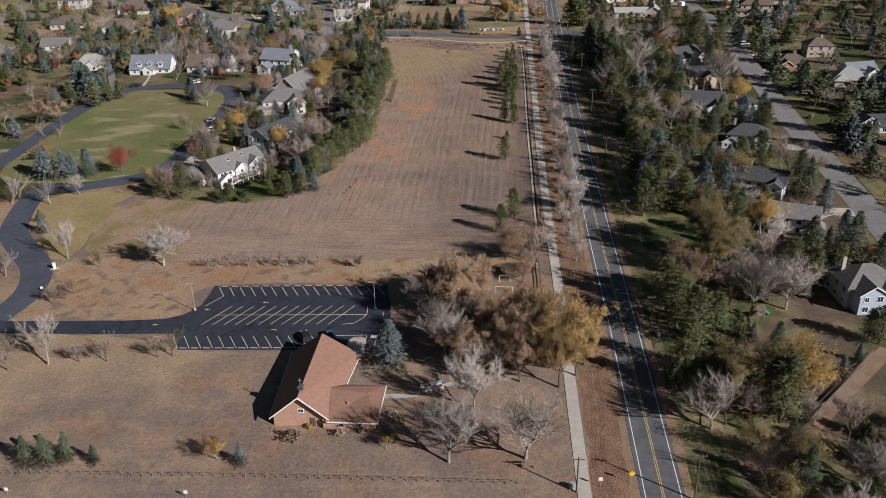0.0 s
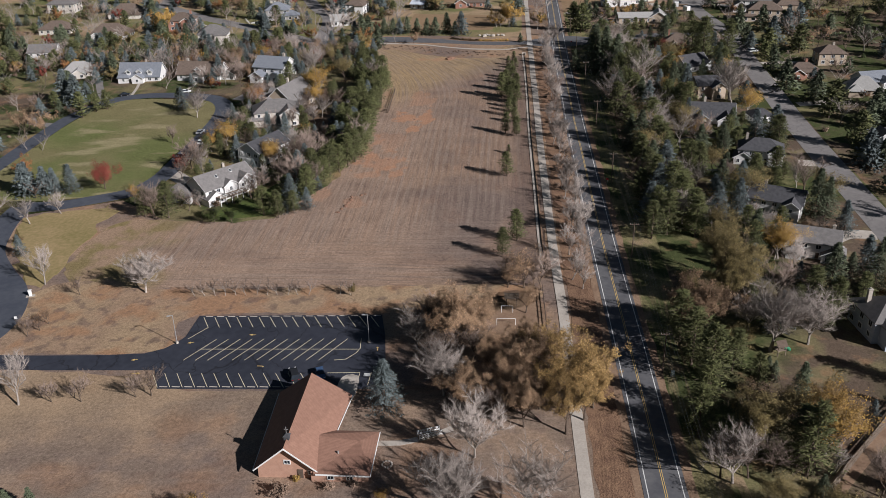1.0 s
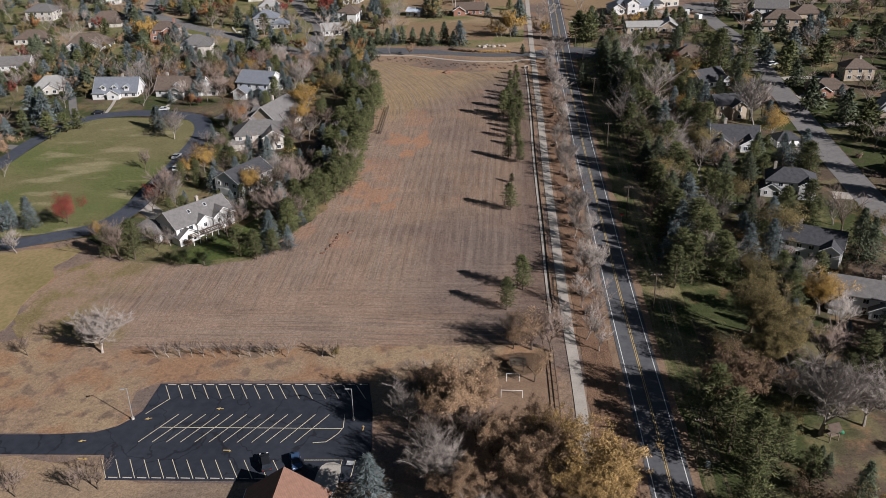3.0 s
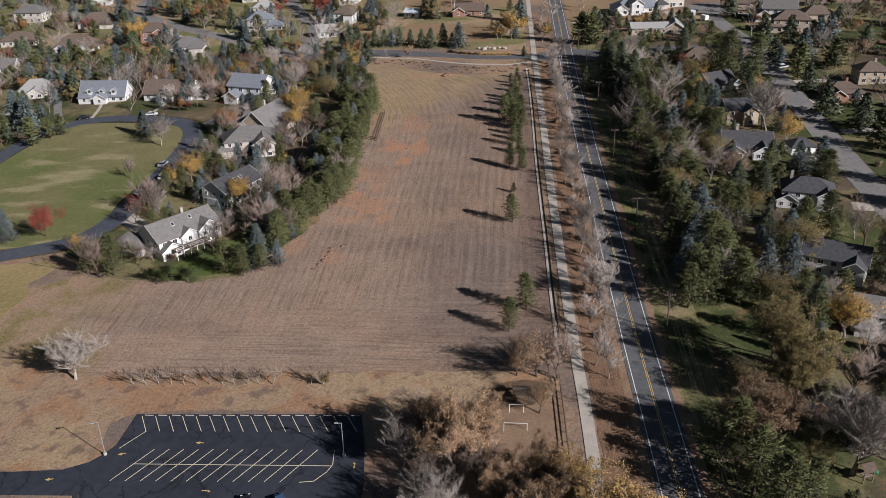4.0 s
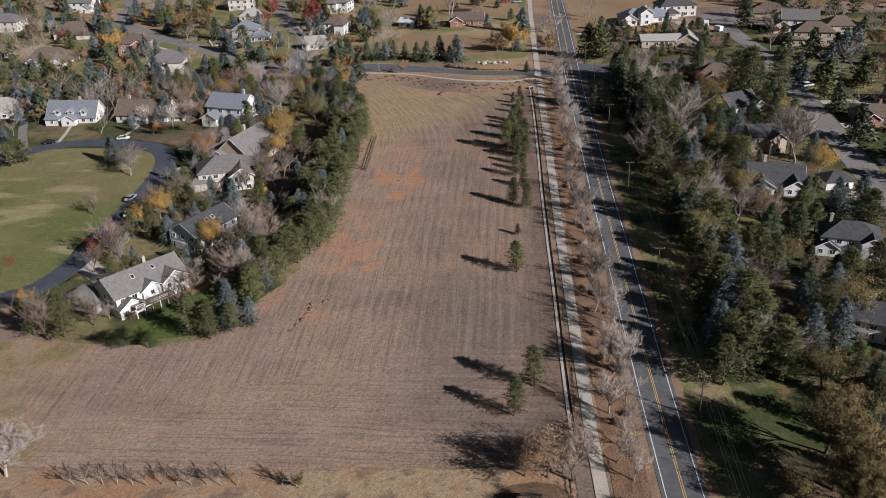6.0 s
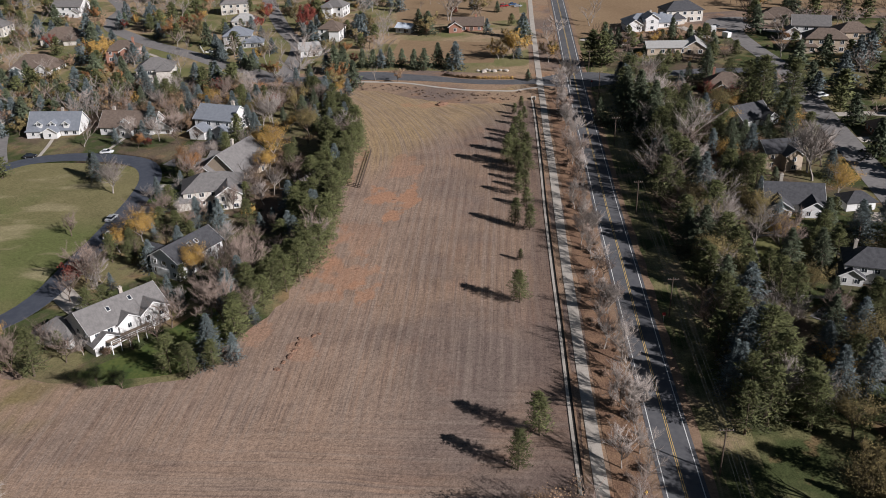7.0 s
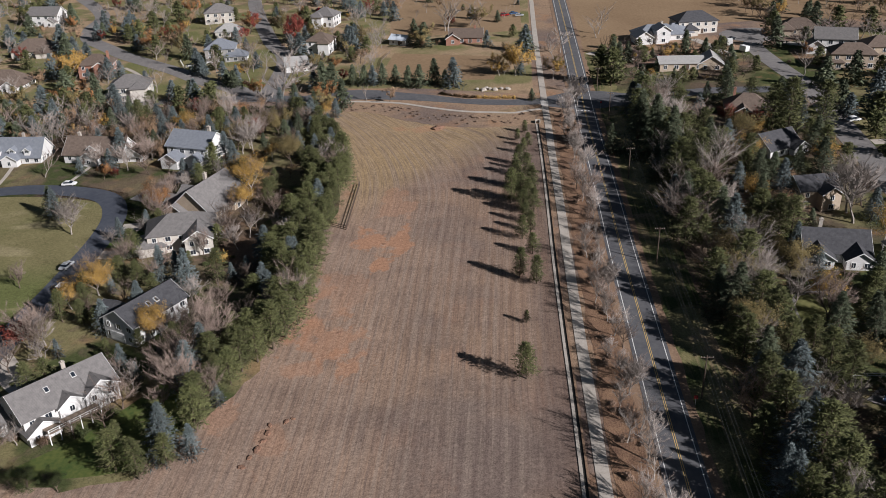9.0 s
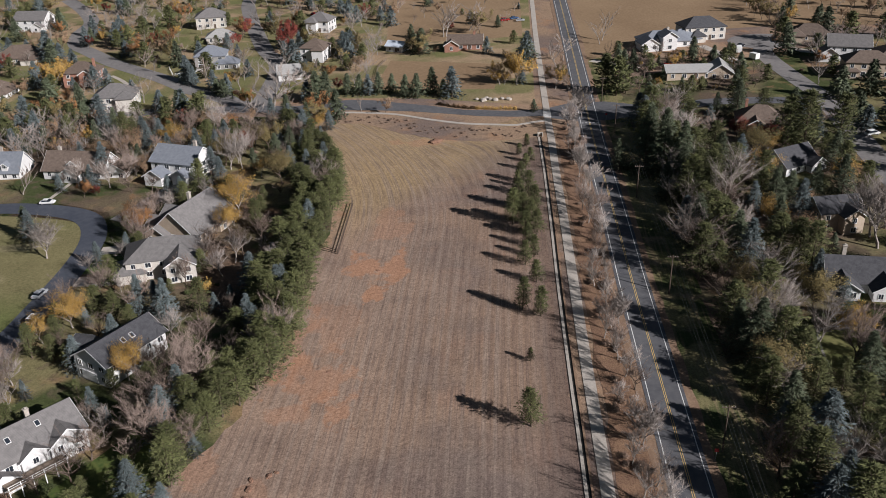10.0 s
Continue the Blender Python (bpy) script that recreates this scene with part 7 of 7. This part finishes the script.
cabinet_box(11.9, 114.4, (1.0, 0.8, 1.0), 5)
cabinet_box(34.5, 110.5, (1.5, 1.2, 1.2), 0)
cabinet_box(33.2, 161.0, (0.7, 0.6, 0.9), 0)
hydrant = new("fire_hydrant")
part("barrel", mesh_of("barrel", *tube_arrays([(0, 0, -0.2), (0, 0, 0.55), (0, 0, 0.68), (0, 0, 0.78)], [0.14, 0.14, 0.17, 0.06], 10), YELLOW_SIGN), hydrant)
for hs in (-1, 1):
    part("outlet", mesh_of("outlet", *tube_arrays([(0, 0, 0.45), (0.24 * hs, 0, 0.45)], [0.07, 0.07], 8), YELLOW_SIGN), hydrant)
hydrant.matrix_basis = pose(18.7, 207.4, gz(18.7, 207.4) + 0.05)
tagged(hydrant, "yellow fire hydrant on the brown verge", "fire hydrant")

# junction markings
for k in range(6):
    ribbon("crosswalk_bar", [Vector((7.4 + 0.0 * k, 431.6 + 1.1 * k, 0)), Vector((10.2, 431.6 + 1.1 * k, 0))], 0.5, PAINT_WHITE, 0.15, 0.02, "white crosswalk bar on the asphalt")
for k in range(5):
    ribbon("stop_bar", [Vector((20.0 + 1.25 * k, 424.0, 0)), Vector((20.7 + 1.25 * k, 424.0, 0))], 0.5, PAINT_WHITE, 0.125, 0.02, "white stop bar on the asphalt")
patch("junction", [(8, 431), (20, 426), (28, 426), (44, 431), (44, 440), (30, 446), (18, 446), (8, 440)], ASPHALT_ROAD, 0.09, "asphalt junction of road and side roads", smooth_it=False)

# ---- beside the church ----
ribbon("church_path", spline([(-24.0, 139.8), (-20, 139.9), (-16.3, 141.2), (-12.6, 142.9), (-10.5, 144.2)], 1.5), 1.4, CONCRETE, 0.08, label="narrow concrete path from the church wing")
patch("church_entry", [(-34.6, 153.0), (-31.2, 153.0), (-30.8, 157.0), (-31.2, 160.8), (-33.8, 161.2), (-35.0, 158.8)], CONCRETE, 0.11, "pale concrete apron at the church entry")
bridge = new("foot_bridge")
bridge.matrix_basis = pose(-14.6, 142.0, gz(-14.6, 142.0) + 0.1, 0, 0, 24)
part("deck", box_mesh("deck", (4.6, 1.5, 0.15), WOOD, 0.02), bridge)
for sy in (-1, 1):
    for k in range(6):
        part("baluster", box_mesh("baluster", (0.1, 0.1, 1.1), TRIM, 0.01), bridge, at=pose(-2.2 + 0.88 * k, 0.7 * sy, 0.1))
    for zz in (0.35, 1.1):
        part("handrail", box_mesh("handrail", (4.6, 0.09, 0.1), TRIM, 0.01), bridge, at=pose(0, 0.7 * sy, zz))
    for k in range(5):
        for d in (-1, 1):
            part("lattice", box_mesh("lattice", (1.05, 0.06, 0.07), TRIM, 0.0), bridge, at=pose(-1.76 + 0.88 * k, 0.7 * sy, 0.75, 0, 40 * d, 0))
tagged(bridge, "small white lattice-sided foot bridge on the church path", "foot bridge")
tagged(part("access_panel", box_mesh("access_panel", (1.3, 1.1, 0.05), TRIM, 0.01), at=pose(-29.5, 161.2, gz(-29.5, 161.2) + 0.1)), "pale square painted panel on the asphalt", "panel")
bench = new("garden_bench")
bench.matrix_basis = pose(4.3, 119.6, gz(4.3, 119.6), 0, 0, 4)
for k in range(4):
    part("seat_slat", box_mesh("seat_slat", (2.3, 0.14, 0.05), WOOD, 0.01), bench, at=pose(0, -0.3 + 0.17 * k, 0.45))
for k in range(3):
    part("back_slat", box_mesh("back_slat", (2.3, 0.05, 0.14), WOOD, 0.01), bench, at=pose(0, 0.38, 0.58 + 0.18 * k))
for sx in (-1, 1):
    part("side_frame", box_mesh("side_frame", (0.1, 0.8, 0.45), WOOD_DARK, 0.02), bench, at=pose(sx * 1.0, 0, 0))
tagged(bench, "weathered slatted wooden bench under a bare tree", "bench")
fire = new("fire_ring")
fire.matrix_basis = pose(-21.6, 134.0, gz(-21.6, 134.0))
stone = box_mesh("stone", (0.4, 0.3, 0.3), STONE, 0.06)
for k in range(10):
    a = k * 0.628
    part("stone", stone, fire, at=pose(0.9 * math.cos(a), 0.9 * math.sin(a), 0, 0, 0, math.degrees(a) + 90))
tagged(fire, "ring of pale stones on dry grass", "fire ring")

# ---- play area among the brown trees ----
shed = new("picnic_shelter")
shed.matrix_basis = pose(0.6, 189.6, gz(0.6, 189.6), 0, 0, 2)
for sx in (-1, 1):
    for sy in (-1, 1):
        part("post", box_mesh("post", (0.15, 0.15, 2.2), WOOD_DARK, 0.01), shed, at=pose(sx * 1.2, sy * 1.0, 0))
part("roof", mesh_of("roof", *roof_arrays(2.8, 2.4, 0.5, 2.2, "gable", 0.3, 0.1), WOOD), shed)
tagged(shed, "small brown-roofed wooden shelter", "shelter")


def goal(x, y, w, turn):
    ob = new("swing_frame")
    ob.matrix_basis = pose(x, y, gz(x, y), 0, 0, turn)
    part("top_bar", mesh_of("top_bar", *tube_arrays([(-w / 2, 0, 1.5), (w / 2, 0, 1.5)], [0.045, 0.045], 8), TRIM), ob)
    for sx in (-1, 1):
        for sy in (-1, 1):
            part("leg", mesh_of("leg", *tube_arrays([(sx * w / 2, sy * 0.5, -0.1), (sx * w / 2, 0, 1.5)], [0.04, 0.04], 8), TRIM), ob)
    tagged(ob, "white tubular swing frame on bare ground", "swing frame", "play area frames")


goal(-0.4, 186.0, 2.6, 0)
goal(-0.6, 180.6, 4.2, 0)
patch("play_ground", [(-7, 172), (7, 172), (7, 193), (-5, 193)], DIRT, 0.035, "bare brown ground of the play area", rag=0.4)
playset = new("play_tower")
playset.matrix_basis = pose(56.0, 168.5, gz(56, 168.5), 0, 0, 20)
for sx in (-1, 1):
    for sy in (-1, 1):
        part("post", box_mesh("post", (0.14, 0.14, 2.6), WOOD, 0.01), playset, at=pose(sx * 0.9, sy * 0.9, 0))
part("platform", box_mesh("platform", (2.0, 2.0, 0.12), WOOD, 0.01), playset, at=pose(0, 0, 1.3))
part("canopy", mesh_of("canopy", *roof_arrays(2.0, 2.0, 0.9, 2.5, "gable", 0.2, 0.06), WOOD_DARK), playset, "dark wooden roof")
GREEN_PLASTIC = mat("green_plastic", (0.03, 0.16, 0.09), (0.05, 0.22, 0.12), 2, 0.4)
part("tube_slide", mesh_of("tube_slide", *tube_arrays([(1.0, 0, 1.5), (1.9, 0.1, 1.3), (2.5, 0.3, 0.7), (2.9, 0.5, 0.3)], [0.38] * 4, 10), GREEN_PLASTIC), playset, "green tube slide")
tagged(playset, "wooden play tower with a green slide under a bare tree", "play tower")


# ---- white markers beside the winding drive ----
marker = new("entrance_marker")
marker.matrix_basis = pose(-121.3, 195.1, gz(-121.3, 195.1), 0, 0, 20)
part("slab", box_mesh("slab", (2.2, 1.2, 0.14), CONCRETE, 0.02, -0.05), marker, "pale concrete slab")
part("pillar", box_mesh("pillar", (0.7, 0.6, 1.5), TRIM, 0.06, 0.08), marker, "white pillar")
part("cap", box_mesh("cap", (0.9, 0.8, 0.14), TRIM, 0.03, 1.58), marker)
tagged(marker, "white entrance pillar on a concrete slab beside the drive", "marker")
sign(-118.9, 183.6, 1.0, "plate", TRIM, "white sign plate on a short post beside the drive", 10)


# ---- hedges ----
def hedge(points, w, h, leaf, label):
    line = spline(points, 0.7)
    rng = np.random.default_rng(int(points[0][0] * 10) % 997)
    centres = []
    for p in line:
        for _ in range(3):
            x, y = p.x + rng.uniform(-w / 2, w / 2), p.y + rng.uniform(-w / 2, w / 2)
            centres.append((x, y, gz(x, y) + h * rng.uniform(0.25, 0.85)))
    ob = new("hedge")
    mid = line[len(line) // 2]
    mid = Vector((mid.x, mid.y, gz(mid.x, mid.y) - 3.0))
    ob.matrix_basis = Matrix.Translation(mid)
    centres = [Vector(c) - mid for c in centres]
    part("foliage", mesh_of("foliage", *tris_at(rng, centres, 0.55, 26, 0.2), leaf), ob)
    stems = [tube_arrays([Vector((p.x, p.y, gz(p.x, p.y) - 0.1)) - mid, Vector((p.x, p.y, gz(p.x, p.y) + h * 0.7)) - mid], [0.04, 0.02], 3) for p in line[::2]]
    part("stem_row", mesh_of("stem_row", *join_arrays(stems), BARK), ob)
    tagged(ob, label, "hedge")


hedge([(53, 296.5), (58, 299.5), (66, 299.5)], 2.2, 1.8, LEAF["green"], "clipped dark green garden hedge")
hedge([(77, 298.5), (92, 298.0)], 1.8, 1.3, LEAF["green"], "clipped dark green hedge beside a driveway")
hedge([(-30.6, 449.4), (-21, 444.2), (-10, 441.8), (-1.7, 441.0)], 1.4, 0.8, LEAF["gold"], "low golden hedge along the side road")
hedge([(84, 192), (92, 193), (96, 193)], 1.6, 1.5, LEAF["orange"], "orange autumn hedge beside a driveway")


# ---- driveways and garden walks ----
def drive(points, w, label="pale concrete driveway to a house", material=CONCRETE):
    ribbon("driveway", spline(points, 2), w, material, 0.06, label=label)


drive([(-115, 356), (-110, 369), (-106, 380)], 6.0, "grey asphalt driveway to a house", ASPHALT_OLD)
drive([(-112, 338), (-103, 340), (-97, 346)], 4.5)
drive([(-112, 322), (-103, 322), (-98, 326)], 4.5)
drive([(-114, 276), (-106, 268), (-98, 262)], 5.5)
drive([(-143.5, 370), (-142.5, 380), (-142, 386)], 1.3, "narrow concrete walk to a porch")
drive([(-166, 367), (-168, 378), (-170, 386)], 1.3, "narrow concrete walk to a porch")
drive([(-184, 330), (-194, 334), (-200, 345)], 4.0, "grey asphalt driveway to a house", ASPHALT_OLD)
drive([(-186, 288), (-196, 286), (-206, 286)], 3.5, "grey asphalt driveway to a house", ASPHALT_OLD)
drive([(-176, 362), (-184, 376), (-192, 392)], 3.2, "grey asphalt driveway to a house", ASPHALT_OLD)
drive([(96, 306), (90, 307), (86, 308.5)], 6.0)
drive([(95, 222), (88, 223), (82, 219)], 5.0)
drive([(62, 262), (68, 256), (74, 250)], 5.5, "shaded concrete driveway", ASPHALT_OLD)
drive([(95, 272), (90, 273)], 5.0)
drive([(106, 330), (114, 331), (122, 333)], 4.5)
drive([(106, 362), (112, 362)], 4.5)
drive([(107, 386), (118, 386), (128, 382)], 4.0)
drive([(-180, 505), (-172, 497), (-160, 482)], 1.8, "pale garden walk on the rise")
drive([(88, 486), (84, 500), (78, 516)], 4.0)
drive([(112, 506), (120, 500), (126, 496)], 5.0)
drive([(30, 500), (40, 492), (48, 486)], 4.0)
patch("green_lawn", [(97 - 2, 170), (84, 172), (84, 190), (95, 191)], mat("mown_green_lawn", (0.05, 0.085, 0.02), (0.09, 0.12, 0.03), 0.2, 1.0, 0.05), 0.05, "mown green front lawn")
patch("garden_lawn", [(-92, 240), (-70, 242), (-66, 258), (-72, 268), (-82, 252)], mat("deep_green_lawn", (0.045, 0.075, 0.018), (0.10, 0.115, 0.03), 0.15, 1.0, 0.05), 0.05, "deep green garden lawn behind a house")
patch("side_lawn", [(-112, 326), (-104, 328), (-101, 335), (-110, 336)], mat("side_green_lawn", (0.05, 0.085, 0.02), (0.09, 0.12, 0.03), 0.2, 1.0, 0.05), 0.05, "mown green front lawn")
patch("back_lawn", [(57, 282), (72, 282), (74, 294), (58, 296)], mat("back_green_lawn", (0.10, 0.11, 0.035), (0.16, 0.15, 0.06), 0.2, 1.0, 0.05), 0.05, "mown back lawn edged by a path")
ribbon("lawn_edge", spline([(56, 284), (58, 296.5), (66, 297.5), (73, 294), (76, 284)], 2), 0.5, ASPHALT_OLD, 0.07, label="curved pale path round a back lawn")
patch("embankment", [(4, 413), (-6, 410.5), (-14, 409.6), (-22, 411.5), (-31, 414.5), (-43, 421.5), (-54.3, 429.3), (-64, 432), (-74, 434.5), (-75, 440.3), (-64, 441.5), (-55.8, 440), (-44, 436), (-32.3, 430), (-20, 425), (-8, 423), (4, 424)], MEADOW, 0.06, "dry brown bank at the top of the field", rag=0.5)
patch("paddock", [(-58, 470), (-10, 466), (-8, 500), (-56, 512)], TANFIELD, 0.04, "dry tan paddock on the rise", smooth_it=False)
patch("paddock_north", [(-62, 540), (2, 545), (2, 640), (-70, 640)], TANFIELD, 0.04, "dry tan paddock on the rise", smooth_it=False)
patch("dry_prairie", [(28, 500), (45, 512), (60, 540), (110, 545), (260, 530), (260, 900), (28, 900)], TANFIELD, 0.045, "dry golden prairie beyond the houses", smooth_it=False)

# spoil heap and dug trench in the field
HEAP = mat("red_clay", (0.15, 0.085, 0.062), (0.25, 0.145, 0.095), 0.8, 1.0, 0.1)


def heap(x, y, r, h, seed):
    rng = random.Random(seed)
    bm = bmesh.new()
    bmesh.ops.create_icosphere(bm, subdivisions=3, radius=1.0)
    for v in bm.verts:
        k = 1 + 0.35 * noise.noise(v.co * 1.7 + Vector((seed, 0, 0)))
        v.co = Vector((v.co.x * r * k, v.co.y * r * 0.6 * k, max(v.co.z, -0.1) * h * k))
    ob = part("clay_mound", from_bm("clay_mound", bm, HEAP), at=pose(x, y, gz(x, y), 0, 0, rng.uniform(0, 360)))
    tagged(ob, "low mound of red clay soil in the field", "mound", "clay mounds in the field")


heap(-28.6, 411.0, 2.6, 0.9, 1)
for hx, hy, hr, hh, hk in ((-50.8, 242.2, 1.1, 0.3, 2), (-50.0, 244.6, 0.9, 0.35, 3), (-49.2, 246.8, 1.3, 0.4, 4), (-48.7, 249.0, 1.0, 0.35, 5), (-48.4, 251.2, 1.2, 0.4, 6), (-48.6, 253.4, 0.9, 0.35, 7), (-45.7, 254.4, 1.0, 0.35, 8), (-44.6, 255.2, 0.7, 0.3, 9), (-41, 284, 0.8, 0.2, 10), (-36.5, 325, 0.8, 0.2, 11)):
    heap(hx, hy, 0.8 * hr, 0.8 * hh, hk)


# pale boulders in a bank above the side road
for bx, by, bs, bk in ((-14, 452, 1.3, 1), (-11.5, 453, 1.0, 2), (-9.5, 452, 1.2, 3), (-7, 453, 0.9, 4), (-12.8, 454.5, 0.9, 5), (-4.5, 452, 1.1, 6), (-16.4, 453.4, 0.8, 7)):
    bm = bmesh.new()
    bmesh.ops.create_icosphere(bm, subdivisions=2, radius=1.0)
    for v in bm.verts:
        v.co *= 1 + 0.3 * noise.noise(v.co * 1.3 + Vector((bk * 5, 0, 0)))
        v.co.z *= 0.7
    tagged(part("boulder", from_bm("boulder", bm, STONE), at=pose(bx, by, gz(bx, by) + 0.2, 0, 0, bk * 50) @ Matrix.Scale(bs, 4)), "pale rounded boulder on the grassy bank", "boulder", "boulders on the bank")
